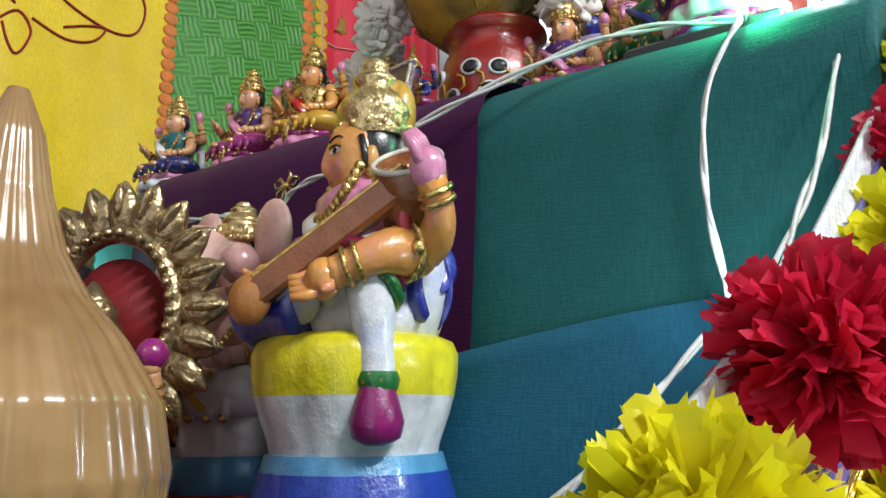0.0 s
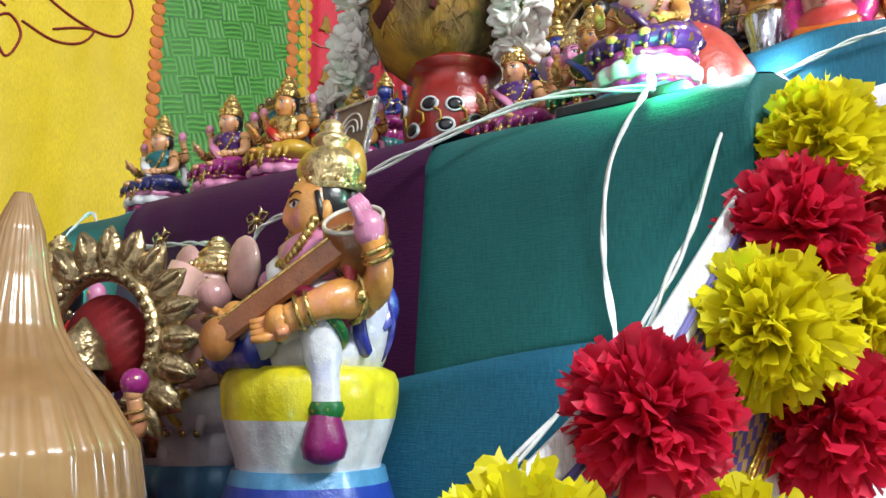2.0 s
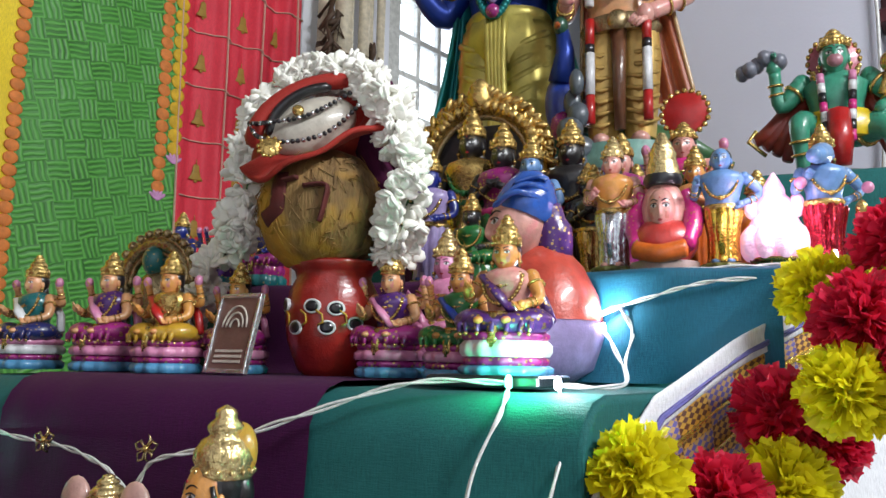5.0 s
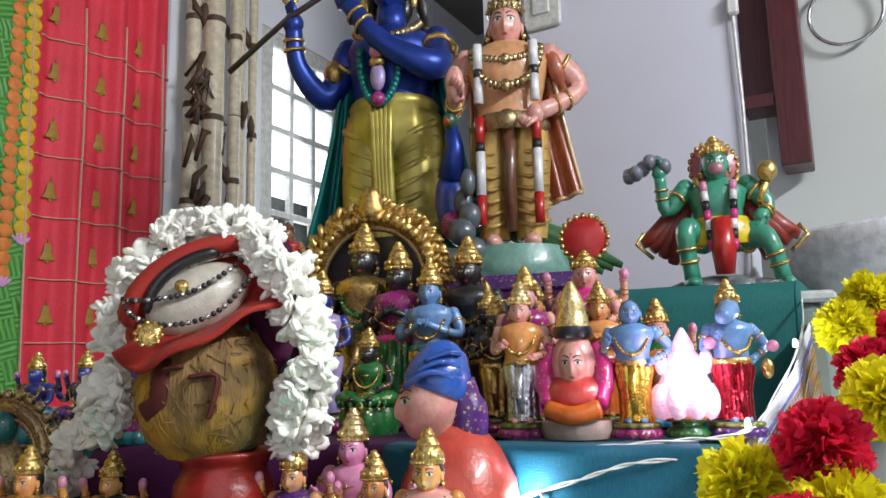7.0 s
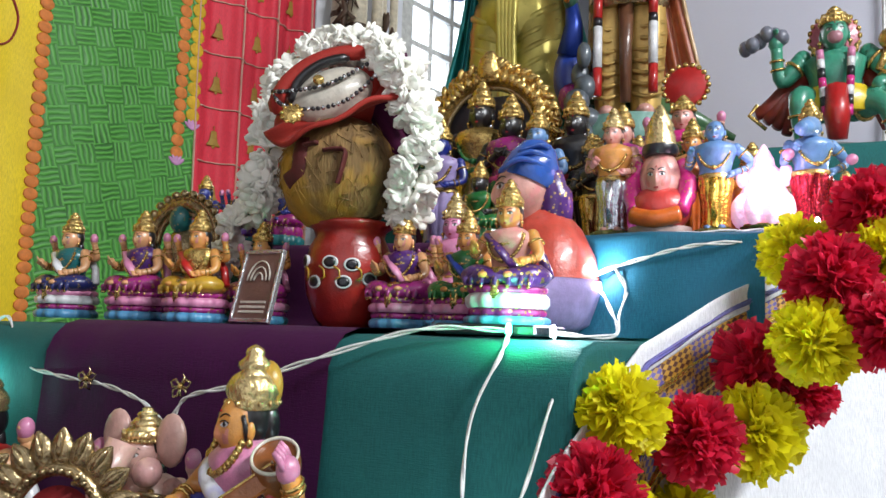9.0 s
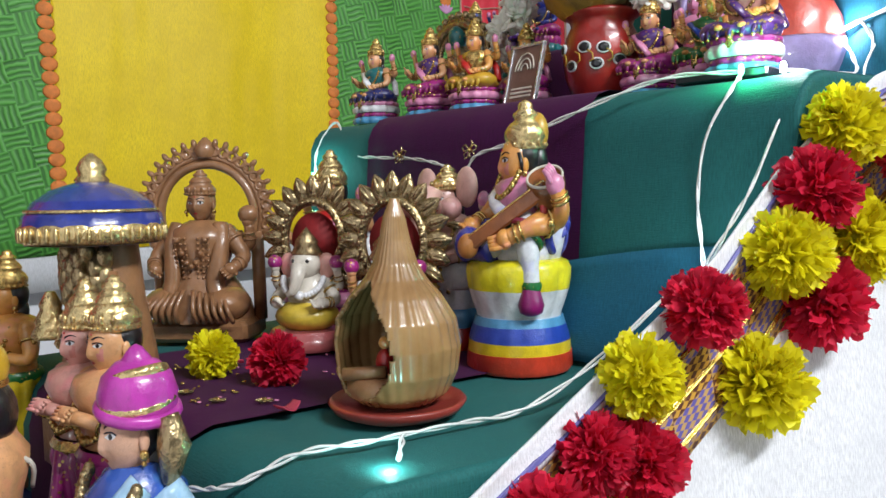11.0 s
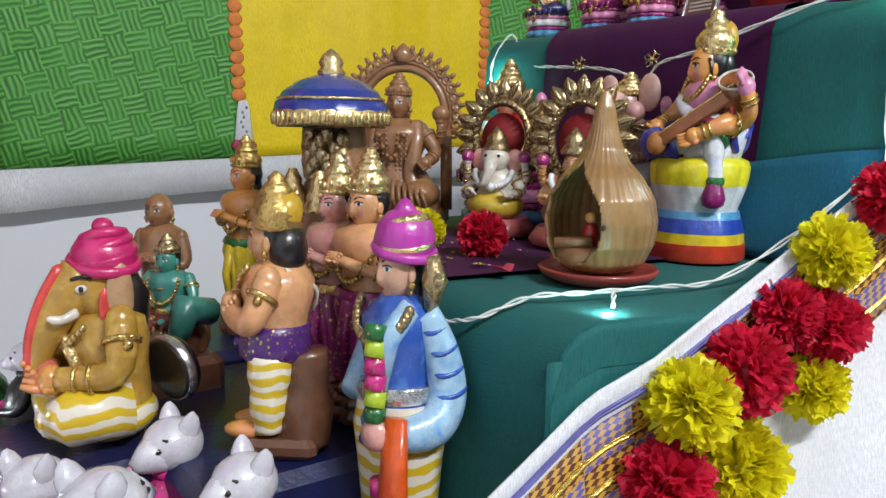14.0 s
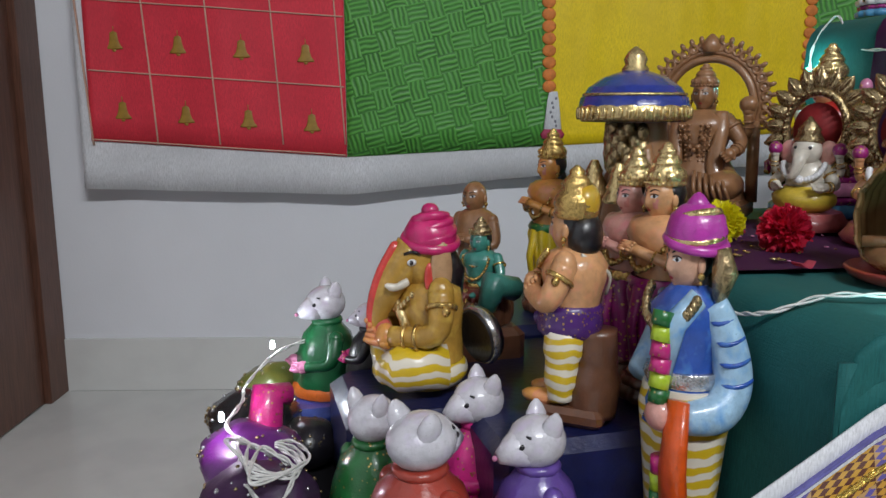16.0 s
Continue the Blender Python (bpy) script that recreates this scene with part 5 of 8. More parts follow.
for i in range(10):
    a = 2 * math.pi * i / 10
    c.ball((-0.047, 0.058 + 0.0105 * math.cos(a), -0.020 + 0.0095 * math.sin(a)), 0.0022, GOLD, seg=6, rows=5)
c.ball((-0.042, 0.016, 0.006), (0.004, 0.006, 0.006), GOLD, seg=10, rows=7)
c.thing("pendant", parent=cap, label="round gilt pendant")
back = Clay()
back.sheet(lambda u, v: (0.004 - 0.012 * math.sin(9 * u) + 0.010 * v, -0.030 - 0.062 * u + 0.012 * v, -0.012 + 0.030 * u - (0.085 - 0.020 * u) * v), 26, 16, cloth("plum_cloth", (0.075, 0.006, 0.040)))
solid(back.thing("plum_cloth", parent=cap, label="dark plum cloth hanging behind the cap"), 0.004)

JASMINE = plaster("jasmine_petal", (0.93, 0.92, 0.84))


def jasmine_mesh(seed):
    rng = random.Random(seed)
    c = Clay()
    c.tube([(0, 0, -0.006), (0, 0, 0.0)], 0.0012, GREEN, seg=5)
    for i in range(11):
        a = i * 1.05 + rng.uniform(-0.2, 0.2)
        c.ball((0.0052 * math.cos(a), 0.0052 * math.sin(a), 0.004 + rng.uniform(-0.001, 0.002)), (0.0056, 0.0040, 0.0014), JASMINE, seg=8, rows=5, turn=(0, (-35 if i < 6 else -65) + rng.uniform(-20, 10), math.degrees(a)))
    c.ball((0, 0, 0.004), (0.003, 0.003, 0.004), JASMINE, seg=8, rows=6)
    return c.mesh("jasmine_flower")


JAS = [jasmine_mesh(i) for i in range(3)]
jas = empty("jasmine_garland", "white jasmine garland looped round the coconut", "garland")
path = [(0.30, 0.335, 0.262), (0.29, 0.30, 0.300), (0.28, 0.255, 0.335), (0.265, 0.222, 0.38), (0.258, 0.212, 0.43), (0.262, 0.198, 0.480), (0.272, 0.165, 0.515), (0.280, 0.125, 0.522), (0.275, 0.085, 0.508), (0.265, 0.052, 0.475),
        (0.255, 0.032, 0.43), (0.250, 0.024, 0.385), (0.262, 0.036, 0.345), (0.285, 0.055, 0.320)]
rng = random.Random(2)
px_, py_, pz_ = ([p[k] for p in path] for k in range(3))
ts = np.linspace(0, len(path) - 1, 150)
for i, t in enumerate(ts):
    k = range(len(path))
    p = Vector((float(np.interp(t, k, px_)), float(np.interp(t, k, py_)), float(np.interp(t, k, pz_)) + Z))
    off = Vector((rng.gauss(0, 1) - 0.4, rng.gauss(0, 1), rng.gauss(0, 1))).normalized()
    ob = new("jasmine_flower", JAS[i % 3])
    ob.parent = jas
    ob.matrix_basis = Matrix.Translation(p + off * rng.uniform(0.004, 0.011)) @ off.to_track_quat("Z", "Y").to_matrix().to_4x4() @ Matrix.Scale(rng.uniform(1.5, 2.0), 4)

card = empty("picture_card", "small framed ornament card leaning on the pot", "picture card", m=pose(0.196, 0.180, TOP2 + 0.006, 0, 14, -8))
c = Clay()
c.box((0, 0, 0.038), (0.004, 0.052, 0.076), paint(0.20, 0.11, 0.09, 0.4), bev=0.2)
c.thing("plate", parent=card, label="red-brown ornament print")
for y, z, sy, sz in ((0, 0.076, 0.056, 0.004), (0, 0.0025, 0.056, 0.005), (-0.026, 0.039, 0.004, 0.07), (0.026, 0.039, 0.004, 0.07)):
    c = Clay()
    c.box((-0.001, y, z), (0.006, sy, sz), SILVER, bev=0.2)
    c.thing("frame_bar", parent=card)
for r in (0.006, 0.011, 0.016):
    c = Clay()
    c.tube([(-0.0028, r * math.cos(a), 0.045 + r * 1.3 * math.sin(a)) for a in [math.pi * i / 12 for i in range(13)]] , 0.0010, CREAM, seg=5)
    c.thing("printed_arch", parent=card)
for z in (0.012, 0.017, 0.022):
    c = Clay()
    c.box((-0.0024, 0, z), (0.001, 0.036, 0.0025), CREAM)
    c.thing("printed_bar", parent=card)

# -- third step: standing dolls --
put(standing(0.170, skin=SKIN_PINK, lower=STEEL_GLITTER, crown=LIGHT_GOLD, chest=SKIN_TAN, slim=0.9), "standing_deity_doll", 0.475, -0.122, TOP3 + 0.006, "standing doll in glittering white dhoti on magenta base", s=0.93)
put(standing(0.150, skin=SKY_SKIN, lower=GOLD_GLITTER, crown=None, arms="hip", slim=0.9), "standing_deity_doll", 0.470, -0.238, TOP3 + 0.006, "blue-skinned standing doll in glittering gold dhoti")
c = standing(0.150, skin=SKY_SKIN, lower=RED_GLITTER, crown=GOLD, arms="hip", base=((0.6, 1.1, PURPLE), (0.4, 1.0, OLIVE)))
c.tube(soft_line([(-0.006, 0.002, 0.126), (-0.022, 0.012, 0.120), (-0.034, 0.022, 0.116)]), [0.011] * 4 + [0.009] * 4 + [0.007] * 3, SKY_SKIN, seg=12)
c.ball((-0.016, -0.036, 0.088), 0.006, PINK)
c.ball((-0.020, 0.030, 0.092), 0.006, PINK)
c.ball((-0.014, -0.030, 0.066), (0.006, 0.006, 0.010), GOLD)
put(c, "boar_deity_doll", 0.480, -0.335, TOP3 + 0.006, "blue standing doll in glittering red skirt", rz=20)
# a bent pink-and-red doll with a tall gilt head-dress
c = Clay()
c.lathe([(0.040, 0), (0.044, 0.008), (0.042, 0.018)], paint(0.42, 0.32, 0.28), seg=24)
c.ball((0, 0, 0.040), (0.036, 0.042, 0.028), paint(0.62, 0.06, 0.05), seg=20, rows=12)
c.ball((0.002, 0, 0.075), (0.026, 0.028, 0.034), SKIN_PINK, seg=18, rows=12)
c.lathe([(0.022, 0), (0.025, 0.005), (0.023, 0.012)], BLACK, at=(0, 0, 0.102), seg=18)
c.lathe([(0.022, 0.0), (0.020, 0.012), (0.017, 0.022), (0.018, 0.026), (0.010, 0.040), (0.004, 0.050)], LIGHT_GOLD, at=(0, 0, 0.112), seg=18)
plain_face(c, (-0.012, 0, 0.074), 0.021, SKIN_PINK)
for s_ in (-1, 1):
    c.tube(soft_line([(0.004, s_ * 0.026, 0.096), (0.0, s_ * 0.036, 0.066), (-0.022, s_ * 0.030, 0.034)]), [0.008] * 4 + [0.013] * 4 + [0.010] * 3, HOTPINK, seg=12)
c.tube(soft_line([(-0.034, -0.030, 0.030), (-0.044, 0.0, 0.024), (-0.034, 0.030, 0.030)]), 0.010, ORANGE, seg=10)
put(c, "crouching_doll", 0.468, -0.178, TOP3 + 0.006, "crouching pink and red doll with gilt headgear", slim=0.85)
# glowing acrylic idol
CRYSTAL, ct, cs = nodes_of("lit_acrylic")
cs.inputs["Base Color"].default_value = (0.95, 0.75, 0.85, 1)
cs.inputs["Emission Color"].default_value = (1.0, 0.45, 0.78, 1)
cs.inputs["Emission Strength"].default_value = 0.5
cs.inputs["Roughness"].default_value = 0.15
bump(ct, cs, noise_out(ct, 140, 3), 0.8, 0.004)
lamp = empty("lit_acrylic_idol", "glowing pink-white acrylic idol lamp", "idol lamp", m=pose(0.475, -0.288, TOP3 + 0.006) @ Matrix.Scale(0.84, 4))
c = Clay()
c.lathe([(0.026, 0), (0.028, 0.006), (0.018, 0.012), (0.020, 0.020)], GREEN, seg=22)
c.lathe([(0.022, 0.018), (0.030, 0.020), (0.030, 0.023)], GOLD, seg=22)
c.thing("stand", parent=lamp, label="green and gilt round stand")
c = Clay()
for i in range(9):
    a = 2 * math.pi * i / 9
    c.ball((0.026 * math.cos(a), 0.030 * math.sin(a), 0.042), (0.013, 0.013, 0.022), CRYSTAL, seg=10, rows=8)
c.ball((0, 0, 0.055), (0.028, 0.032, 0.032), CRYSTAL, seg=16, rows=10)
c.ball((0, 0, 0.085), (0.018, 0.022, 0.022), CRYSTAL, seg=14, rows=10)
for s in (-1, 1):
    c.ball((0, s * 0.026, 0.088), (0.008, 0.009, 0.015), CRYSTAL, seg=10, rows=8)
c.lathe([(0.014, 0), (0.013, 0.008), (0.008, 0.018), (0.002, 0.028)], CRYSTAL, at=(0, 0, 0.102), seg=14)
c.thing("idol", parent=lamp, label="glowing translucent idol")
point_lamp("idol_light", (0.425, -0.288, TOP3 + 0.08), 0.25, (1.0, 0.6, 0.85), 0.02)

# the seated pink goddess with a round halo
c = seated(0.205, skin=SKIN_PINK, lower=PINK, blouse=HOTPINK, sash=GREEN, tall=1.5, base=0.10, tiers=[(1.0, 0.9, PINK)])
c.lathe([(0.001, 0), (0.026, 0.001), (0.030, 0.004), (0.026, 0.008), (0.001, 0.008)], RED, m=pose(0.020, 0, 0.158, 0, 90, 0), seg=24)
for i in range(20):
    a = 2 * math.pi * i / 20
    c.ball((0.023, 0.030 * math.cos(a), 0.158 + 0.030 * math.sin(a)), 0.004, GOLD, seg=6, rows=5)
tiger = Clay()
TIGER = paint(0.78, 0.22, 0.02, 0.3)
tiger.ball((0, 0, 0.050), (0.040, 0.085, 0.036), TIGER, seg=26, rows=16)
tiger.ball((-0.020, -0.088, 0.066), (0.030, 0.028, 0.028), TIGER, seg=18, rows=12)
tiger.ball((-0.046, -0.092, 0.058), (0.012, 0.014, 0.011), CREAM, seg=12, rows=8)
for s_ in (-1, 1):
    tiger.ball((-0.010, -0.088 + s_ * 0.020, 0.092), 0.008, TIGER, seg=10, rows=7)
    for x_ in (-0.022, 0.022):
        tiger.tube([(x_, s_ * 0.060, 0.045), (x_ - 0.006, s_ * 0.066, 0.004)], [0.017, 0.012], TIGER, seg=12)
for k in range(9):
    y = -0.066 + 0.0165 * k
    w = math.sqrt(max(0.0, 1 - (y / 0.085) ** 2))
    tiger.tube([(0.0402 * w * math.cos(a), y + 0.004 * math.sin(3 * a), 0.050 + 0.0362 * w * math.sin(a)) for a in [0.9 + 0.22 * n for n in range(12)]], [0.0005] + [0.0028] * 10 + [0.0005], HAIR, seg=6)
put(tiger, "tiger_figure", 0.620, -0.180, TOP3 + 0.004, "orange painted clay tiger with black stripes", "tiger figure")
put(c, "pink_goddess_doll", 0.620, -0.182, TOP3 + 0.086, "large pink seated goddess doll with red halo")
put(standing(0.165, skin=SKIN_TAN, lower=ORANGE, arms="join", sash=RED), "orange_doll", 0.575, -0.200, TOP3 + 0.006, "standing doll in orange with joined hands")
c = seated(0.185, skin=SKIN_PINK, lower=ORANGE, blouse=GREEN, sash=PINK)
put(c, "seated_pair_doll", 0.66, -0.265, TOP3 + 0.006, "seated doll in orange and green beside the pink goddess")
put(standing(0.185, skin=SKIN_PINK, lower=MAGENTA, chest=MAGENTA, arms="front"), "magenta_doll", 0.56, -0.115, TOP3 + 0.006, "standing doll in magenta sari")
put(standing(0.155, skin=SKIN_DARK, lower=GOLD, arms="join"), "dark_deity_doll", 0.58, -0.075, TOP3 + 0.006, "small dark standing deity doll with gilt dress")
# the gilded arch shrine with dark deities
c = Clay()
for r, th, mat in ((0.092, 0.012, GOLD), (0.078, 0.005, DULL_GOLD), (0.106, 0.006, GOLD)):
    c.tube([(0.0, r * math.cos(a), 0.20 + r * 1.05 * math.sin(a)) for a in [math.pi * i / 40 for i in range(41)]], th, mat, seg=10)
for i in range(25):
    a = math.pi * i / 24
    c.ball((-0.006, 0.092 * math.cos(a), 0.20 + 0.097 * math.sin(a)), (0.012, 0.009, 0.011), GOLD, seg=8, rows=6, turn=(0, 0, i * 40))
    c.ball((0, 0.112 * math.cos(a), 0.20 + 0.117 * math.sin(a)), (0.006, 0.008, 0.008), GOLD, seg=8, rows=6)
rng = random.Random(31)
for i in range(46):
    a = math.pi * (-0.10 + 1.2 * i / 45)
    k = 0.098 + 0.012 * (i % 2)
    c.ball((-0.004 + rng.uniform(-0.006, 0.004), k * math.cos(a), 0.20 + k * 1.05 * math.sin(a)), (0.008, 0.0055, 0.013), GOLD, seg=8, rows=6, turn=(math.degrees(a) - 90 + (35 if i % 2 else -35), 0, 0))
for s_ in (-1, 1):
    for k in range(9):
        c.ball((-0.012, s_ * (0.092 + 0.010 * math.sin(k * 1.7)), 0.030 + k * 0.019), (0.009, 0.010, 0.008), GOLD, seg=8, rows=6, turn=(40 * k, 0, 0))
for k in range(7):
    c.ball((-0.006, 0.020 * math.cos(k * 0.9), 0.302 + 0.012 * math.sin(k * 0.9) + 0.004 * k), (0.009, 0.009, 0.011), GOLD, seg=8, rows=6)
c.lathe([(0.016, 0), (0.024, 0.012), (0.016, 0.026), (0.018, 0.032), (0.006, 0.046)], GOLD, at=(-0.004, 0, 0.295), seg=14)
for s in (-1, 1):
    c.tube([(0, s * 0.092, 0.20), (0, s * 0.094, 0.02)], [0.016, 0.018], GOLD, seg=12)
    for k in range(6):
        c.ball((-0.014, s * 0.093, 0.04 + k * 0.03), 0.011, GOLD, seg=8, rows=6)
c.box((0, 0, 0.012), (0.09, 0.25, 0.024), PURPLE)
c.box((0.012, 0, 0.14), (0.010, 0.16, 0.26), BLACK)
put(c, "gilded_arch_shrine", 0.690, 0.125, TOP3 + 0.006, "gilded arch shrine with beaded rim", "shrine")
c = standing(0.265, skin=SKIN_DARK, lower=GOLD, chest=GOLD, shawl=GREEN, arms="hip", drape_mat=MAGENTA, sash=GREEN)
put(c, "dark_deity_doll", 0.655, 0.125, TOP3 + 0.010, "dark deity doll in gilt dress under the arch")
put(standing(0.235, skin=SKIN_DARK, lower=GREEN, chest=MAGENTA, arms="join", sash=HOTPINK), "dark_deity_doll", 0.625, 0.065, TOP3 + 0.006, "dark deity doll in green sari beside the arch")
put(standing(0.245, skin=SKIN_DARK, lower=GOLD, arms="front", sash=RED), "dark_deity_doll", 0.675, -0.020, TOP3 + 0.006, "dark deity doll with tall gilt crown")
put(standing(0.205, skin=SKY_SKIN, lower=GOLD_GLITTER, arms="join", sash=TEAL), "blue_deity_doll", 0.600, 0.015, TOP3 + 0.006, "blue-grey deity doll in gold dhoti")
put(standing(0.200, skin=BLUE_SKIN, lower=LILAC_PAINT, chest=LILAC_PAINT, arms="front"), "blue_deity_doll", 0.600, 0.165, TOP3 + 0.006, "blue deity doll in lilac cloth")
put(seated(0.150, skin=SKIN_DARK, lower=GREEN, blouse=GREEN, tiers=[(1.0, 1.0, GREEN)], arms=2), "green_robed_doll", 0.535, 0.075, TOP3 + 0.006, "dark doll in a bright green robe")
put(standing(0.17, skin=SKIN_DARK, lower=BLACK, chest=BLACK, arms="front"), "dark_deity_doll", 0.63, -0.055, TOP3 + 0.006, "small black standing deity doll")

# -- top step: large statues --
# blue flute player
c = Clay()
YELLOW_SILK = silk(0.50, 0.42, 0.10)
TEAL_SILK = silk(0.010, 0.19, 0.19)
BLUE_SILK = silk(0.016, 0.045, 0.28)
c.lathe([(0.13, 0), (0.135, 0.02), (0.12, 0.04)], TEAL, seg=30)
for s_ in (-1, 1):
    leg = soft_line([(0.0, s_ * 0.040, 0.36), (-0.012, s_ * 0.052, 0.24), (0.0, s_ * 0.044, 0.05)])
    c.tube(leg, [0.068] * 4 + [0.062] * 4 + [0.048] * 3, YELLOW_SILK, seg=24)
    for k in range(9):
        z = 0.33 - 0.031 * k
        c.tube(soft_line([(-0.030, s_ * 0.108, z + 0.020), (-0.066, s_ * 0.066, z - 0.006), (-0.062, s_ * 0.016, z - 0.024)], 4), [0.003] + [0.0085] * 7 + [0.003], YELLOW_SILK, seg=8)
c.lathe([(0.070, 0), (0.088, 0.03), (0.088, 0.07), (0.076, 0.11)], YELLOW_SILK, at=(0, 0, 0.285), seg=40, squash=1.2, wave=0.03, lobes=13)
for k in range(5):
    c.tube(soft_line([(-0.086, 0.020 - 0.010 * k, 0.375), (-0.092, 0.012 - 0.008 * k, 0.26), (-0.070, 0.010 - 0.008 * k, 0.10)]), [0.004] + [0.0085] * 9 + [0.004], YELLOW_SILK, seg=8)
# the cloak: one folded sheet behind him, wide at the foot


def cloak_fn(u, v):
    a = (u - 0.5) * 2
    w = 0.105 + 0.085 * v ** 1.4
    ridge = 0.012 * math.sin(u * 58 + 3 * v) * (0.35 + v)
    return (0.055 - 0.085 * abs(a) ** 2.2 * (1 - 0.35 * v) + ridge, w * a * 1.05, 0.535 - 0.43 * v * (1 - 0.10 * abs(a)) - 0.02 * a * a)


c.sheet(cloak_fn, 110, 26, TEAL_SILK)
c.sheet(lambda u, v: Vector(cloak_fn(1 - u, v)) + Vector((0.010, 0, 0)), 110, 26, TEAL_SILK)
c.tube([cloak_fn(i / 60, 1.0) for i in range(61)], 0.0065, TEAL_SILK, seg=6)
for e in (0.0, 1.0):
    c.tube([cloak_fn(e, i / 20) for i in range(21)], 0.007, TEAL_SILK, seg=6)
c.lathe([(0.076, 0), (0.072, 0.04), (0.080, 0.09), (0.088, 0.125), (0.076, 0.155), (0.036, 0.18)], BLUE_SILK, at=(0, 0, 0.375), seg=30, squash=1.22)
c.lathe([(0.080, 0), (0.086, 0.010), (0.080, 0.022)], YELLOW_SILK, at=(0, 0, 0.378), seg=30, squash=1.18)
limb(c, [(0, 0.104, 0.515), (-0.020, 0.150, 0.425), (-0.085, 0.190, 0.470), (-0.100, 0.196, 0.545)], 0.036, 0.022, BLUE_SILK)
limb(c, [(0, -0.104, 0.515), (-0.075, -0.112, 0.445), (-0.115, -0.010, 0.490), (-0.120, 0.062, 0.575)], 0.038, 0.022, BLUE_SILK)
for y, z in ((0.128, 0.470), (-0.112, 0.480)):
    c.ball((-0.030, y, z), (0.024, 0.024, 0.026), GOLD, seg=10, rows=8)
c.tube([(-0.112, 0.345, 0.470), (-0.118, 0.20, 0.560), (-0.122, 0.06, 0.618), (-0.118, -0.060, 0.648)], 0.0065, paint(0.05, 0.03, 0.03), seg=10)
c.hoop((-0.100, 0.205, 0.615), (1, 0.3, 0), 0.016, 0.005, GOLD)
for k in range(26):
    a = math.pi * (1.0 + k / 25)
    for off in (0.0, 0.008):
        c.ball((-0.088 - 0.010 * math.sin(math.pi * k / 25) + off, 0.046 * math.cos(a), 0.480 + 0.105 * math.sin(a) + off), 0.0085, TEAL_SILK, seg=7, rows=5)
c.ball((-0.104, 0, 0.425), (0.012, 0.017, 0.028), LILAC_PAINT, seg=12, rows=8)
c.ball((-0.106, 0, 0.452), (0.014, 0.019, 0.011), GOLD, seg=12, rows=8)
c.ball((-0.104, 0, 0.474), (0.014, 0.019, 0.014), PINK, seg=12, rows=8)
c.ball((-0.104, 0, 0.382), (0.013, 0.016, 0.014), MAGENTA, seg=12, rows=8)
c.tube([(0, 0, 0.54), (-0.01, 0, 0.60)], 0.032, BLUE_SILK, seg=14)
necklace(c, (0, 0, 0.545), 0.070, 0.030, DULL_GOLD, 0.08)
head(c, (-0.02, 0.0, 0.650), 0.055, BLUE_SILK, GOLD, tall=2.4)
for s_ in (-1, 1):
    c.ball((-0.020, s_ * 0.056, 0.610), (0.008, 0.010, 0.024), GOLD, seg=10, rows=7)
    c.tube(soft_line([(0.02, s_ * 0.050, 0.66), (0.03, s_ * 0.064, 0.60), (0.02, s_ * 0.072, 0.55)]), [0.016] * 6 + [0.012] * 5, HAIR, seg=10)
put(c, "flute_player_statue", 1.02, 0.200, TOP4 + 0.002, "large blue statue playing a flute in yellow dhoti", "statue", slim=0.88)

# warrior with the peacock
c = Clay()
c.lathe([(0.085, 0), (0.092, 0.012), (0.088, 0.030), (0.080, 0.055)], paint(0.18, 0.36, 0.30), seg=30, squash=1.25)
GOLD_SILK = silk(0.62, 0.40, 0.12)
for s in (-1, 1):
    c.lathe([(0.030, 0), (0.036, 0.06), (0.044, 0.14), (0.040, 0.19)], GOLD_SILK, at=(0, s * 0.038, 0.07), seg=26, wave=0.05, lobes=11)
    for k in range(7):
        c.tube([(-0.030 - 0.003 * math.sin(k), s * 0.005, 0.10 + 0.02 * k), (-0.045, s * 0.04, 0.088 + 0.021 * k), (-0.022, s * 0.078, 0.10 + 0.021 * k)], 0.004, GOLD_SILK, seg=6)
    c.ball((-0.03, s * 0.04, 0.064), (0.034, 0.020, 0.014), SKIN_PINK, seg=10, rows=7)
    c.lathe([(0.026, 0), (0.030, 0.012), (0.026, 0.022)], GREEN, at=(0, s * 0.038, 0.068), seg=16)
c.tube([(-0.045, 0, 0.27), (-0.05, 0, 0.18), (-0.045, 0, 0.08)], [0.018, 0.014, 0.012], BROWN, seg=8)
c.lathe([(0.062, 0), (0.070, 0.014), (0.060, 0.03)], DULL_GOLD, at=(0, 0, 0.255), seg=24, squash=1.25)
c.ball((-0.07, 0, 0.268), (0.012, 0.022, 0.018), DULL_GOLD, seg=12, rows=8)
c.lathe([(0.056, 0), (0.052, 0.025), (0.062, 0.07), (0.070, 0.10), (0.062, 0.125), (0.028, 0.145)], SKIN, at=(0, 0, 0.28), seg=24, squash=1.3)
limb(c, [(0, 0.09, 0.395), (-0.01, 0.115, 0.31), (-0.075, 0.105, 0.315)], 0.026, 0.018, SKIN_PINK)
c.ball((-0.082, 0.105, 0.335), (0.012, 0.020, 0.030), SKIN_PINK, seg=12, rows=8)
limb(c, [(0, -0.09, 0.395), (0.01, -0.150, 0.335), (-0.055, -0.062, 0.278)], 0.026, 0.018, SKIN_PINK)
CLOAK = paint(0.42, 0.11, 0.05, 0.4)
CLOAK_EDGE = paint(0.62, 0.40, 0.20, 0.35)


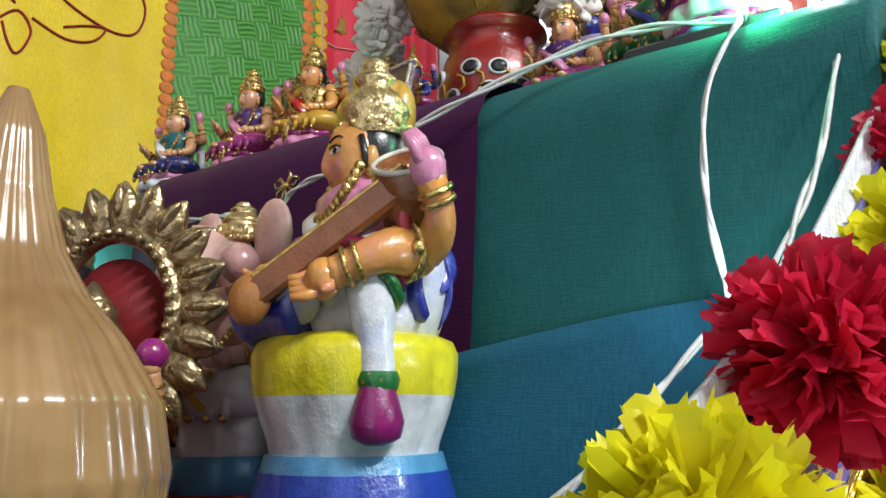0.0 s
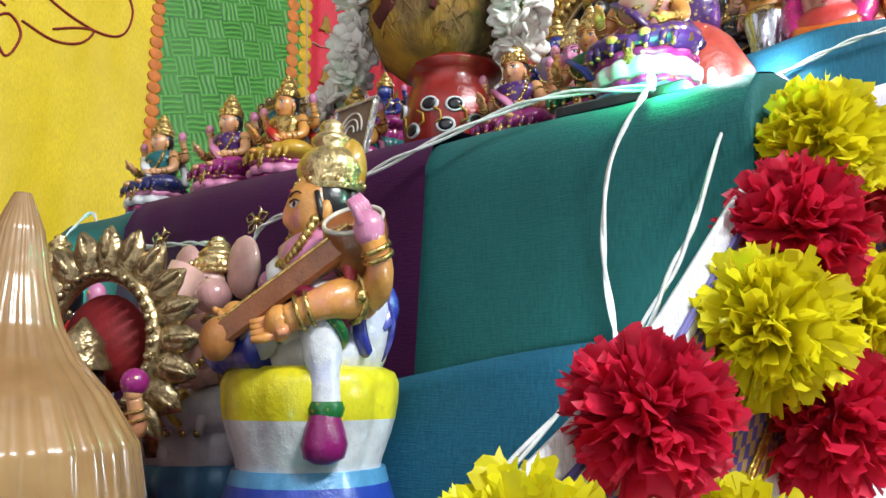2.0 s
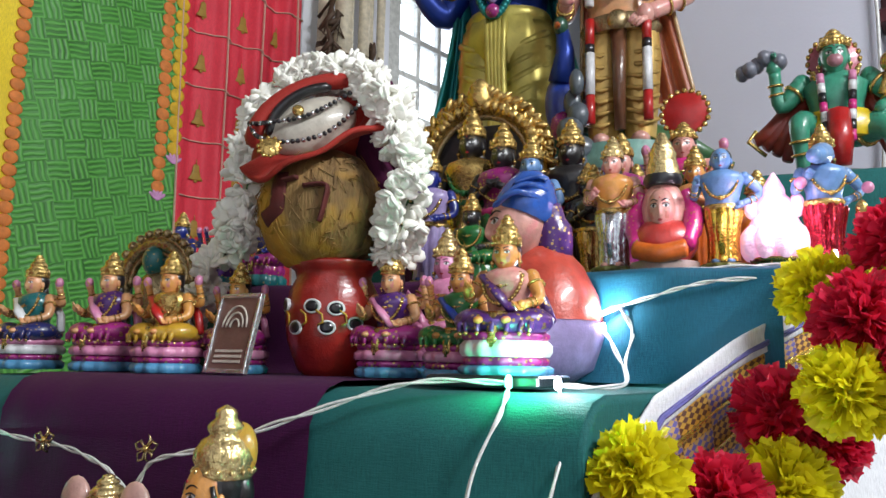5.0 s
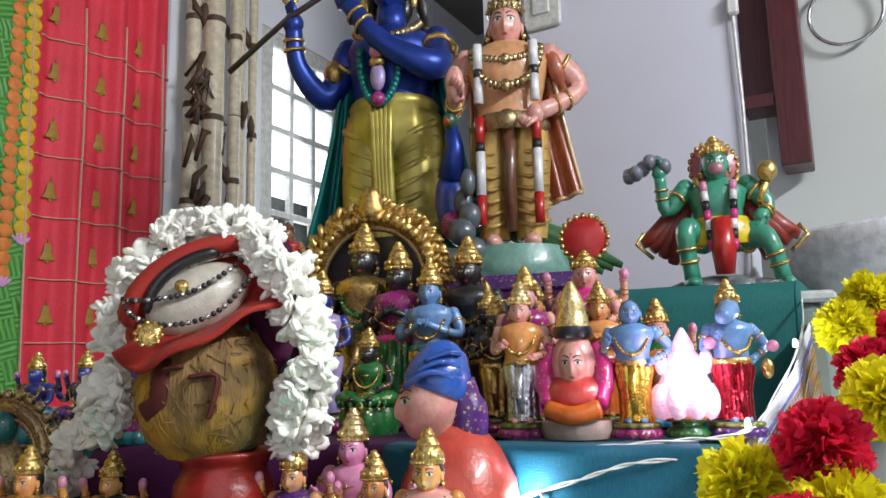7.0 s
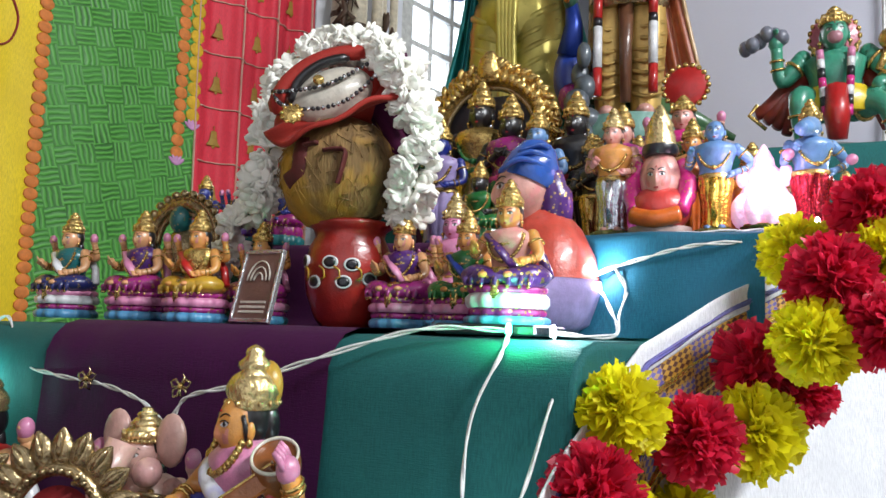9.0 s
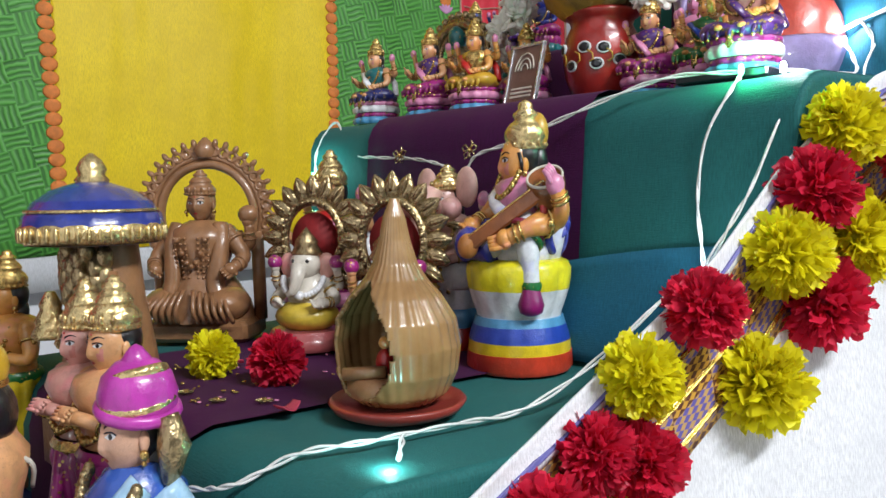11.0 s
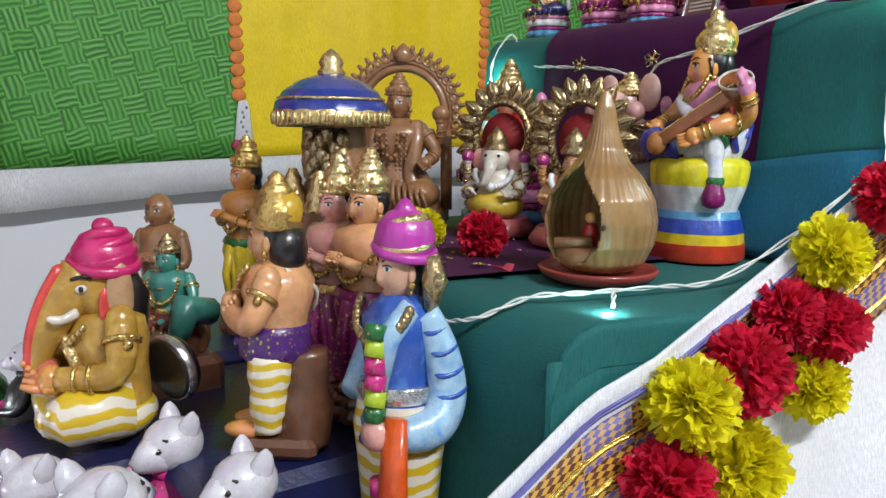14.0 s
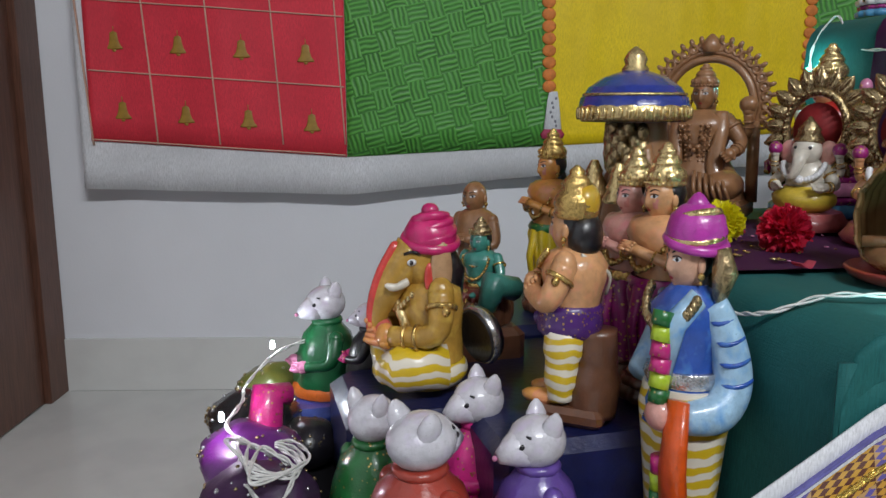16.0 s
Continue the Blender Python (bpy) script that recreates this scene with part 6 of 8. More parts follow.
def cape_fn(u, v):
    a = (u - 0.5) * 2
    w = 0.086 + 0.030 * v ** 1.3
    return (0.046 - 0.045 * abs(a) ** 2 + 0.006 * math.sin(u * 46 + 2 * v) * (0.4 + v), w * a - 0.030 * v, 0.415 - (0.285 + 0.02 * a) * v)


c.sheet(cape_fn, 80, 20, CLOAK)
c.sheet(lambda u, v: Vector(cape_fn(1 - u, v)) + Vector((0.007, 0, 0)), 80, 20, CLOAK)
c.tube([cape_fn(i / 40, 1.0) for i in range(41)], 0.0045, CLOAK_EDGE, seg=6)
for e in (0.0, 1.0):
    c.tube([cape_fn(e, i / 20) for i in range(21)], 0.0045, CLOAK_EDGE, seg=6)
c.tube(soft_line([(0.02, -0.070, 0.418), (-0.010, -0.098, 0.380), (0.010, -0.118, 0.330)]), [0.012] * 4 + [0.018] * 4 + [0.010] * 3, CLOAK, seg=12)
for seg_, mat in (((0.405, 0.36), WHITE), ((0.36, 0.345), BLACK), ((0.345, 0.30), WHITE), ((0.275, 0.23), RED), ((0.23, 0.215), BLACK), ((0.215, 0.14), WHITE), ((0.14, 0.09), RED)):
    for y in (-0.058, 0.058):
        c.tube([(-0.060, y, seg_[0]), (-0.062, y, seg_[1])], 0.010, mat, seg=10)
necklace(c, (0, 0, 0.405), 0.062, 0.03, DULL_GOLD, 0.07)
necklace(c, (0, 0, 0.40), 0.070, 0.075, DULL_GOLD, 0.07)
c.tube([(0, 0, 0.41), (-0.005, 0, 0.435)], 0.022, SKIN_PINK, seg=12)
head(c, (-0.01, 0, 0.452), 0.039, SKIN_PINK, DULL_GOLD, tall=1.6)
for s in (-1, 1):
    c.tube([(0.012, s * 0.032, 0.455), (0.014, s * 0.045, 0.425), (0.010, s * 0.062, 0.40)], [0.012, 0.010, 0.004], HAIR, seg=8)
# peacock at his side
c.ball((0.0, 0.125, 0.145), (0.045, 0.040, 0.060), BLUE, seg=16, rows=12)
c.tube([(-0.02, 0.125, 0.18), (-0.03, 0.115, 0.235), (-0.035, 0.12, 0.27)], [0.030, 0.020, 0.014], BLUE_SILK, seg=12)
c.ball((-0.04, 0.122, 0.278), (0.022, 0.016, 0.018), paint(0.03, 0.10, 0.06), seg=12, rows=8)
c.lathe([(0.007, 0), (0.0, 0.024)], ORANGE, m=pose(-0.058, 0.126, 0.274, 0, -110, 20), seg=8)
for k in range(4):
    c.tube([(0.02, 0.10 - 0.02 * k, 0.12), (0.04, -0.06 - 0.02 * k, 0.07), (0.05, -0.16 - 0.02 * k, 0.010 + 0.005 * k)], [0.018, 0.018, 0.006], paint(0.06, 0.16, 0.06), seg=10)
c.ball((-0.02, 0.12, 0.10), (0.03, 0.03, 0.03), MAGENTA, seg=12, rows=8)
put(c, "warrior_statue", 0.93, -0.042, TOP4 + 0.032, "painted warrior statue with peacock and golden dhoti", "statue", slim=0.82, rz=6)
c = Clay()
c.box((0.94, -0.03, TOP4 + 0.017), (0.24, 0.30, 0.028), PURPLE, bev=0.2)
c.thing("statue_plinth", "low plinth wrapped in purple cloth", "plinth")

# green monkey-faced hero carrying a hill
c = Clay()
for k in range(9):
    a = 2 * math.pi * k / 9
    c.ball((0.045 * math.cos(a), 0.075 * math.sin(a), 0.014), (0.024, 0.028, 0.016), paint(0.20, 0.22, 0.23), seg=10, rows=7)
c.ball((0, 0, 0.02), (0.05, 0.07, 0.02), paint(0.20, 0.22, 0.23), seg=14, rows=8)
limb(c, [(0.01, 0.03, 0.10), (-0.055, 0.062, 0.105), (-0.045, 0.055, 0.030)], 0.026, 0.017, GREEN_SKIN)
limb(c, [(0.01, -0.03, 0.10), (-0.040, -0.075, 0.090), (-0.035, -0.098, 0.025)], 0.026, 0.016, GREEN_SKIN)
for y, z in ((0.055, 0.022), (-0.10, 0.016)):
    c.ball((-0.06, y, z), (0.028, 0.015, 0.010), GREEN_SKIN, seg=10, rows=7)
c.lathe([(0.050, 0), (0.056, 0.02), (0.040, 0.045)], YELLOW, at=(0, 0, 0.085), seg=22, squash=1.3)
c.tube([(-0.05, 0, 0.12), (-0.06, 0.0, 0.075), (-0.055, 0, 0.035)], [0.020, 0.022, 0.016], RED, seg=8)
c.lathe([(0.034, 0), (0.036, 0.03), (0.045, 0.06), (0.020, 0.082)], GREEN_SKIN, at=(0, 0, 0.115), seg=20, squash=1.25)
for s in (-1, 1):
    for k, mat in enumerate((PINK, WHITE, BLACK, HOTPINK, WHITE, BLACK, HOTPINK)):
        z = 0.185 - k * 0.016
        c.tube([(-0.042 - 0.002 * k, s * (0.026 - 0.001 * k), z), (-0.044 - 0.002 * k, s * (0.025 - 0.001 * k), z - 0.016)], 0.0068, mat, seg=8)
CLOAK2 = paint(0.30, 0.035, 0.02, 0.4)
for s in (-1, 1):
    for k in range(4):
        c.tube([(0.02, s * 0.045, 0.18), (0.03, s * (0.07 + 0.012 * k), 0.12), (0.02, s * (0.085 + 0.018 * k), 0.065 + 0.012 * k)], [0.014, 0.018, 0.010], CLOAK2, seg=8)
    c.tube([(0.0, s * 0.12, 0.072), (0.0, s * 0.15, 0.098), (0.0, s * 0.135, 0.115)], 0.004, GOLD, seg=6)
limb(c, [(0, 0.055, 0.185), (-0.01, 0.092, 0.150), (-0.02, 0.100, 0.205)], 0.018, 0.013, GREEN_SKIN)
limb(c, [(0, -0.055, 0.185), (-0.01, -0.085, 0.150), (-0.02, -0.075, 0.130)], 0.018, 0.014, GREEN_SKIN)
for k in range(6):
    c.ball((-0.02 + 0.01 * (k % 2), 0.090 + 0.013 * k, 0.222 + 0.010 * math.sin(k)), (0.018, 0.014, 0.014), paint(0.20, 0.21, 0.26), seg=9, rows=7)
c.tube([(-0.02, -0.070, 0.15), (-0.02, -0.085, 0.185)], 0.007, GOLD, seg=8)
c.ball((-0.02, -0.088, 0.200), 0.018, GOLD, seg=12, rows=8)
c.lathe([(0.002, 0), (0.040, 0.002), (0.044, 0.006), (0.040, 0.010), (0.002, 0.010)], paint(0.60, 0.16, 0.22), m=pose(0.012, 0, 0.222, 0, 90, 0), seg=26)
for i in range(22):
    a = 2 * math.pi * i / 22
    c.ball((0.016, 0.043 * math.cos(a), 0.222 + 0.043 * math.sin(a)), 0.005, GOLD, seg=6, rows=5)
head(c, (-0.015, 0, 0.218), 0.026, GREEN_SKIN, GOLD, tall=1.3)
c.ball((-0.037, 0, 0.208), (0.010, 0.014, 0.011), paint(0.45, 0.20, 0.24), seg=10, rows=7)
necklace(c, (0, 0, 0.195), 0.034, 0.022, GOLD, 0.09)
put(c, "monkey_hero_statue", 0.955, -0.375, TOP4 - 0.012, "green monkey-faced hero statue lifting a hill", "statue", slim=0.88)

GLASSY, gt, gs = nodes_of("green_plastic")
gs.inputs["Base Color"].default_value = (0.30, 0.38, 0.34, 1)
gs.inputs["Roughness"].default_value = 0.15
gs.inputs["Transmission Weight"].default_value = 0.35
bump(gt, gs, noise_out(gt, 60, 2), 0.2, 0.003)
tub = empty("storage_box", "glossy grey-green plastic storage box", "storage box")
c = Clay()
c.box((0.90, -0.385, TOP3 + 0.085), (0.16, 0.235, 0.155), GLASSY, bev=0.08)
c.thing("body", parent=tub)
c = Clay()
c.box((0.90, -0.385, TOP3 + 0.170), (0.175, 0.250, 0.016), paint(0.55, 0.60, 0.58, 0.25), bev=0.3)
c.thing("lid", parent=tub, label="pale plastic lid")

# brown little statue and dark back cloth by the flute player
put(standing(0.16, skin=CLAY_BROWN, lower=OLIVE, chest=RED, crown=BROWN, arms="join", tall=1.3), "small_brown_statue", 0.90, 0.365, TOP4 + 0.002, "small brown statue with a dome cap", "statue")
c = Clay()
for k in range(7):
    c.ball((0.86 + 0.01 * (k % 3), 0.02 + 0.012 * (k % 2), TOP4 + 0.025 + 0.028 * k), (0.030 - 0.003 * k, 0.034 - 0.0035 * k, 0.024), paint(0.10, 0.12, 0.14), seg=12, rows=8)
c.thing("dark_pine_ornament", "dark grey scaly cone ornament", "ornament")
dolls = ((0.74, -0.03, RED), (0.76, 0.20, MAGENTA), (0.74, -0.10, PURPLE))
for x, y, mat in dolls:
    put(standing(0.19, skin=SKIN_TAN, lower=mat, chest=mat, arms="front"), "back_row_doll", x, y, TOP3 + 0.006, "standing doll in the shaded back row", group="back row dolls")

# -- first step: seated musician with a lute --
c = Clay()
c.lathe([(0.060, 0), (0.063, 0.004), (0.062, 0.019)], paint(0.62, 0.05, 0.02), seg=32)
c.lathe([(0.061, 0.019), (0.060, 0.030)], YELLOW, seg=32)
c.lathe([(0.060, 0.030), (0.058, 0.037), (0.055, 0.045)], BLUE, seg=32)
c.lathe([(0.0555, 0.043), (0.052, 0.053)], SKYBLUE, seg=32)
c.lathe([(0.048, 0.050), (0.050, 0.058), (0.055, 0.070), (0.0585, 0.080)], WHITE, seg=96, wave=0.020, lobes=9)
c.lathe([(0.0585, 0.080), (0.0605, 0.090), (0.061, 0.100), (0.058, 0.106), (0.050, 0.109), (0.030, 0.110)], paint(0.80, 0.70, 0.02), seg=96, wave=0.020, lobes=9)
SARI = paint(0.78, 0.78, 0.82, 0.25, blush=(0.50, 0.50, 0.80))
DEEP_BLUE = paint(0.03, 0.04, 0.36, 0.25, blush=(0.20, 0.22, 0.62))
# crossed legs under the sari, the blue fold over the far knee, the broad back
c.ball((0.002, 0.0, 0.118), (0.048, 0.050, 0.024), SARI, seg=28, rows=16)
c.ball((0.026, 0.0, 0.138), (0.030, 0.044, 0.046), SARI, seg=26, rows=16)
c.tube(soft_line([(0.0, 0.030, 0.128), (-0.040, 0.046, 0.126), (-0.056, 0.010, 0.122), (-0.040, -0.030, 0.120)]), [0.021] * 6 + [0.018] * 5 + [0.014] * 5, DEEP_BLUE, seg=16)
for k in range(7):
    c.tube(soft_line([(-0.030 - 0.003 * k, 0.052 - 0.006 * k, 0.112 + 0.002 * k), (-0.054 - 0.002 * k, 0.034 - 0.010 * k, 0.128), (-0.050 + 0.002 * k, 0.006 - 0.008 * k, 0.137)], 4), 0.0020, SARI if k % 2 else DEEP_BLUE, seg=6)
c.tube(soft_line([(0.006, -0.022, 0.130), (-0.012, -0.050, 0.138), (-0.008, -0.054, 0.112), (-0.006, -0.055, 0.084)]), [0.020] * 3 + [0.0185] * 3 + [0.0125] * 5 + [0.0105] * 5, SARI, seg=16)
c.tube(soft_line([(-0.010, -0.030, 0.132), (-0.036, -0.026, 0.130), (-0.046, -0.036, 0.122)]), [0.016] * 5 + [0.012] * 6, SARI, seg=14)
for dz, m_, k in ((0.0, paint(0.22, 0.01, 0.04), 0.0195), (-0.006, GREEN, 0.0185)):
    c.hoop((-0.011, -0.049, 0.136 + dz), (-0.5, -0.3, -0.8), k, 0.0038, m_, 18)
c.lathe([(0.0110, -0.004), (0.0125, 0.0), (0.0112, 0.004)], GREEN, at=(-0.006, -0.055, 0.086), seg=16)
c.lathe([(0.0095, 0.002), (0.0125, -0.006), (0.0150, -0.014), (0.0130, -0.021), (0.006, -0.024)], paint(0.26, 0.01, 0.13), at=(-0.007, -0.057, 0.082), seg=18, squash=0.9)
# blue strokes on the white cloth at the back
for y0, y1, z0, z1 in ((-0.036, -0.030, 0.150, 0.112), (-0.024, -0.040, 0.160, 0.130), (-0.006, -0.016, 0.168, 0.120), (0.012, 0.004, 0.165, 0.118), (0.030, 0.026, 0.150, 0.112)):
    pts = []
    for i in range(7):
        y, z = y0 + (y1 - y0) * i / 6, z0 + (z1 - z0) * i / 6
        w = max(0.05, 1 - (y / 0.0445) ** 2 - ((z - 0.138) / 0.0465) ** 2)
        pts.append((0.026 + 0.0305 * math.sqrt(w), y, z))
    c.tube(pts, [0.001, 0.004, 0.006, 0.0065, 0.006, 0.004, 0.001], DEEP_BLUE, seg=6, squash=0.35)
c.tube(soft_line([(0.022, -0.046, 0.150), (0.016, -0.052, 0.132), (0.024, -0.046, 0.114)]), [0.002] + [0.0055] * 9 + [0.002], DEEP_BLUE, seg=7, squash=0.5)
c.lathe([(0.034, 0), (0.030, 0.024), (0.034, 0.046), (0.034, 0.056), (0.014, 0.072)], PINK, at=(0.008, 0.0, 0.124), seg=24, squash=1.1)
c.tube(soft_line([(0.010, 0.030, 0.186), (-0.026, 0.010, 0.170), (-0.020, -0.026, 0.146)]), [0.008] * 11, SARI, seg=10, squash=0.5)
necklace(c, (0.006, 0, 0.192), 0.028, 0.024, GOLD, 0.08)
# the lute: pear-shaped gourd at the near shoulder, square neck across the lap
LUTE = paint(0.27, 0.085, 0.025, 0.18)
k0 = len(c.v)
c.lathe([(0.004, -0.026), (0.014, -0.022), (0.0215, -0.010), (0.0235, 0.002), (0.0225, 0.010), (0.0205, 0.0125), (0.019, 0.010), (0.004, 0.009)], LUTE, seg=30)
c.hoop((0, 0, 0.0122), (0, 0, 1), 0.0212, 0.0016, CREAM, 28)
c.move(k0, pose(0.010, -0.062, 0.178, 24, -22, 0) @ Matrix.Scale(0.92, 4))
ends = Vector((0.006, -0.074, 0.178)), Vector((-0.074, -0.020, 0.120))
along = (ends[1] - ends[0])
k0 = len(c.v)
c.box((0, 0, 0), (along.length, 0.012, 0.015), LUTE, bev=0.18)
c.box((0, -0.0035, 0.0072), (along.length * 0.98, 0.0022, 0.0022), CREAM, bev=0.2)
c.box((0, 0.0035, 0.0072), (along.length * 0.98, 0.0022, 0.0022), GOLD, bev=0.2)
c.ball((along.length * 0.44, 0.0, 0.0), (0.013, 0.008, 0.012), paint(0.50, 0.20, 0.05), seg=14, rows=9)
c.move(k0, Matrix.Translation((ends[0] + ends[1]) / 2) @ along.to_track_quat("X", "Z").to_matrix().to_4x4())
PINK_HAND = paint(0.75, 0.28, 0.46)
limb(c, [(0.014, -0.036, 0.180), (0.020, -0.060, 0.150), (0.020, -0.080, 0.158), (0.012, -0.085, 0.176)], 0.014, 0.0100, SKIN_TAN, GOLD, PINK_HAND)
limb(c, [(0.016, -0.058, 0.146), (-0.010, -0.068, 0.142), (-0.034, -0.058, 0.132)], 0.0135, 0.0095, SKIN_TAN, GOLD, SKIN_TAN)
limb(c, [(0.004, 0.036, 0.180), (-0.020, 0.054, 0.150), (-0.046, 0.034, 0.140)], 0.013, 0.010, SKIN_TAN)
c.ball((0.004, -0.069, 0.160), (0.005, 0.004, 0.009), LIPS, seg=10, rows=7)
c.tube([(0.008, 0, 0.178), (0.002, 0, 0.200)], 0.0115, SKIN_TAN, seg=12)
k0 = len(c.v)
head(c, (-0.006, 0, 0.206), 0.0225, SKIN_TAN, None)
c.lathe([(0.0225, 0), (0.0250, 0.003), (0.0230, 0.008), (0.0252, 0.012), (0.0245, 0.018), (0.019, 0.025), (0.0125, 0.029), (0.0150, 0.032), (0.0150, 0.035), (0.0085, 0.040), (0.0090, 0.043), (0.0075, 0.046), (0.001, 0.049)], LIGHT_GOLD, at=(0.004, 0.001, 0.219), seg=30)
c.ball((0.018, 0.001, 0.236), (0.0125, 0.020, 0.020), paint(0.62, 0.36, 0.05), seg=16, rows=10)
for i in range(15):
    a = 2 * math.pi * i / 15
    c.ball((0.004 + 0.0248 * math.cos(a), 0.001 + 0.0248 * math.sin(a), 0.224), 0.0019, LIGHT_GOLD, seg=6, rows=5)
c.ball((0.016, 0, 0.206), (0.013, 0.020, 0.022), HAIR, seg=14, rows=9)
for s_ in (-1, 1):
    c.tube([(-0.012, s_ * 0.0185, 0.216), (-0.009, s_ * 0.0200, 0.204), (-0.008, s_ * 0.0190, 0.194)], [0.002, 0.0026, 0.001], HAIR, seg=6)
c.move(k0, Matrix.Translation((0.006, -0.002, -0.004)))
put(c, "musician_doll", 0.038, 0.054, TOP1 + 0.003, "seated musician doll with a lute on yellow lotus base", rz=-30, slim=0.84, s=0.975)

# -- clay hut on a saucer --
def ridged_clay():
    m, t, s = nodes_of("glazed_clay")
    band_ = noise_out(t, 26, 4)
    t.links.new(mix_colour(t, ramp(t, band_, 0.3, 0.7), (0.22, 0.115, 0.042), (0.37, 0.215, 0.090)), s.inputs["Base Color"])
    s.inputs["Roughness"].default_value, s.inputs["Coat Weight"].default_value = 0.25, 0.6
    bump(t, s, band_, 0.3, 0.003)
    return m


GLAZE = ridged_clay()
hut = empty("clay_hut", "glazed brown gourd-shaped clay hut lamp on a saucer", "clay hut", m=pose(-0.148, 0.024, TOP1 + 0.003, 0, 0, 0))
c = Clay()
c.lathe([(0.040, 0), (0.050, 0.004), (0.054, 0.010), (0.052, 0.012), (0.046, 0.008), (0.010, 0.007)], paint(0.30, 0.035, 0.025, 0.4), seg=40)
c.thing("saucer", parent=hut, label="red clay saucer")
prof = [(0.030, 0.010), (0.040, 0.018), (0.047, 0.034), (0.0495, 0.054), (0.046, 0.074), (0.035, 0.092), (0.0245, 0.104), (0.0175, 0.116), (0.0120, 0.134), (0.0085, 0.152), (0.003, 0.166)]
fs = []
NS = 150
MOUTH = math.radians(177)
rows_z = [p[1] for p in prof]


def in_mouth(a, z):
    half = float(np.interp(z, [0.014, 0.020, 0.035, 0.052, 0.070, 0.086, 0.100, 0.106], [0.0, 0.46, 0.76, 0.84, 0.76, 0.54, 0.20, 0.0])) if 0.014 < z < 0.106 else 0
    d = (a - MOUTH + math.pi) % (2 * math.pi) - math.pi
    return abs(d) < half


zs = np.linspace(0.010, 0.166, 124)
vs = []
for z in zs:
    r = float(np.interp(z, rows_z, [p[0] for p in prof]))
    for i in range(NS):
        a = 2 * math.pi * i / NS
        k = r * (1 + 0.020 * (2 * abs(math.sin(a * 15 + z * 9)) ** 0.7 - 1))
        vs.append((k * math.cos(a), k * math.sin(a), z))
for j in range(len(zs) - 1):
    for i in range(NS):
        if not in_mouth(2 * math.pi * (i + 0.5) / NS, (zs[j] + zs[j + 1]) / 2):
            fs.append((j * NS + i, j * NS + (i + 1) % NS, (j + 1) * NS + (i + 1) % NS, (j + 1) * NS + i))
c = Clay()
c.add(vs, fs, GLAZE)
ob = c.thing("shell", parent=hut, label="ribbed glazed shell with an open mouth")
solid(ob, 0.003, -1.0)
c = Clay()
c.lathe([(0.038, 0), (0.040, 0.006), (0.036, 0.014), (0.02, 0.016)], CLAY_BROWN, at=(0, 0, 0.016), seg=24)
c.tube([(-0.040, 0.016, 0.034), (-0.02, -0.01, 0.036)], 0.005, CLAY_BROWN, seg=8)
c.thing("inner_ledge", parent=hut, label="ledge with tiny bench inside")
c = Clay()
c.ball((-0.012, 0.0, 0.040), (0.007, 0.008, 0.012), RED)
c.ball((-0.012, 0.0, 0.056), 0.005, SKIN_TAN)
c.thing("tiny_figure", parent=hut, label="tiny red figure inside")

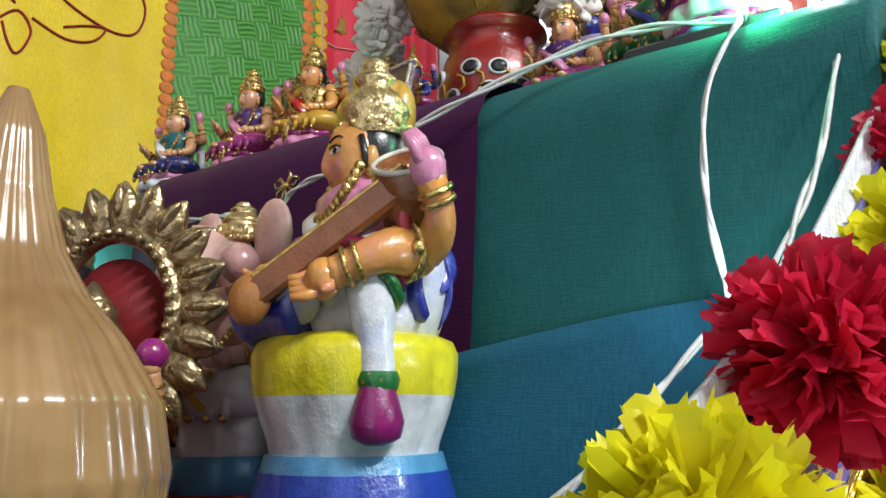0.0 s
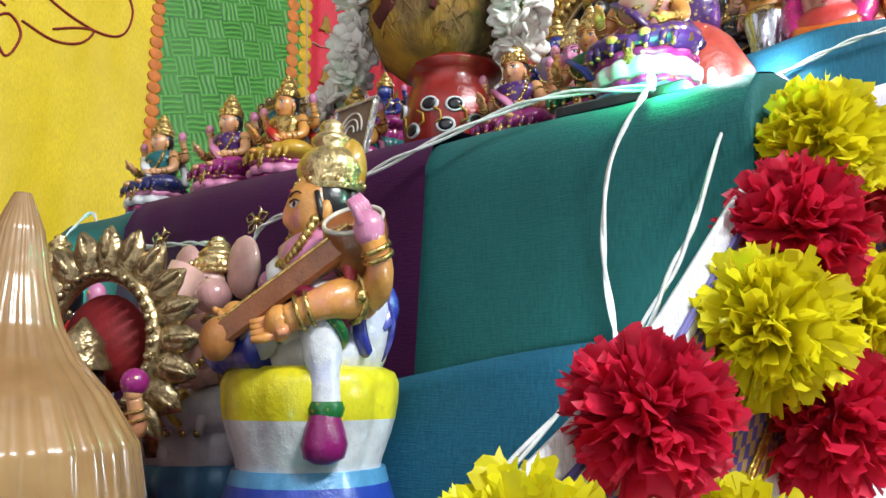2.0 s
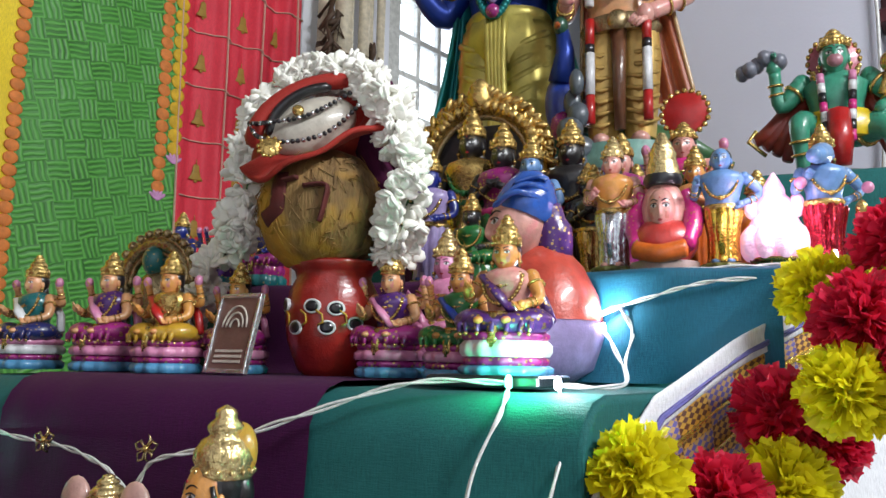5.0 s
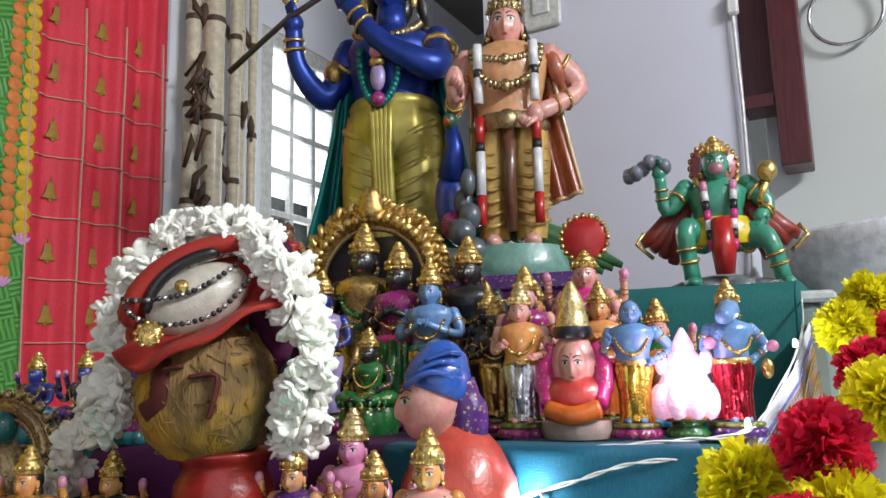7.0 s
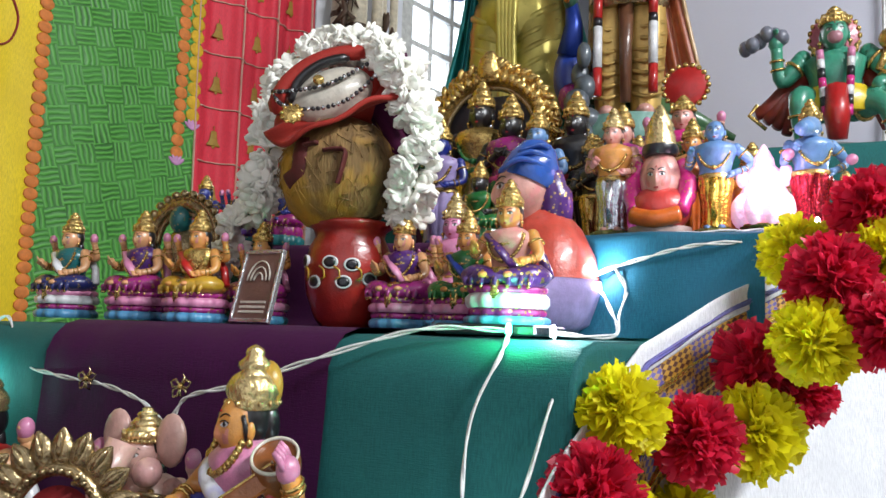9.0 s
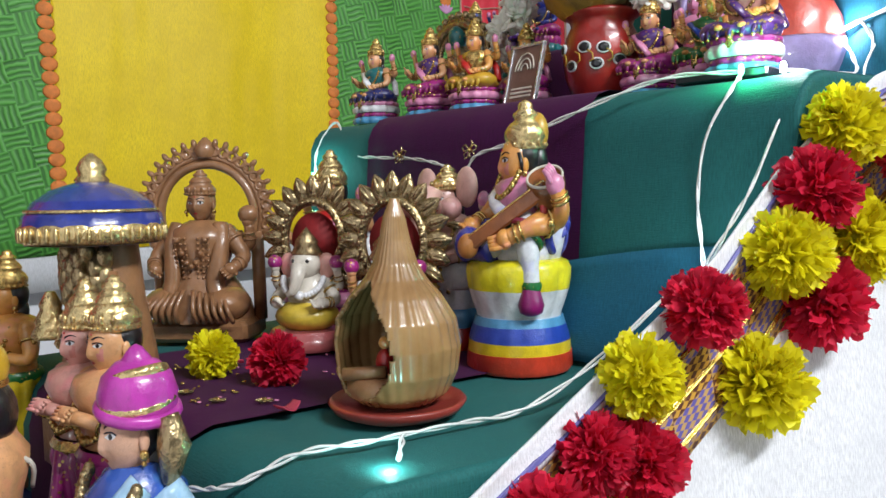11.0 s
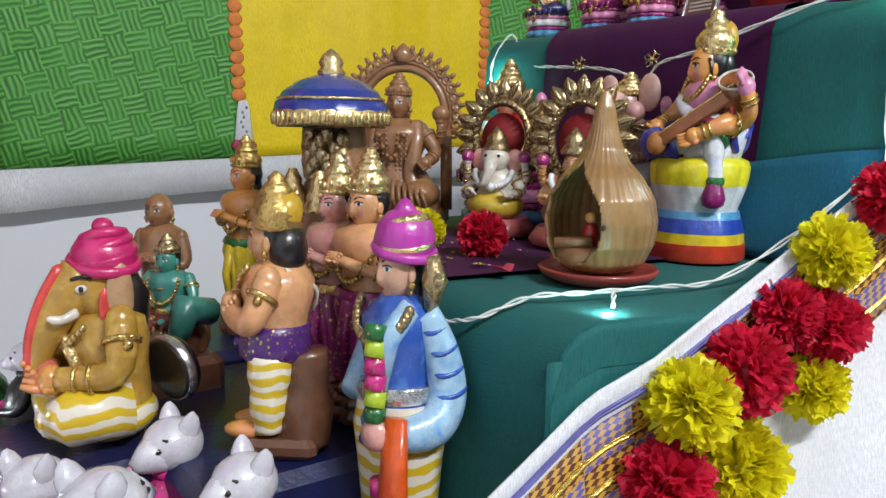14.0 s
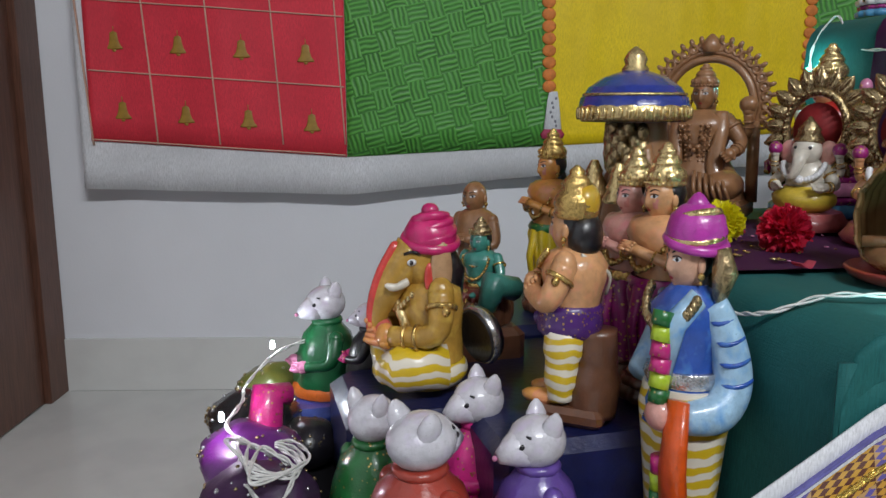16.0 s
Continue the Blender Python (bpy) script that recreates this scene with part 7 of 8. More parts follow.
# -- two small idols with oval petal halos --
def halo_idol(elephant):
    c = Clay()
    c.lathe([(0.046, 0), (0.050, 0.006), (0.044, 0.014), (0.040, 0.020)], paint(0.42, 0.10, 0.10), seg=26)
    # oval back plate: bead ring, red field, pointed petals
    c.lathe([(0.002, -0.004), (0.028, -0.004), (0.030, 0.0), (0.002, 0.002)], paint(0.30, 0.012, 0.015, 0.7, 0, 0), m=pose(0.020, 0, 0.115, 0, -90, 0), seg=28, squash=0.92)
    ring_ = [(0.016, 0.034 * math.cos(a), 0.115 + 0.042 * math.sin(a)) for a in [2 * math.pi * i / 40 for i in range(40)]]
    c.tube(ring_, 0.005, DULL_GOLD, seg=8, closed=True)
    for i in range(34):
        a = 2 * math.pi * i / 34
        c.ball((0.010, 0.034 * math.cos(a), 0.115 + 0.042 * math.sin(a)), 0.0028, DULL_GOLD, seg=6, rows=5)
    for i in range(17):
        a = math.pi * (-0.28 + 1.56 * i / 16)
        y, z = math.cos(a), math.sin(a)
        c.lathe([(0.0050, -0.013), (0.0095, -0.006), (0.0100, 0.001), (0.0065, 0.009), (0.0010, 0.016)], DULL_GOLD, m=Matrix.Translation((0.018, 0.047 * y, 0.115 + 0.056 * z)) @ pose(0, 0, 0, math.degrees(a) - 90, 0, 0) @ Matrix.Diagonal((0.55, 1, 1, 1)), seg=12)
        c.ball((0.014, 0.050 * y, 0.115 + 0.060 * z), (0.004, 0.003, 0.010), DULL_GOLD, seg=8, rows=6, turn=(math.degrees(a) - 90, 0, 0))
    low = paint(0.72, 0.52, 0.06) if elephant else paint(0.25, 0.02, 0.06)
    c.ball((-0.004, 0, 0.034), (0.030, 0.036, 0.018), low, seg=18, rows=10)
    c.ball((0, 0, 0.058), (0.020, 0.024, 0.026), CREAM if elephant else paint(0.25, 0.02, 0.06), seg=16, rows=10)
    for s in (-1, 1):
        limb(c, [(0, s * 0.022, 0.068), (-0.008, s * 0.034, 0.052), (-0.024, s * 0.026, 0.050)], 0.008, 0.006, CREAM if elephant else SKIN)
        limb(c, [(0.004, s * 0.022, 0.070), (0.0, s * 0.036, 0.066), (-0.006, s * 0.036, 0.084)], 0.007, 0.005, CREAM if elephant else SKIN)
        c.ball((-0.006, s * 0.036, 0.092), 0.008, MAGENTA, seg=10, rows=7)
    if elephant:
        c.ball((-0.006, 0, 0.090), (0.016, 0.017, 0.017), CREAM, seg=16, rows=10)
        c.tube([(-0.020, 0, 0.090), (-0.026, 0.002, 0.074), (-0.026, 0.006, 0.062), (-0.028, 0.012, 0.058)], [0.009, 0.007, 0.005, 0.004], CREAM, seg=10)
        for s in (-1, 1):
            c.ball((0.0, s * 0.022, 0.088), (0.005, 0.011, 0.014), SKIN_PINK, seg=12, rows=8)
            c.ball((-0.019, s * 0.008, 0.094), 0.0022, BLACK, seg=6, rows=5)
    else:
        head(c, (-0.004, 0, 0.088), 0.0135, SKIN, None)
    c.lathe([(0.016, 0), (0.017, 0.003), (0.012, 0.012), (0.013, 0.015), (0.006, 0.024), (0.001, 0.030)], DULL_GOLD, at=(-0.002, 0, 0.099), seg=16)
    necklace(c, (0, 0, 0.075), 0.022, 0.018, WHITE, 0.10)
    return c


put(halo_idol(True), "elephant_idol", -0.052, 0.275, TOP1 + 0.009, "small cream elephant-headed idol with oval petal halo", "idol", rz=30)
put(halo_idol(False), "goddess_idol", -0.040, 0.158, TOP1 + 0.009, "small goddess idol with oval bronze petal halo", "idol", rz=26)
# pink elephant-headed doll on a blue base behind the halos
c = seated(0.222, skin=paint(0.74, 0.44, 0.38), lower=WHITE, blouse=paint(0.74, 0.44, 0.38), crown=LIGHT_GOLD, tiers=[(0.35, 1.0, RED), (0.3, 0.98, SKYBLUE), (0.35, 0.95, WHITE)], base=0.30, wide=0.85, arms=4, tall=1.6)
c.tube([(-0.022, 0, 0.170), (-0.036, 0.004, 0.140), (-0.038, 0.012, 0.115), (-0.046, 0.022, 0.108)], [0.013, 0.010, 0.008, 0.006], paint(0.74, 0.44, 0.38), seg=12)
for s in (-1, 1):
    c.ball((0.0, s * 0.030, 0.172), (0.006, 0.016, 0.022), paint(0.74, 0.44, 0.38), seg=12, rows=8)
PINK_BODY = paint(0.74, 0.40, 0.38, 0.25, blush=(0.80, 0.52, 0.42))
for s_ in (-1, 1):
    c.ball((-0.024, s_ * 0.030, 0.150), (0.012, 0.012, 0.012), PINK_BODY, seg=10, rows=8)
    c.hoop((-0.022, s_ * 0.036, 0.132), (0.3, 0, 1), 0.011, 0.0024, DULL_GOLD)
for k in range(5):
    c.tube(soft_line([(-0.040, -0.030 + 0.015 * k, 0.088), (-0.050, -0.026 + 0.013 * k, 0.078), (-0.044, -0.030 + 0.015 * k, 0.068)]), 0.0022, OCHRE, seg=6)
put(c, "elephant_deity_doll", 0.060, 0.172, TOP1 + 0.007, "pink elephant-headed doll on a blue base")
put(seated(0.262, lower=MAGENTA, blouse=RED, sash=WHITE, crown=LIGHT_GOLD, garland_mat=PINK), "goddess_doll", 0.062, 0.385, TOP1 + 0.007, "seated goddess doll with white shoulder garland")

# terracotta goddess under an arch
c = Clay()
c.box((0, 0, 0.012), (0.075, 0.125, 0.024), CLAY_BROWN, bev=0.2)
for r, th in ((0.058, 0.0055), (0.066, 0.0035)):
    c.tube([(0.018, r * math.cos(a), 0.145 + r * 1.05 * math.sin(a)) for a in [math.pi * (-0.12 + 1.24 * i / 36) for i in range(37)]], th, CLAY_BROWN, seg=10)
for i in range(21):
    a = math.pi * (-0.08 + 1.16 * i / 20)
    c.ball((0.018, 0.072 * math.cos(a), 0.145 + 0.075 * math.sin(a)), (0.004, 0.006, 0.007), CLAY_BROWN, seg=8, rows=6)
c.lathe([(0.010, 0), (0.014, 0.008), (0.008, 0.018), (0.002, 0.024)], CLAY_BROWN, at=(0.018, 0, 0.214), seg=12)
for s in (-1, 1):
    c.tube([(0.018, s * 0.060, 0.125), (0.018, s * 0.062, 0.02)], 0.008, CLAY_BROWN, seg=10)
    limb(c, [(0, s * 0.030, 0.125), (-0.008, s * 0.052, 0.098), (-0.030, s * 0.046, 0.085)], 0.012, 0.008, CLAY_BROWN, CLAY_BROWN)
    limb(c, [(0.004, s * 0.030, 0.125), (0.0, s * 0.056, 0.110), (-0.006, s * 0.058, 0.135)], 0.010, 0.007, CLAY_BROWN, CLAY_BROWN)
    c.ball((-0.006, s * 0.058, 0.146), (0.010, 0.012, 0.011), CLAY_BROWN, seg=10, rows=7)
    c.ball((-0.022, s * 0.034, 0.044), (0.034, 0.028, 0.020), CLAY_BROWN, seg=14, rows=9)
c.lathe([(0.050, 0), (0.046, 0.02), (0.030, 0.05), (0.026, 0.066), (0.034, 0.092), (0.030, 0.106), (0.012, 0.116)], CLAY_BROWN, at=(0, 0, 0.024), seg=30, wave=0.03, lobes=10, squash=1.15)
rng = random.Random(5)
for i in range(25):
    a = math.pi * (-0.10 + 1.2 * i / 24)
    c.hoop((0.016, 0.074 * math.cos(a), 0.145 + 0.077 * math.sin(a)), (1, 0, 0), 0.0055, 0.0024, CLAY_BROWN, 9)
    c.ball((0.016, 0.083 * math.cos(a), 0.145 + 0.086 * math.sin(a)), (0.004, 0.0035, 0.006), CLAY_BROWN, seg=6, rows=5, turn=(math.degrees(a) - 90, 0, 0))
for s_ in (-1, 1):
    for r_ in (0.008, 0.014, 0.020):
        for k in range(9):
            c.ball((-0.034 + 0.0006 * k, s_ * (r_ - 0.0004 * k), 0.120 - 0.0065 * k), 0.0019, CLAY_BROWN, seg=6, rows=4)
    c.tube(soft_line([(-0.010, s_ * 0.026, 0.136), (-0.022, s_ * 0.030, 0.110), (-0.030, s_ * 0.026, 0.070), (-0.040, s_ * 0.036, 0.040)]), [0.009] * 8 + [0.011] * 8, CLAY_BROWN, seg=10, squash=0.6)
    for k in range(6):
        c.tube(soft_line([(-0.046, s_ * (0.006 + 0.007 * k), 0.062 - 0.002 * k), (-0.060, s_ * (0.010 + 0.008 * k), 0.040), (-0.050, s_ * (0.012 + 0.008 * k), 0.026)], 3), 0.0028, CLAY_BROWN, seg=6)
for k in range(7):
    c.ball((-0.034 + 0.0, -0.016 + 0.0055 * k, 0.118 - 0.03 * math.sin(math.pi * k / 6)), 0.0035, CLAY_BROWN, seg=6, rows=5)
head(c, (-0.004, 0, 0.158), 0.017, CLAY_BROWN, CLAY_BROWN, CLAY_BROWN, tall=1.8)
put(c, "terracotta_goddess_idol", -0.095, 0.425, TOP1 + 0.006, "brown terracotta goddess idol under a scalloped arch", "idol", rz=40)

# loose flowers and petals on the runner
for x, y, mesh_, nm, s in ((-0.190, 0.235, YEL[0], "yellow_bloom", 0.62), (-0.165, 0.165, REDF[0], "red_rose", 0.68)):
    ob = new(nm, mesh_)
    ob.matrix_basis = pose(x, y, TOP1 + 0.026, 40, 20, 10) @ Matrix.Scale(s, 4)
    tagged(ob, "single artificial bloom lying on the purple runner", "flower")
PETAL_PINK = petal_material("pink_petal", (0.62, 0.08, 0.14))
for x, y, a in ((-0.215, 0.075, 10), (-0.155, 0.255, 70), (-0.13, 0.09, 130)):
    c = Clay()
    c.sheet(lambda u, v: (0.020 * (u - 0.5), 0.014 * (v - 0.5) * (1.2 - abs(u - 0.4)), 0.003 + 0.02 * (u - 0.5) ** 2), 6, 5, PETAL_PINK)
    solid(c.thing("fallen_petal", "single pink petal fallen on the cloth", "petal", "fallen petals", m=pose(x, y, TOP1 + 0.006, 0, 0, a)), 0.0006)
for x, y in ((-0.235, 0.145), (-0.24, 0.19), (-0.21, 0.115), (0.078, 0.165), (0.082, 0.285)):
    flat_ = x < 0
    c = Clay()
    for i in range(5):
        a = 2 * math.pi * i / 5
        c.tube([(0, 0, 0)] + [(0.008 * math.cos(a + d) * k, 0.008 * math.sin(a + d) * k, 0) for d, k in ((-0.45, 0.7), (0, 1.0), (0.45, 0.7))] + [(0, 0, 0)], 0.0008, DULL_GOLD, seg=5)
    c.ball((0, 0, 0), 0.002, GOLD, seg=6, rows=5)
    m = pose(x, y, TOP1 + 0.0085) if flat_ else pose(x + 0.012, y, Z + 0.150, 0, -82, 0) @ Matrix.Scale(1.5, 4)
    c.thing("embroidered_flower", "gold thread flower motif on the runner", "embroidery", "runner motifs", m=m)

rng = random.Random(12)
specks = Clay()
for _ in range(70):
    x, y = rng.uniform(-0.25, -0.06), rng.uniform(0.10, 0.33)
    specks.ball((x, y, TOP1 + 0.0075), (rng.uniform(0.0012, 0.0030), rng.uniform(0.0012, 0.0024), 0.0008), GOLD if rng.random() < 0.7 else PINK, seg=6, rows=4, turn=(0, 0, rng.uniform(0, 180)))
specks.thing("thread_specks", "gold thread specks and petal crumbs on the runner", "specks", kind="stuff")

# -- low platform: procession of bearers, courtiers and mouse dolls --
BASE_BLUE = paint(0.008, 0.012, 0.075, 0.4)
c = Clay()
c.box((-0.40, 0.22, TOP0 + 0.052), (0.20, 0.30, 0.10), BASE_BLUE, bev=0.1)
c.thing("blue_box", "dark blue painted box supporting the bearers", "box")
top = TOP0 + 0.103
pal = Clay()
pal.box((0, 0, 0.03), (0.05, 0.30, 0.022), BROWN, bev=0.3)
pal.box((0, 0.0, 0.075), (0.075, 0.11, 0.07), BROWN, bev=0.15)
pal.lathe([(0.046, 0), (0.040, 0.05), (0.032, 0.10), (0.027, 0.155)], CLAY_BROWN, at=(0.010, 0, 0.10), seg=22)
for k in range(22):
    a = math.pi * (0.62 + 0.076 * (k % 11))
    z = 0.215 + 0.022 * (k // 11) + 0.008 * math.sin(2.1 * k)
    pal.ball((0.008 + 0.031 * math.cos(a), 0.031 * math.sin(a), z), (0.008, 0.008, 0.012), DULL_GOLD, seg=8, rows=6, turn=(0, 0, 40 * k))
for s_ in (-1, 1):
    pal.lathe([(0.016, 0), (0.018, 0.004), (0.013, 0.012), (0.014, 0.016), (0.009, 0.026), (0.010, 0.030), (0.004, 0.042)], LIGHT_GOLD, at=(-0.030, s_ * 0.030, 0.165), seg=16)
    pal.tube(soft_line([(0.0, s_ * 0.030, 0.225), (-0.002, s_ * 0.046, 0.17), (-0.004, s_ * 0.058, 0.10)]), [0.007] * 4 + [0.010] * 7, CLAY_BROWN, seg=10)
for k in range(5):
    pal.ball((-0.014 + 0.006 * (k % 2), -0.012 + 0.008 * (k % 3), 0.17 + 0.016 * k), (0.016, 0.016, 0.012), DULL_GOLD, seg=10, rows=7)
for s in (-1, 1):
    pal.tube([(0.0, s * 0.045, 0.10), (0.0, s * 0.046, 0.16), (0.0, s * 0.025, 0.215), (0, 0, 0.235)], 0.007, CLAY_BROWN, seg=10)
pal.ball((0, 0, 0.16), (0.014, 0.03, 0.05), PURPLE, seg=14, rows=9)
pal.lathe([(0.020, 0.252), (0.056, 0.250), (0.060, 0.254), (0.060, 0.266), (0.056, 0.270)], LIGHT_GOLD, seg=36)
pal.lathe([(0.058, 0.266), (0.056, 0.276), (0.054, 0.277), (0.048, 0.287), (0.046, 0.288), (0.034, 0.297), (0.014, 0.304)], paint(0.03, 0.05, 0.30, 0.25), seg=48, wave=0.03, lobes=16)
for i in range(44):
    a = 2 * math.pi * i / 44
    pal.ball((0.0605 * math.cos(a), 0.0605 * math.sin(a), 0.259), (0.0022, 0.0022, 0.007), LIGHT_GOLD, seg=6, rows=5)
pal.hoop((0, 0, 0.279), (0, 0, 1), 0.0545, 0.0018, LIGHT_GOLD, 36)
pal.lathe([(0.057, 0.250), (0.050, 0.252), (0.010, 0.262)], paint(0.04, 0.02, 0.05), seg=30)
pal.lathe([(0.012, 0.302), (0.015, 0.306), (0.011, 0.311), (0.013, 0.316), (0.009, 0.324), (0.002, 0.330)], LIGHT_GOLD, seg=18)
put(pal, "palanquin_statue", -0.272, 0.288, top + 0.010, "brown palanquin statue under a blue and gilt parasol", "statue")


def bearer(h, lower, band_, chest=SKIN_TAN, crown=GOLD, arms="join"):
    return standing(h, skin=chest, lower=lower, crown=crown, arms=arms, base=((0.6, 0.9, BROWN), (0.4, 0.85, BROWN)), sash=band_)


STRIPE, st, ss = nodes_of("striped_dhoti")
wv = st.nodes.new("ShaderNodeTexWave")
wv.bands_direction, wv.inputs["Scale"].default_value, wv.inputs["Distortion"].default_value = "Z", 22, 5.0
stc = st.nodes.new("ShaderNodeTexCoord")
st.links.new(stc.outputs["Object"], wv.inputs["Vector"])
st.links.new(mix_colour(st, ramp(st, wv.outputs["Fac"], 0.4, 0.6), (0.76, 0.70, 0.58), (0.66, 0.45, 0.02)), ss.inputs["Base Color"])
ss.inputs["Roughness"].default_value, ss.inputs["Coat Weight"].default_value = 0.3, 0.4
c = Clay()
c.box((0.010, 0, 0.010), (0.085, 0.075, 0.020), BROWN, bev=0.3)
c.tube(soft_line([(0.030, 0, 0.012), (0.036, 0, 0.06), (0.034, 0, 0.10)]), [0.032] * 5 + [0.026] * 6, BROWN, seg=16)
for s_ in (-1, 1):
    c.ball((-0.030, s_ * 0.018, 0.025), (0.026, 0.013, 0.009), SKIN_TAN, seg=12, rows=7)
    c.tube(soft_line([(0.0, s_ * 0.020, 0.100), (-0.003, s_ * 0.021, 0.060), (-0.004, s_ * 0.019, 0.026)]), [0.025] * 4 + [0.021] * 4 + [0.017] * 3, STRIPE, seg=18)
c.lathe([(0.033, 0), (0.040, 0.006), (0.041, 0.018), (0.039, 0.024), (0.041, 0.030), (0.035, 0.036)], PURPLE, at=(0, 0, 0.092), seg=28, squash=1.08)
c.tube(soft_line([(-0.036, -0.018, 0.112), (-0.040, 0.004, 0.104), (-0.034, 0.026, 0.112)]), 0.006, PURPLE, seg=10)
c.lathe([(0.032, 0), (0.034, 0.012), (0.040, 0.030), (0.041, 0.044), (0.032, 0.056), (0.014, 0.064)], SKIN, at=(0.004, 0, 0.124), seg=28, squash=1.08)
for s_ in (-1, 1):
    limb(c, [(0.004, s_ * 0.042, 0.172), (-0.012, s_ * 0.054, 0.138), (-0.044, s_ * 0.022, 0.140), (-0.046, -s_ * 0.008, 0.146)], 0.0165, 0.011, SKIN)
c.tube(soft_line([(0.020, -0.028, 0.182), (0.046, 0.004, 0.160), (0.038, 0.026, 0.134)]), 0.0022, CREAM, seg=6)
necklace(c, (0.0, 0, 0.184), 0.036, 0.020, GOLD, 0.07)
c.tube([(0.004, 0, 0.180), (0, 0, 0.196)], 0.014, SKIN, seg=12)
head(c, (-0.004, 0, 0.206), 0.023, SKIN, None)
c.ball((0.016, 0, 0.198), (0.022, 0.028, 0.026), HAIR, seg=18, rows=12)
c.lathe([(0.024, 0), (0.028, 0.004), (0.026, 0.010), (0.028, 0.014), (0.026, 0.022), (0.017, 0.032), (0.019, 0.035), (0.013, 0.042), (0.009, 0.045), (0.010, 0.048), (0.002, 0.054)], GOLD, at=(0.004, 0, 0.216), seg=26)
c.ball((0.017, 0, 0.233), (0.016, 0.022, 0.019), paint(0.66, 0.40, 0.03), seg=16, rows=10)
put(c, "bearer_doll", -0.416, 0.122, top + 0.0, "bare-chested bearer doll in striped dhoti and gilt turban", group="bearer dolls", rz=-40, slim=0.84, s=0.84)
put(bearer(0.228, MAGENTA, MAGENTA, SKIN, LIGHT_GOLD), "bearer_doll", -0.318, 0.138, top + 0.004, "bearer doll with orange chest and gilt crown", group="bearer dolls", rz=10)
put(bearer(0.222, MAGENTA, GOLD, SKIN_PINK, LIGHT_GOLD), "bearer_doll", -0.318, 0.192, top + 0.004, "bearer doll with pink chest and gilt crown", group="bearer dolls", rz=10)
put(bearer(0.225, YELLOW, GREEN), "bearer_doll", -0.300, 0.445, TOP0 + 0.115, "bearer doll in green sash with tall crown", group="bearer dolls", rz=10)
c = Clay()
c.box((-0.36, 0.475, TOP0 + 0.057), (0.20, 0.20, 0.11), BASE_BLUE, bev=0.1)
c.thing("blue_box", "dark blue painted box at the back", "box")

# the standing prince
c = Clay()
PALE_BLUE = paint(0.10, 0.30, 0.62, 0.25)
MID_BLUE, SKYPALE = paint(0.03, 0.10, 0.45, 0.25, blush=(0.10, 0.28, 0.60)), paint(0.40, 0.62, 0.82, 0.22, blush=(0.10, 0.32, 0.70))
c.lathe([(0.055, 0), (0.058, 0.006), (0.052, 0.012)], MAGENTA, seg=26)
c.lathe([(0.050, 0.011), (0.046, 0.018)], NAVY, seg=26)
for s in (-1, 1):
    c.ball((-0.030, s * 0.018, 0.024), (0.022, 0.013, 0.009), SKIN_PINK, seg=10, rows=7)
c.lathe([(0.032, 0), (0.035, 0.04), (0.040, 0.09), (0.044, 0.12), (0.040, 0.14)], STRIPE, at=(0, 0, 0.018), seg=26, squash=1.1, wave=0.04, lobes=9)
c.lathe([(0.044, 0), (0.043, 0.02), (0.034, 0.05), (0.038, 0.080), (0.038, 0.100), (0.018, 0.118)], MID_BLUE, at=(0, 0, 0.125), seg=24, squash=1.0)
c.tube([(-0.012, -0.030, 0.236), (-0.034, -0.024, 0.215), (-0.040, -0.014, 0.16)], [0.010, 0.012, 0.008], SKYPALE, seg=10)
sleeve = [(0.006, -0.030, 0.230), (0.018, -0.040, 0.198), (0.022, -0.045, 0.164), (0.002, -0.050, 0.144), (-0.030, -0.042, 0.140)]
c.tube(soft_line(sleeve), [0.013 + 0.006 * math.sin(math.pi * i / 20) for i in range(21)], SKYPALE, seg=18)
for k in range(4):
    f = 0.35 + 0.5 * k
    i = int(f)
    q = [sleeve[i][j] + (sleeve[i + 1][j] - sleeve[i][j]) * (f - i) for j in range(3)]
    r = 0.013 + 0.006 * math.sin(math.pi * f / 4)
    c.tube([(q[0] + 0.98 * r * math.sin(a), q[1] - 0.98 * r * math.cos(a), q[2] + 0.002 * math.sin(2 * a)) for a in [-1.2 + 0.27 * n for n in range(9)]], [0.0004] + [0.0022] * 7 + [0.0004], MID_BLUE, seg=6)
for k in range(3):
    c.lathe([(0.042 - 0.002 * k, 0), (0.0445 - 0.002 * k, 0.003), (0.042 - 0.002 * k, 0.006)], SILVER, at=(0, 0, 0.126 + 0.010 * k), seg=24, squash=1.0)
c.tube([(0.004, 0.034, 0.225), (0.0, 0.050, 0.185), (-0.035, 0.034, 0.160)], [0.015, 0.016, 0.011], SKYPALE, seg=14)
c.ball((-0.045, -0.022, 0.140), (0.014, 0.016, 0.014), SKIN_PINK, seg=12, rows=8)
c.tube([(-0.036, -0.040, 0.155), (-0.044, -0.046, 0.10), (-0.036, -0.044, 0.030)], [0.014, 0.018, 0.020], paint(0.75, 0.10, 0.01), seg=12, squash=0.6)
for k, mat in enumerate((GREEN, paint(0.55, 0.75, 0.04), HOTPINK, HOTPINK, paint(0.55, 0.75, 0.04), GREEN)):
    c.tube([(-0.044, -0.020, 0.226 - 0.013 * k), (-0.047, -0.021, 0.214 - 0.013 * k)], 0.0105, mat, seg=10)
for k, mat in enumerate((HOTPINK, paint(0.55, 0.75, 0.04), GREEN, WHITE, paint(0.55, 0.75, 0.04))):
    c.tube([(-0.045, -0.026, 0.105 - 0.015 * k), (-0.044, -0.026, 0.091 - 0.015 * k)], 0.009, mat, seg=10)
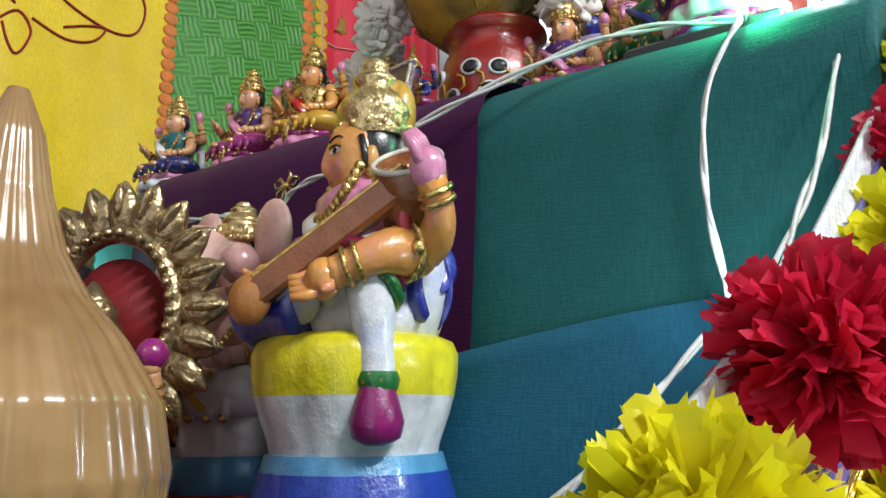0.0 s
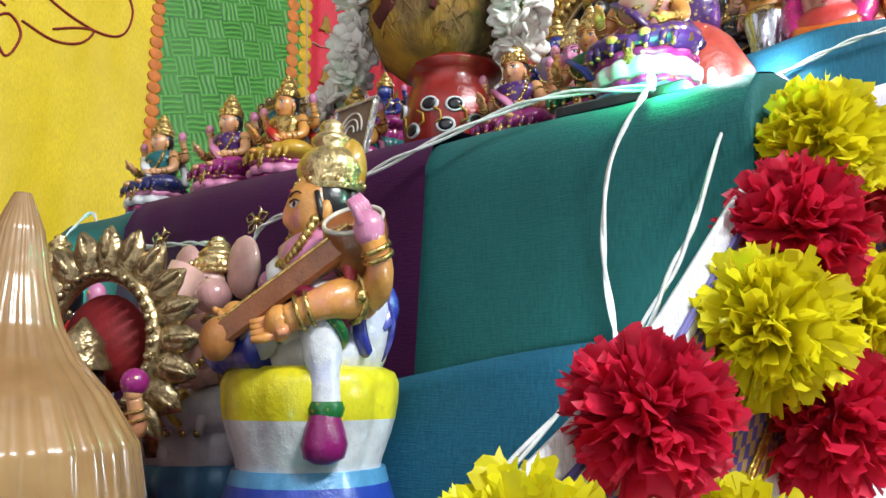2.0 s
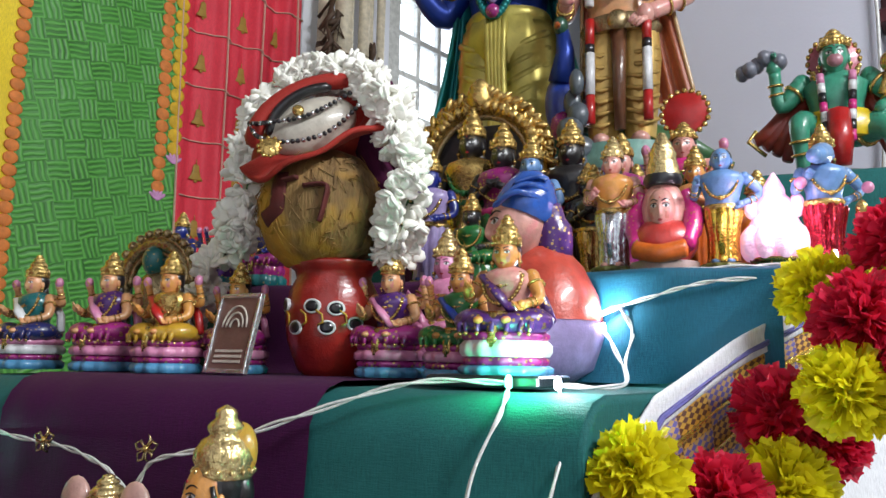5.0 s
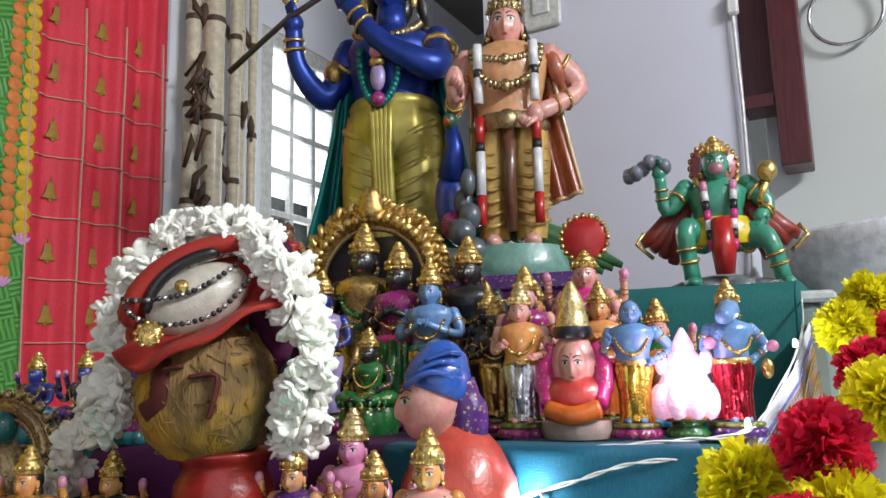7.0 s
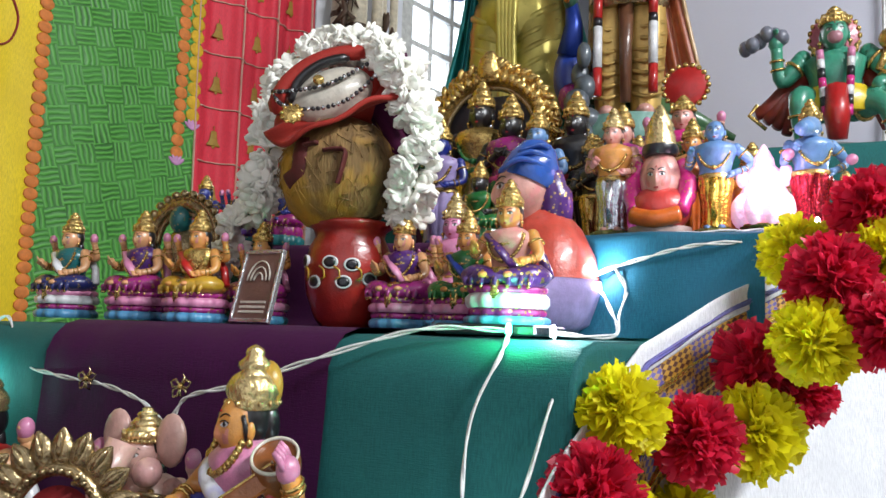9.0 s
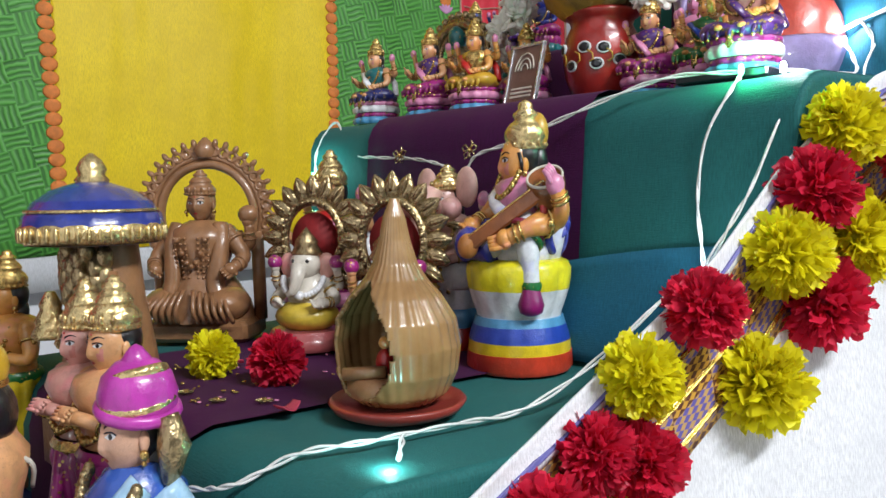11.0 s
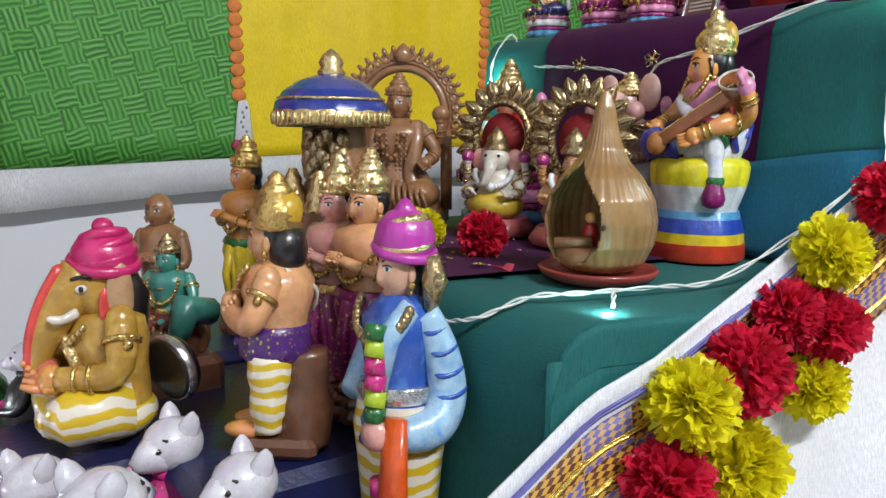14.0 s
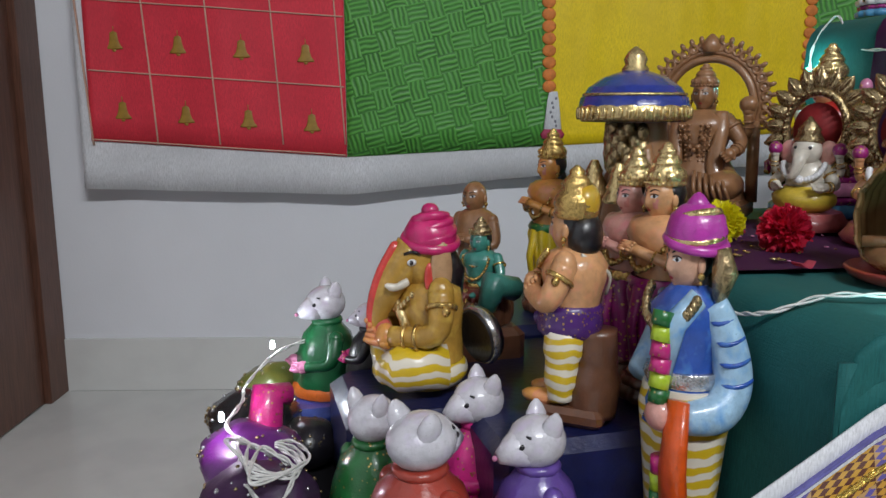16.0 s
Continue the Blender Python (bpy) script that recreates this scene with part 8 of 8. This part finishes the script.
c.lathe([(0.040, 0), (0.043, 0.006), (0.040, 0.013)], SILVER, at=(0, 0, 0.160), seg=24)
necklace(c, (0, 0, 0.235), 0.036, 0.025, DULL_GOLD, 0.09)
c.tube([(0, 0, 0.238), (-0.002, 0, 0.252)], 0.013, SKIN, seg=12)
head(c, (-0.004, 0, 0.262), 0.0225, paint(0.74, 0.42, 0.28), None)
TURBAN = paint(0.55, 0.05, 0.42, 0.28)
c.lathe([(0.024, 0), (0.029, 0.006), (0.030, 0.016), (0.026, 0.028), (0.016, 0.036), (0.004, 0.040)], TURBAN, at=(0.004, 0, 0.271), seg=24)
for k in range(4):
    c.tube([(0.004 + (0.029 - 0.003 * k) * math.cos(a), (0.029 - 0.003 * k) * math.sin(a), 0.277 + 0.007 * k + 0.005 * math.sin(a + k)) for a in [2 * math.pi * i / 20 for i in range(20)]], 0.0042, TURBAN if k % 2 == 0 else LIGHT_GOLD, seg=7, closed=True)
c.lathe([(0.011, 0), (0.012, 0.006), (0.005, 0.014), (0.001, 0.016)], TURBAN, at=(0.004, 0, 0.302), seg=14)
c.tube([(0.012, -0.030, 0.275), (0.014, -0.034, 0.255), (0.010, -0.032, 0.232)], [0.008, 0.013, 0.006], DULL_GOLD, seg=10)
put(c, "prince_doll", -0.345, 0.048, TOP0 + 0.002, "standing prince doll in blue coat and pink turban", rz=4, s=0.975, slim=0.82)

# elder with a pink turban, seated
c = Clay()
c.ball((0, 0, 0.022), (0.050, 0.052, 0.024), STRIPE, seg=22, rows=12)
for s in (-1, 1):
    c.tube([(0.01, s * 0.04, 0.032), (-0.045, s * 0.035, 0.032), (-0.055, -s * 0.01, 0.022)], [0.024, 0.024, 0.014], STRIPE, seg=14)
YCOAT = paint(0.50, 0.28, 0.05, 0.25, blush=(0.62, 0.42, 0.08))
c.lathe([(0.040, 0), (0.038, 0.03), (0.040, 0.055), (0.036, 0.072), (0.016, 0.084)], YCOAT, at=(0.004, 0, 0.034), seg=22, squash=1.15)
limb(c, [(0.002, -0.046, 0.108), (-0.008, -0.056, 0.070), (-0.052, -0.018, 0.062)], 0.017, 0.013, YCOAT, GOLD, SKIN_TAN)
limb(c, [(0.002, 0.046, 0.108), (-0.008, 0.056, 0.070), (-0.052, 0.018, 0.066)], 0.017, 0.013, YCOAT, GOLD, SKIN_TAN)
c.ball((-0.056, 0.0, 0.066), (0.012, 0.016, 0.012), paint(0.75, 0.15, 0.12), seg=10, rows=7)
c.tube([(-0.028, 0.036, 0.112), (-0.040, 0.0, 0.095), (-0.034, -0.030, 0.070)], 0.006, LIGHT_GOLD, seg=8)
CORAL, EAR = paint(0.72, 0.07, 0.06, 0.25), paint(0.50, 0.30, 0.16, 0.25)
c.ball((-0.004, 0, 0.134), (0.030, 0.028, 0.030), YCOAT, seg=22, rows=14)
trunk = soft_line([(-0.018, 0, 0.142), (-0.042, 0.001, 0.116), (-0.058, 0.003, 0.088), (-0.064, 0.006, 0.060)])
c.tube(trunk, [0.024 - 0.0165 * i / (len(trunk) - 1) for i in range(len(trunk))], YCOAT, seg=16)
ridge = [p + Vector((-0.84, 0, 0.54)) * (0.0225 - 0.0165 * i / (len(trunk) - 1)) for i, p in enumerate(trunk)]
c.tube(ridge, [0.003] + [0.0065] * (len(trunk) - 2) + [0.003], CORAL, seg=10)
for s_ in (-1, 1):
    c.tube(soft_line([(-0.030, s_ * 0.018, 0.116), (-0.046, s_ * 0.021, 0.112), (-0.058, s_ * 0.020, 0.115)]), [0.0045] * 4 + [0.0040] * 4 + [0.0032, 0.0025, 0.0012], CREAM, seg=8)
    c.ball((0.008, s_ * 0.030, 0.128), (0.014, 0.006, 0.030), EAR, seg=14, rows=10)
    c.ball((-0.006, s_ * 0.029, 0.120), (0.007, 0.004, 0.016), CORAL, seg=12, rows=8)
    c.ball((-0.026, s_ * 0.0225, 0.136), (0.006, 0.003, 0.0035), WHITE, seg=8, rows=6)
    c.ball((-0.027, s_ * 0.0245, 0.136), 0.0026, HAIR, seg=8, rows=6)
    c.tube([(-0.034, s_ * 0.018, 0.144), (-0.026, s_ * 0.024, 0.147), (-0.016, s_ * 0.0265, 0.145)], 0.0016, HAIR, seg=5)
for k in range(14):
    c.ball((-0.030 - 0.012 * math.sin(math.pi * k / 13), 0.036 - 0.072 * k / 13, 0.106 - 0.020 * math.sin(math.pi * k / 13)), 0.0035, LIGHT_GOLD, seg=6, rows=5)
HOT_TURBAN = paint(0.62, 0.02, 0.16, 0.28)
c.lathe([(0.027, 0), (0.033, 0.006), (0.031, 0.018), (0.022, 0.030), (0.006, 0.036)], HOT_TURBAN, at=(0.004, 0, 0.148), seg=24)
for k in range(4):
    c.tube([(0.004 + (0.032 - 0.004 * k) * math.cos(a), (0.032 - 0.004 * k) * math.sin(a), 0.154 + 0.007 * k + 0.006 * math.sin(a + k)) for a in [2 * math.pi * i / 20 for i in range(20)]], 0.005, HOT_TURBAN, seg=7, closed=True)
c.ball((0.004, 0, 0.184), (0.011, 0.011, 0.008), HOT_TURBAN, seg=12, rows=7)
c.tube([(0.016, 0.0, 0.150), (0.026, 0.0, 0.120), (0.028, 0, 0.09)], [0.014, 0.022, 0.016], HAIR, seg=12)
put(c, "turbaned_elder_doll", -0.520, 0.228, TOP0 + 0.104, "seated elephant-headed elder doll with a hot pink turban", rz=4, s=0.96, slim=0.84)
c = Clay()
c.box((-0.545, 0.235, TOP0 + 0.052), (0.13, 0.15, 0.10), BASE_BLUE, bev=0.12)
c.thing("blue_box", "dark blue cloth-covered box under the elder", "box")
# green kneeling devotee, brown bald statue behind
c = seated(0.155, skin=paint(0.06, 0.27, 0.22), lower=paint(0.15, 0.03, 0.02), blouse=paint(0.06, 0.27, 0.22), tiers=[(1.0, 1.05, BROWN)], base=0.18, arms=2, crown=DULL_GOLD, tall=1.6)
for s in (-1, 1):
    c.tube([(-0.01, s * 0.05, 0.045), (-0.045, s * 0.045, 0.055), (-0.05, s * 0.04, 0.028)], [0.014, 0.016, 0.010], paint(0.06, 0.27, 0.22), seg=10)
put(c, "green_devotee_doll", -0.432, 0.335, TOP0 + 0.138, "green kneeling devotee doll on a brown block", rz=40)
c = Clay()
c.box((-0.432, 0.333, TOP0 + 0.068), (0.085, 0.080, 0.136), BROWN, bev=0.1)
c.thing("brown_block", "dark brown painted block under the green devotee", "block")
c = Clay()
c.lathe([(0.036, 0), (0.040, 0.02), (0.032, 0.08), (0.036, 0.13), (0.030, 0.155), (0.014, 0.165)], CLAY_BROWN, seg=22, squash=1.1)
head(c, (-0.004, 0, 0.185), 0.025, CLAY_BROWN, None, None)
for s in (-1, 1):
    limb(c, [(0, s * 0.036, 0.145), (-0.01, s * 0.046, 0.10), (-0.036, s * 0.012, 0.11)], 0.012, 0.009, CLAY_BROWN, None)
put(c, "bald_brown_statue", -0.372, 0.545, TOP0 + 0.115, "plain brown bald standing statue", "statue", rz=40, s=0.76)


def mouse(h, coat, sleeve, seat=None):
    """A seated mouse doll in a coat."""
    c = Clay()
    if seat:
        c.lathe([(h * 0.30, 0), (h * 0.31, h * 0.05), (h * 0.27, h * 0.10)], seat, seg=20)
    c.lathe([(h * 0.26, h * 0.02), (h * 0.28, h * 0.12), (h * 0.24, h * 0.32), (h * 0.19, h * 0.48), (h * 0.12, h * 0.56), (h * 0.09, h * 0.60)], coat, seg=24, squash=1.05, wave=0.03, lobes=7)
    c.tube([(h * 0.10 * math.cos(a), h * 0.10 * math.sin(a), h * 0.59) for a in [2 * math.pi * i / 16 for i in range(16)]], h * 0.03, coat, seg=7, closed=True)
    for s in (-1, 1):
        limb(c, [(0, s * h * 0.18, h * 0.47), (-h * 0.08, s * h * 0.24, h * 0.30), (-h * 0.24, s * h * 0.12, h * 0.26)], h * 0.07, h * 0.05, coat, None, sleeve)
    fur = paint(0.70, 0.68, 0.74, 0.25, blush=(0.60, 0.52, 0.68))
    c.ball((-h * 0.01, 0, h * 0.73), (h * 0.165, h * 0.150, h * 0.145), fur, seg=18, rows=12)
    c.tube([(-h * 0.08, 0, h * 0.71), (-h * 0.17, 0, h * 0.685), (-h * 0.24, 0, h * 0.665)], [h * 0.125, h * 0.082, h * 0.034], fur, seg=14)
    c.ball((-h * 0.258, 0, h * 0.665), h * 0.016, PINK, seg=8, rows=6)
    for s in (-1, 1):
        c.lathe([(h * 0.062, -h * 0.02), (h * 0.060, h * 0.04), (h * 0.040, h * 0.085), (h * 0.012, h * 0.115)], fur, m=pose(h * 0.03, s * h * 0.09, h * 0.81, s * -14, 6, 0), seg=12, squash=0.7)
        c.lathe([(h * 0.028, 0.0), (h * 0.024, h * 0.04), (h * 0.006, h * 0.07)], PINK, m=pose(h * 0.006, s * h * 0.09, h * 0.815, s * -14, 6, 0), seg=10, squash=0.7)
        c.ball((-h * 0.125, s * h * 0.088, h * 0.745), (h * 0.032, h * 0.012, h * 0.020), BLACK, seg=8, rows=6)
        c.tube([(-h * 0.12, s * h * 0.06, h * 0.80), (-h * 0.10, s * h * 0.11, h * 0.80)], h * 0.008, BLACK, seg=5)
    return c


MICE = "mouse dolls"
put(mouse(0.150, HOTPINK, PINK), "mouse_doll", -0.487, 0.160, TOP0 + 0.002, "white mouse doll in a hot pink coat", group=MICE, rz=12)
put(mouse(0.150, paint(0.13, 0.07, 0.34), SKYBLUE), "mouse_doll", -0.468, 0.062, TOP0 + 0.002, "white mouse doll in a violet coat", group=MICE, rz=5)
put(mouse(0.160, paint(0.40, 0.05, 0.03), RED), "mouse_doll", -0.565, 0.070, TOP0 + 0.002, "white mouse doll in a brick red coat", group=MICE, rz=-150, slim=1.14)
put(mouse(0.145, GREEN, GOLD), "mouse_doll", -0.590, 0.150, TOP0 + 0.002, "white mouse doll in a dark green coat", group=MICE, rz=-140)
put(mouse(0.145, paint(0.015, 0.14, 0.05), PINK, ORANGE), "mouse_doll", -0.600, 0.400, TOP0 + 0.047, "white mouse doll in green coat seated on orange", group=MICE, rz=15)
c = Clay()
c.box((-0.60, 0.40, TOP0 + 0.024), (0.13, 0.13, 0.044), paint(0.03, 0.06, 0.30), bev=0.2)
c.thing("blue_box", "low blue block under a mouse doll", "box")
put(mouse(0.10, BLACK, HOTPINK), "mouse_doll", -0.560, 0.330, TOP0 + 0.08, "dark mouse doll with gilt trim behind the elder", group=MICE, rz=-20)
# drum, cymbal and cushions
c = Clay()
c.lathe([(0.026, 0), (0.029, 0.004), (0.029, 0.012), (0.026, 0.016)], BLACK, m=pose(-0.475, 0.215, TOP0 + 0.155, 0, 80, 20), seg=24)
c.lathe([(0.029, 0.002), (0.031, 0.006), (0.029, 0.010)], SILVER, m=pose(-0.475, 0.215, TOP0 + 0.155, 0, 80, 20), seg=24)
c.thing("silver_rimmed_drum", "flat dark drum with a silver foil rim", "drum")
CUSH = paint(0.045, 0.012, 0.06, 0.5)
# the second cushion's purple is fairy-light glow put into its colour
for x, y, r, mat in ((-0.690, 0.34, 0.050, paint(0.02, 0.02, 0.022, 0.2)), (-0.695, 0.245, 0.050, paint(0.13, 0.02, 0.18)), (-0.69, 0.15, 0.050, CUSH), (-0.665, 0.43, 0.048, OLIVE), (-0.635, 0.30, 0.035, BLACK)):
    c = Clay()
    c.ball((0, 0, 0), (r, r * 1.1, r * 0.75), mat, seg=30, rows=18)
    rng = random.Random(int(1000 * y))
    c.v = [tuple(Vector(p) * (1 + 0.16 * noise.noise(Vector(p) * 38 + Vector((x * 50, 0, 0))))) for p in c.v]
    for k in range(60):
        d = Vector((rng.gauss(0, 1), rng.gauss(0, 1), abs(rng.gauss(0, 1)))).normalized()
        q = Vector((d.x * r, d.y * r * 1.1, d.z * r * 0.75))
        c.ball(q * (1 + 0.16 * noise.noise(q * 38 + Vector((x * 50, 0, 0)))), r * rng.uniform(0.02, 0.05), DULL_GOLD if rng.random() < 0.6 else SILVER, seg=6, rows=4)
    c.thing("dark_cushion", "dark slumped cushion with sequins on the platform", "cushion", "platform bundles", m=pose(x, y, TOP0 + r * 0.75))
c = Clay()
c.tube([(-0.655, 0.28, TOP0 + 0.09), (-0.675, 0.27, TOP0 + 0.095), (-0.68, 0.26, TOP0 + 0.06), (-0.675, 0.25, TOP0 + 0.02)], [0.012, 0.018, 0.018, 0.014], HOTPINK, seg=12)
c.thing("pink_sash_roll", "hot pink rolled sash on the platform", "sash")
light_string("light_string", [(-0.62, 0.40, -0.19), (-0.66, 0.36, -0.19), (-0.695, 0.32, -0.21), (-0.70, 0.27, -0.21), (-0.715, 0.22, -0.215), (-0.69, 0.17, -0.215), (-0.66, 0.13, -0.22), (-0.68, 0.09, -0.235), (-0.70, 0.12, -0.225)],
             leds=[((-0.665, 0.375, -0.190), LED_WHITE, 0.22, WHT), ((-0.720, 0.235, -0.215), LED_WHITE, 0.25, (0.95, 0.8, 1.0))])

for k in range(4):
    a = 0.6 * k
    light_string("light_string", [(-0.70 + 0.012 * k, 0.20 - 0.02 * k, -0.222), (-0.715 + 0.01 * k, 0.165, -0.205 - 0.003 * k), (-0.695, 0.13 - 0.012 * k, -0.212), (-0.665 + 0.006 * k, 0.115 + 0.01 * k, -0.222), (-0.655, 0.15 + 0.015 * k, -0.226), (-0.672, 0.185, -0.224 + 0.004 * math.sin(a))])

# ---- floor tiles ----
tile = Clay()
tile.box((0, 0, 0), (0.5955, 0.5955, 0.012), TILE, bev=0.12)
TILE_MESH = tile.mesh("tile")
for i in range(8):
    for j in range(6):
        ob = new("tile", TILE_MESH)
        ob.parent = floor
        ob.matrix_basis = pose(-1.23 + 0.6 * i, -0.31 - 0.6 * j, -0.006)
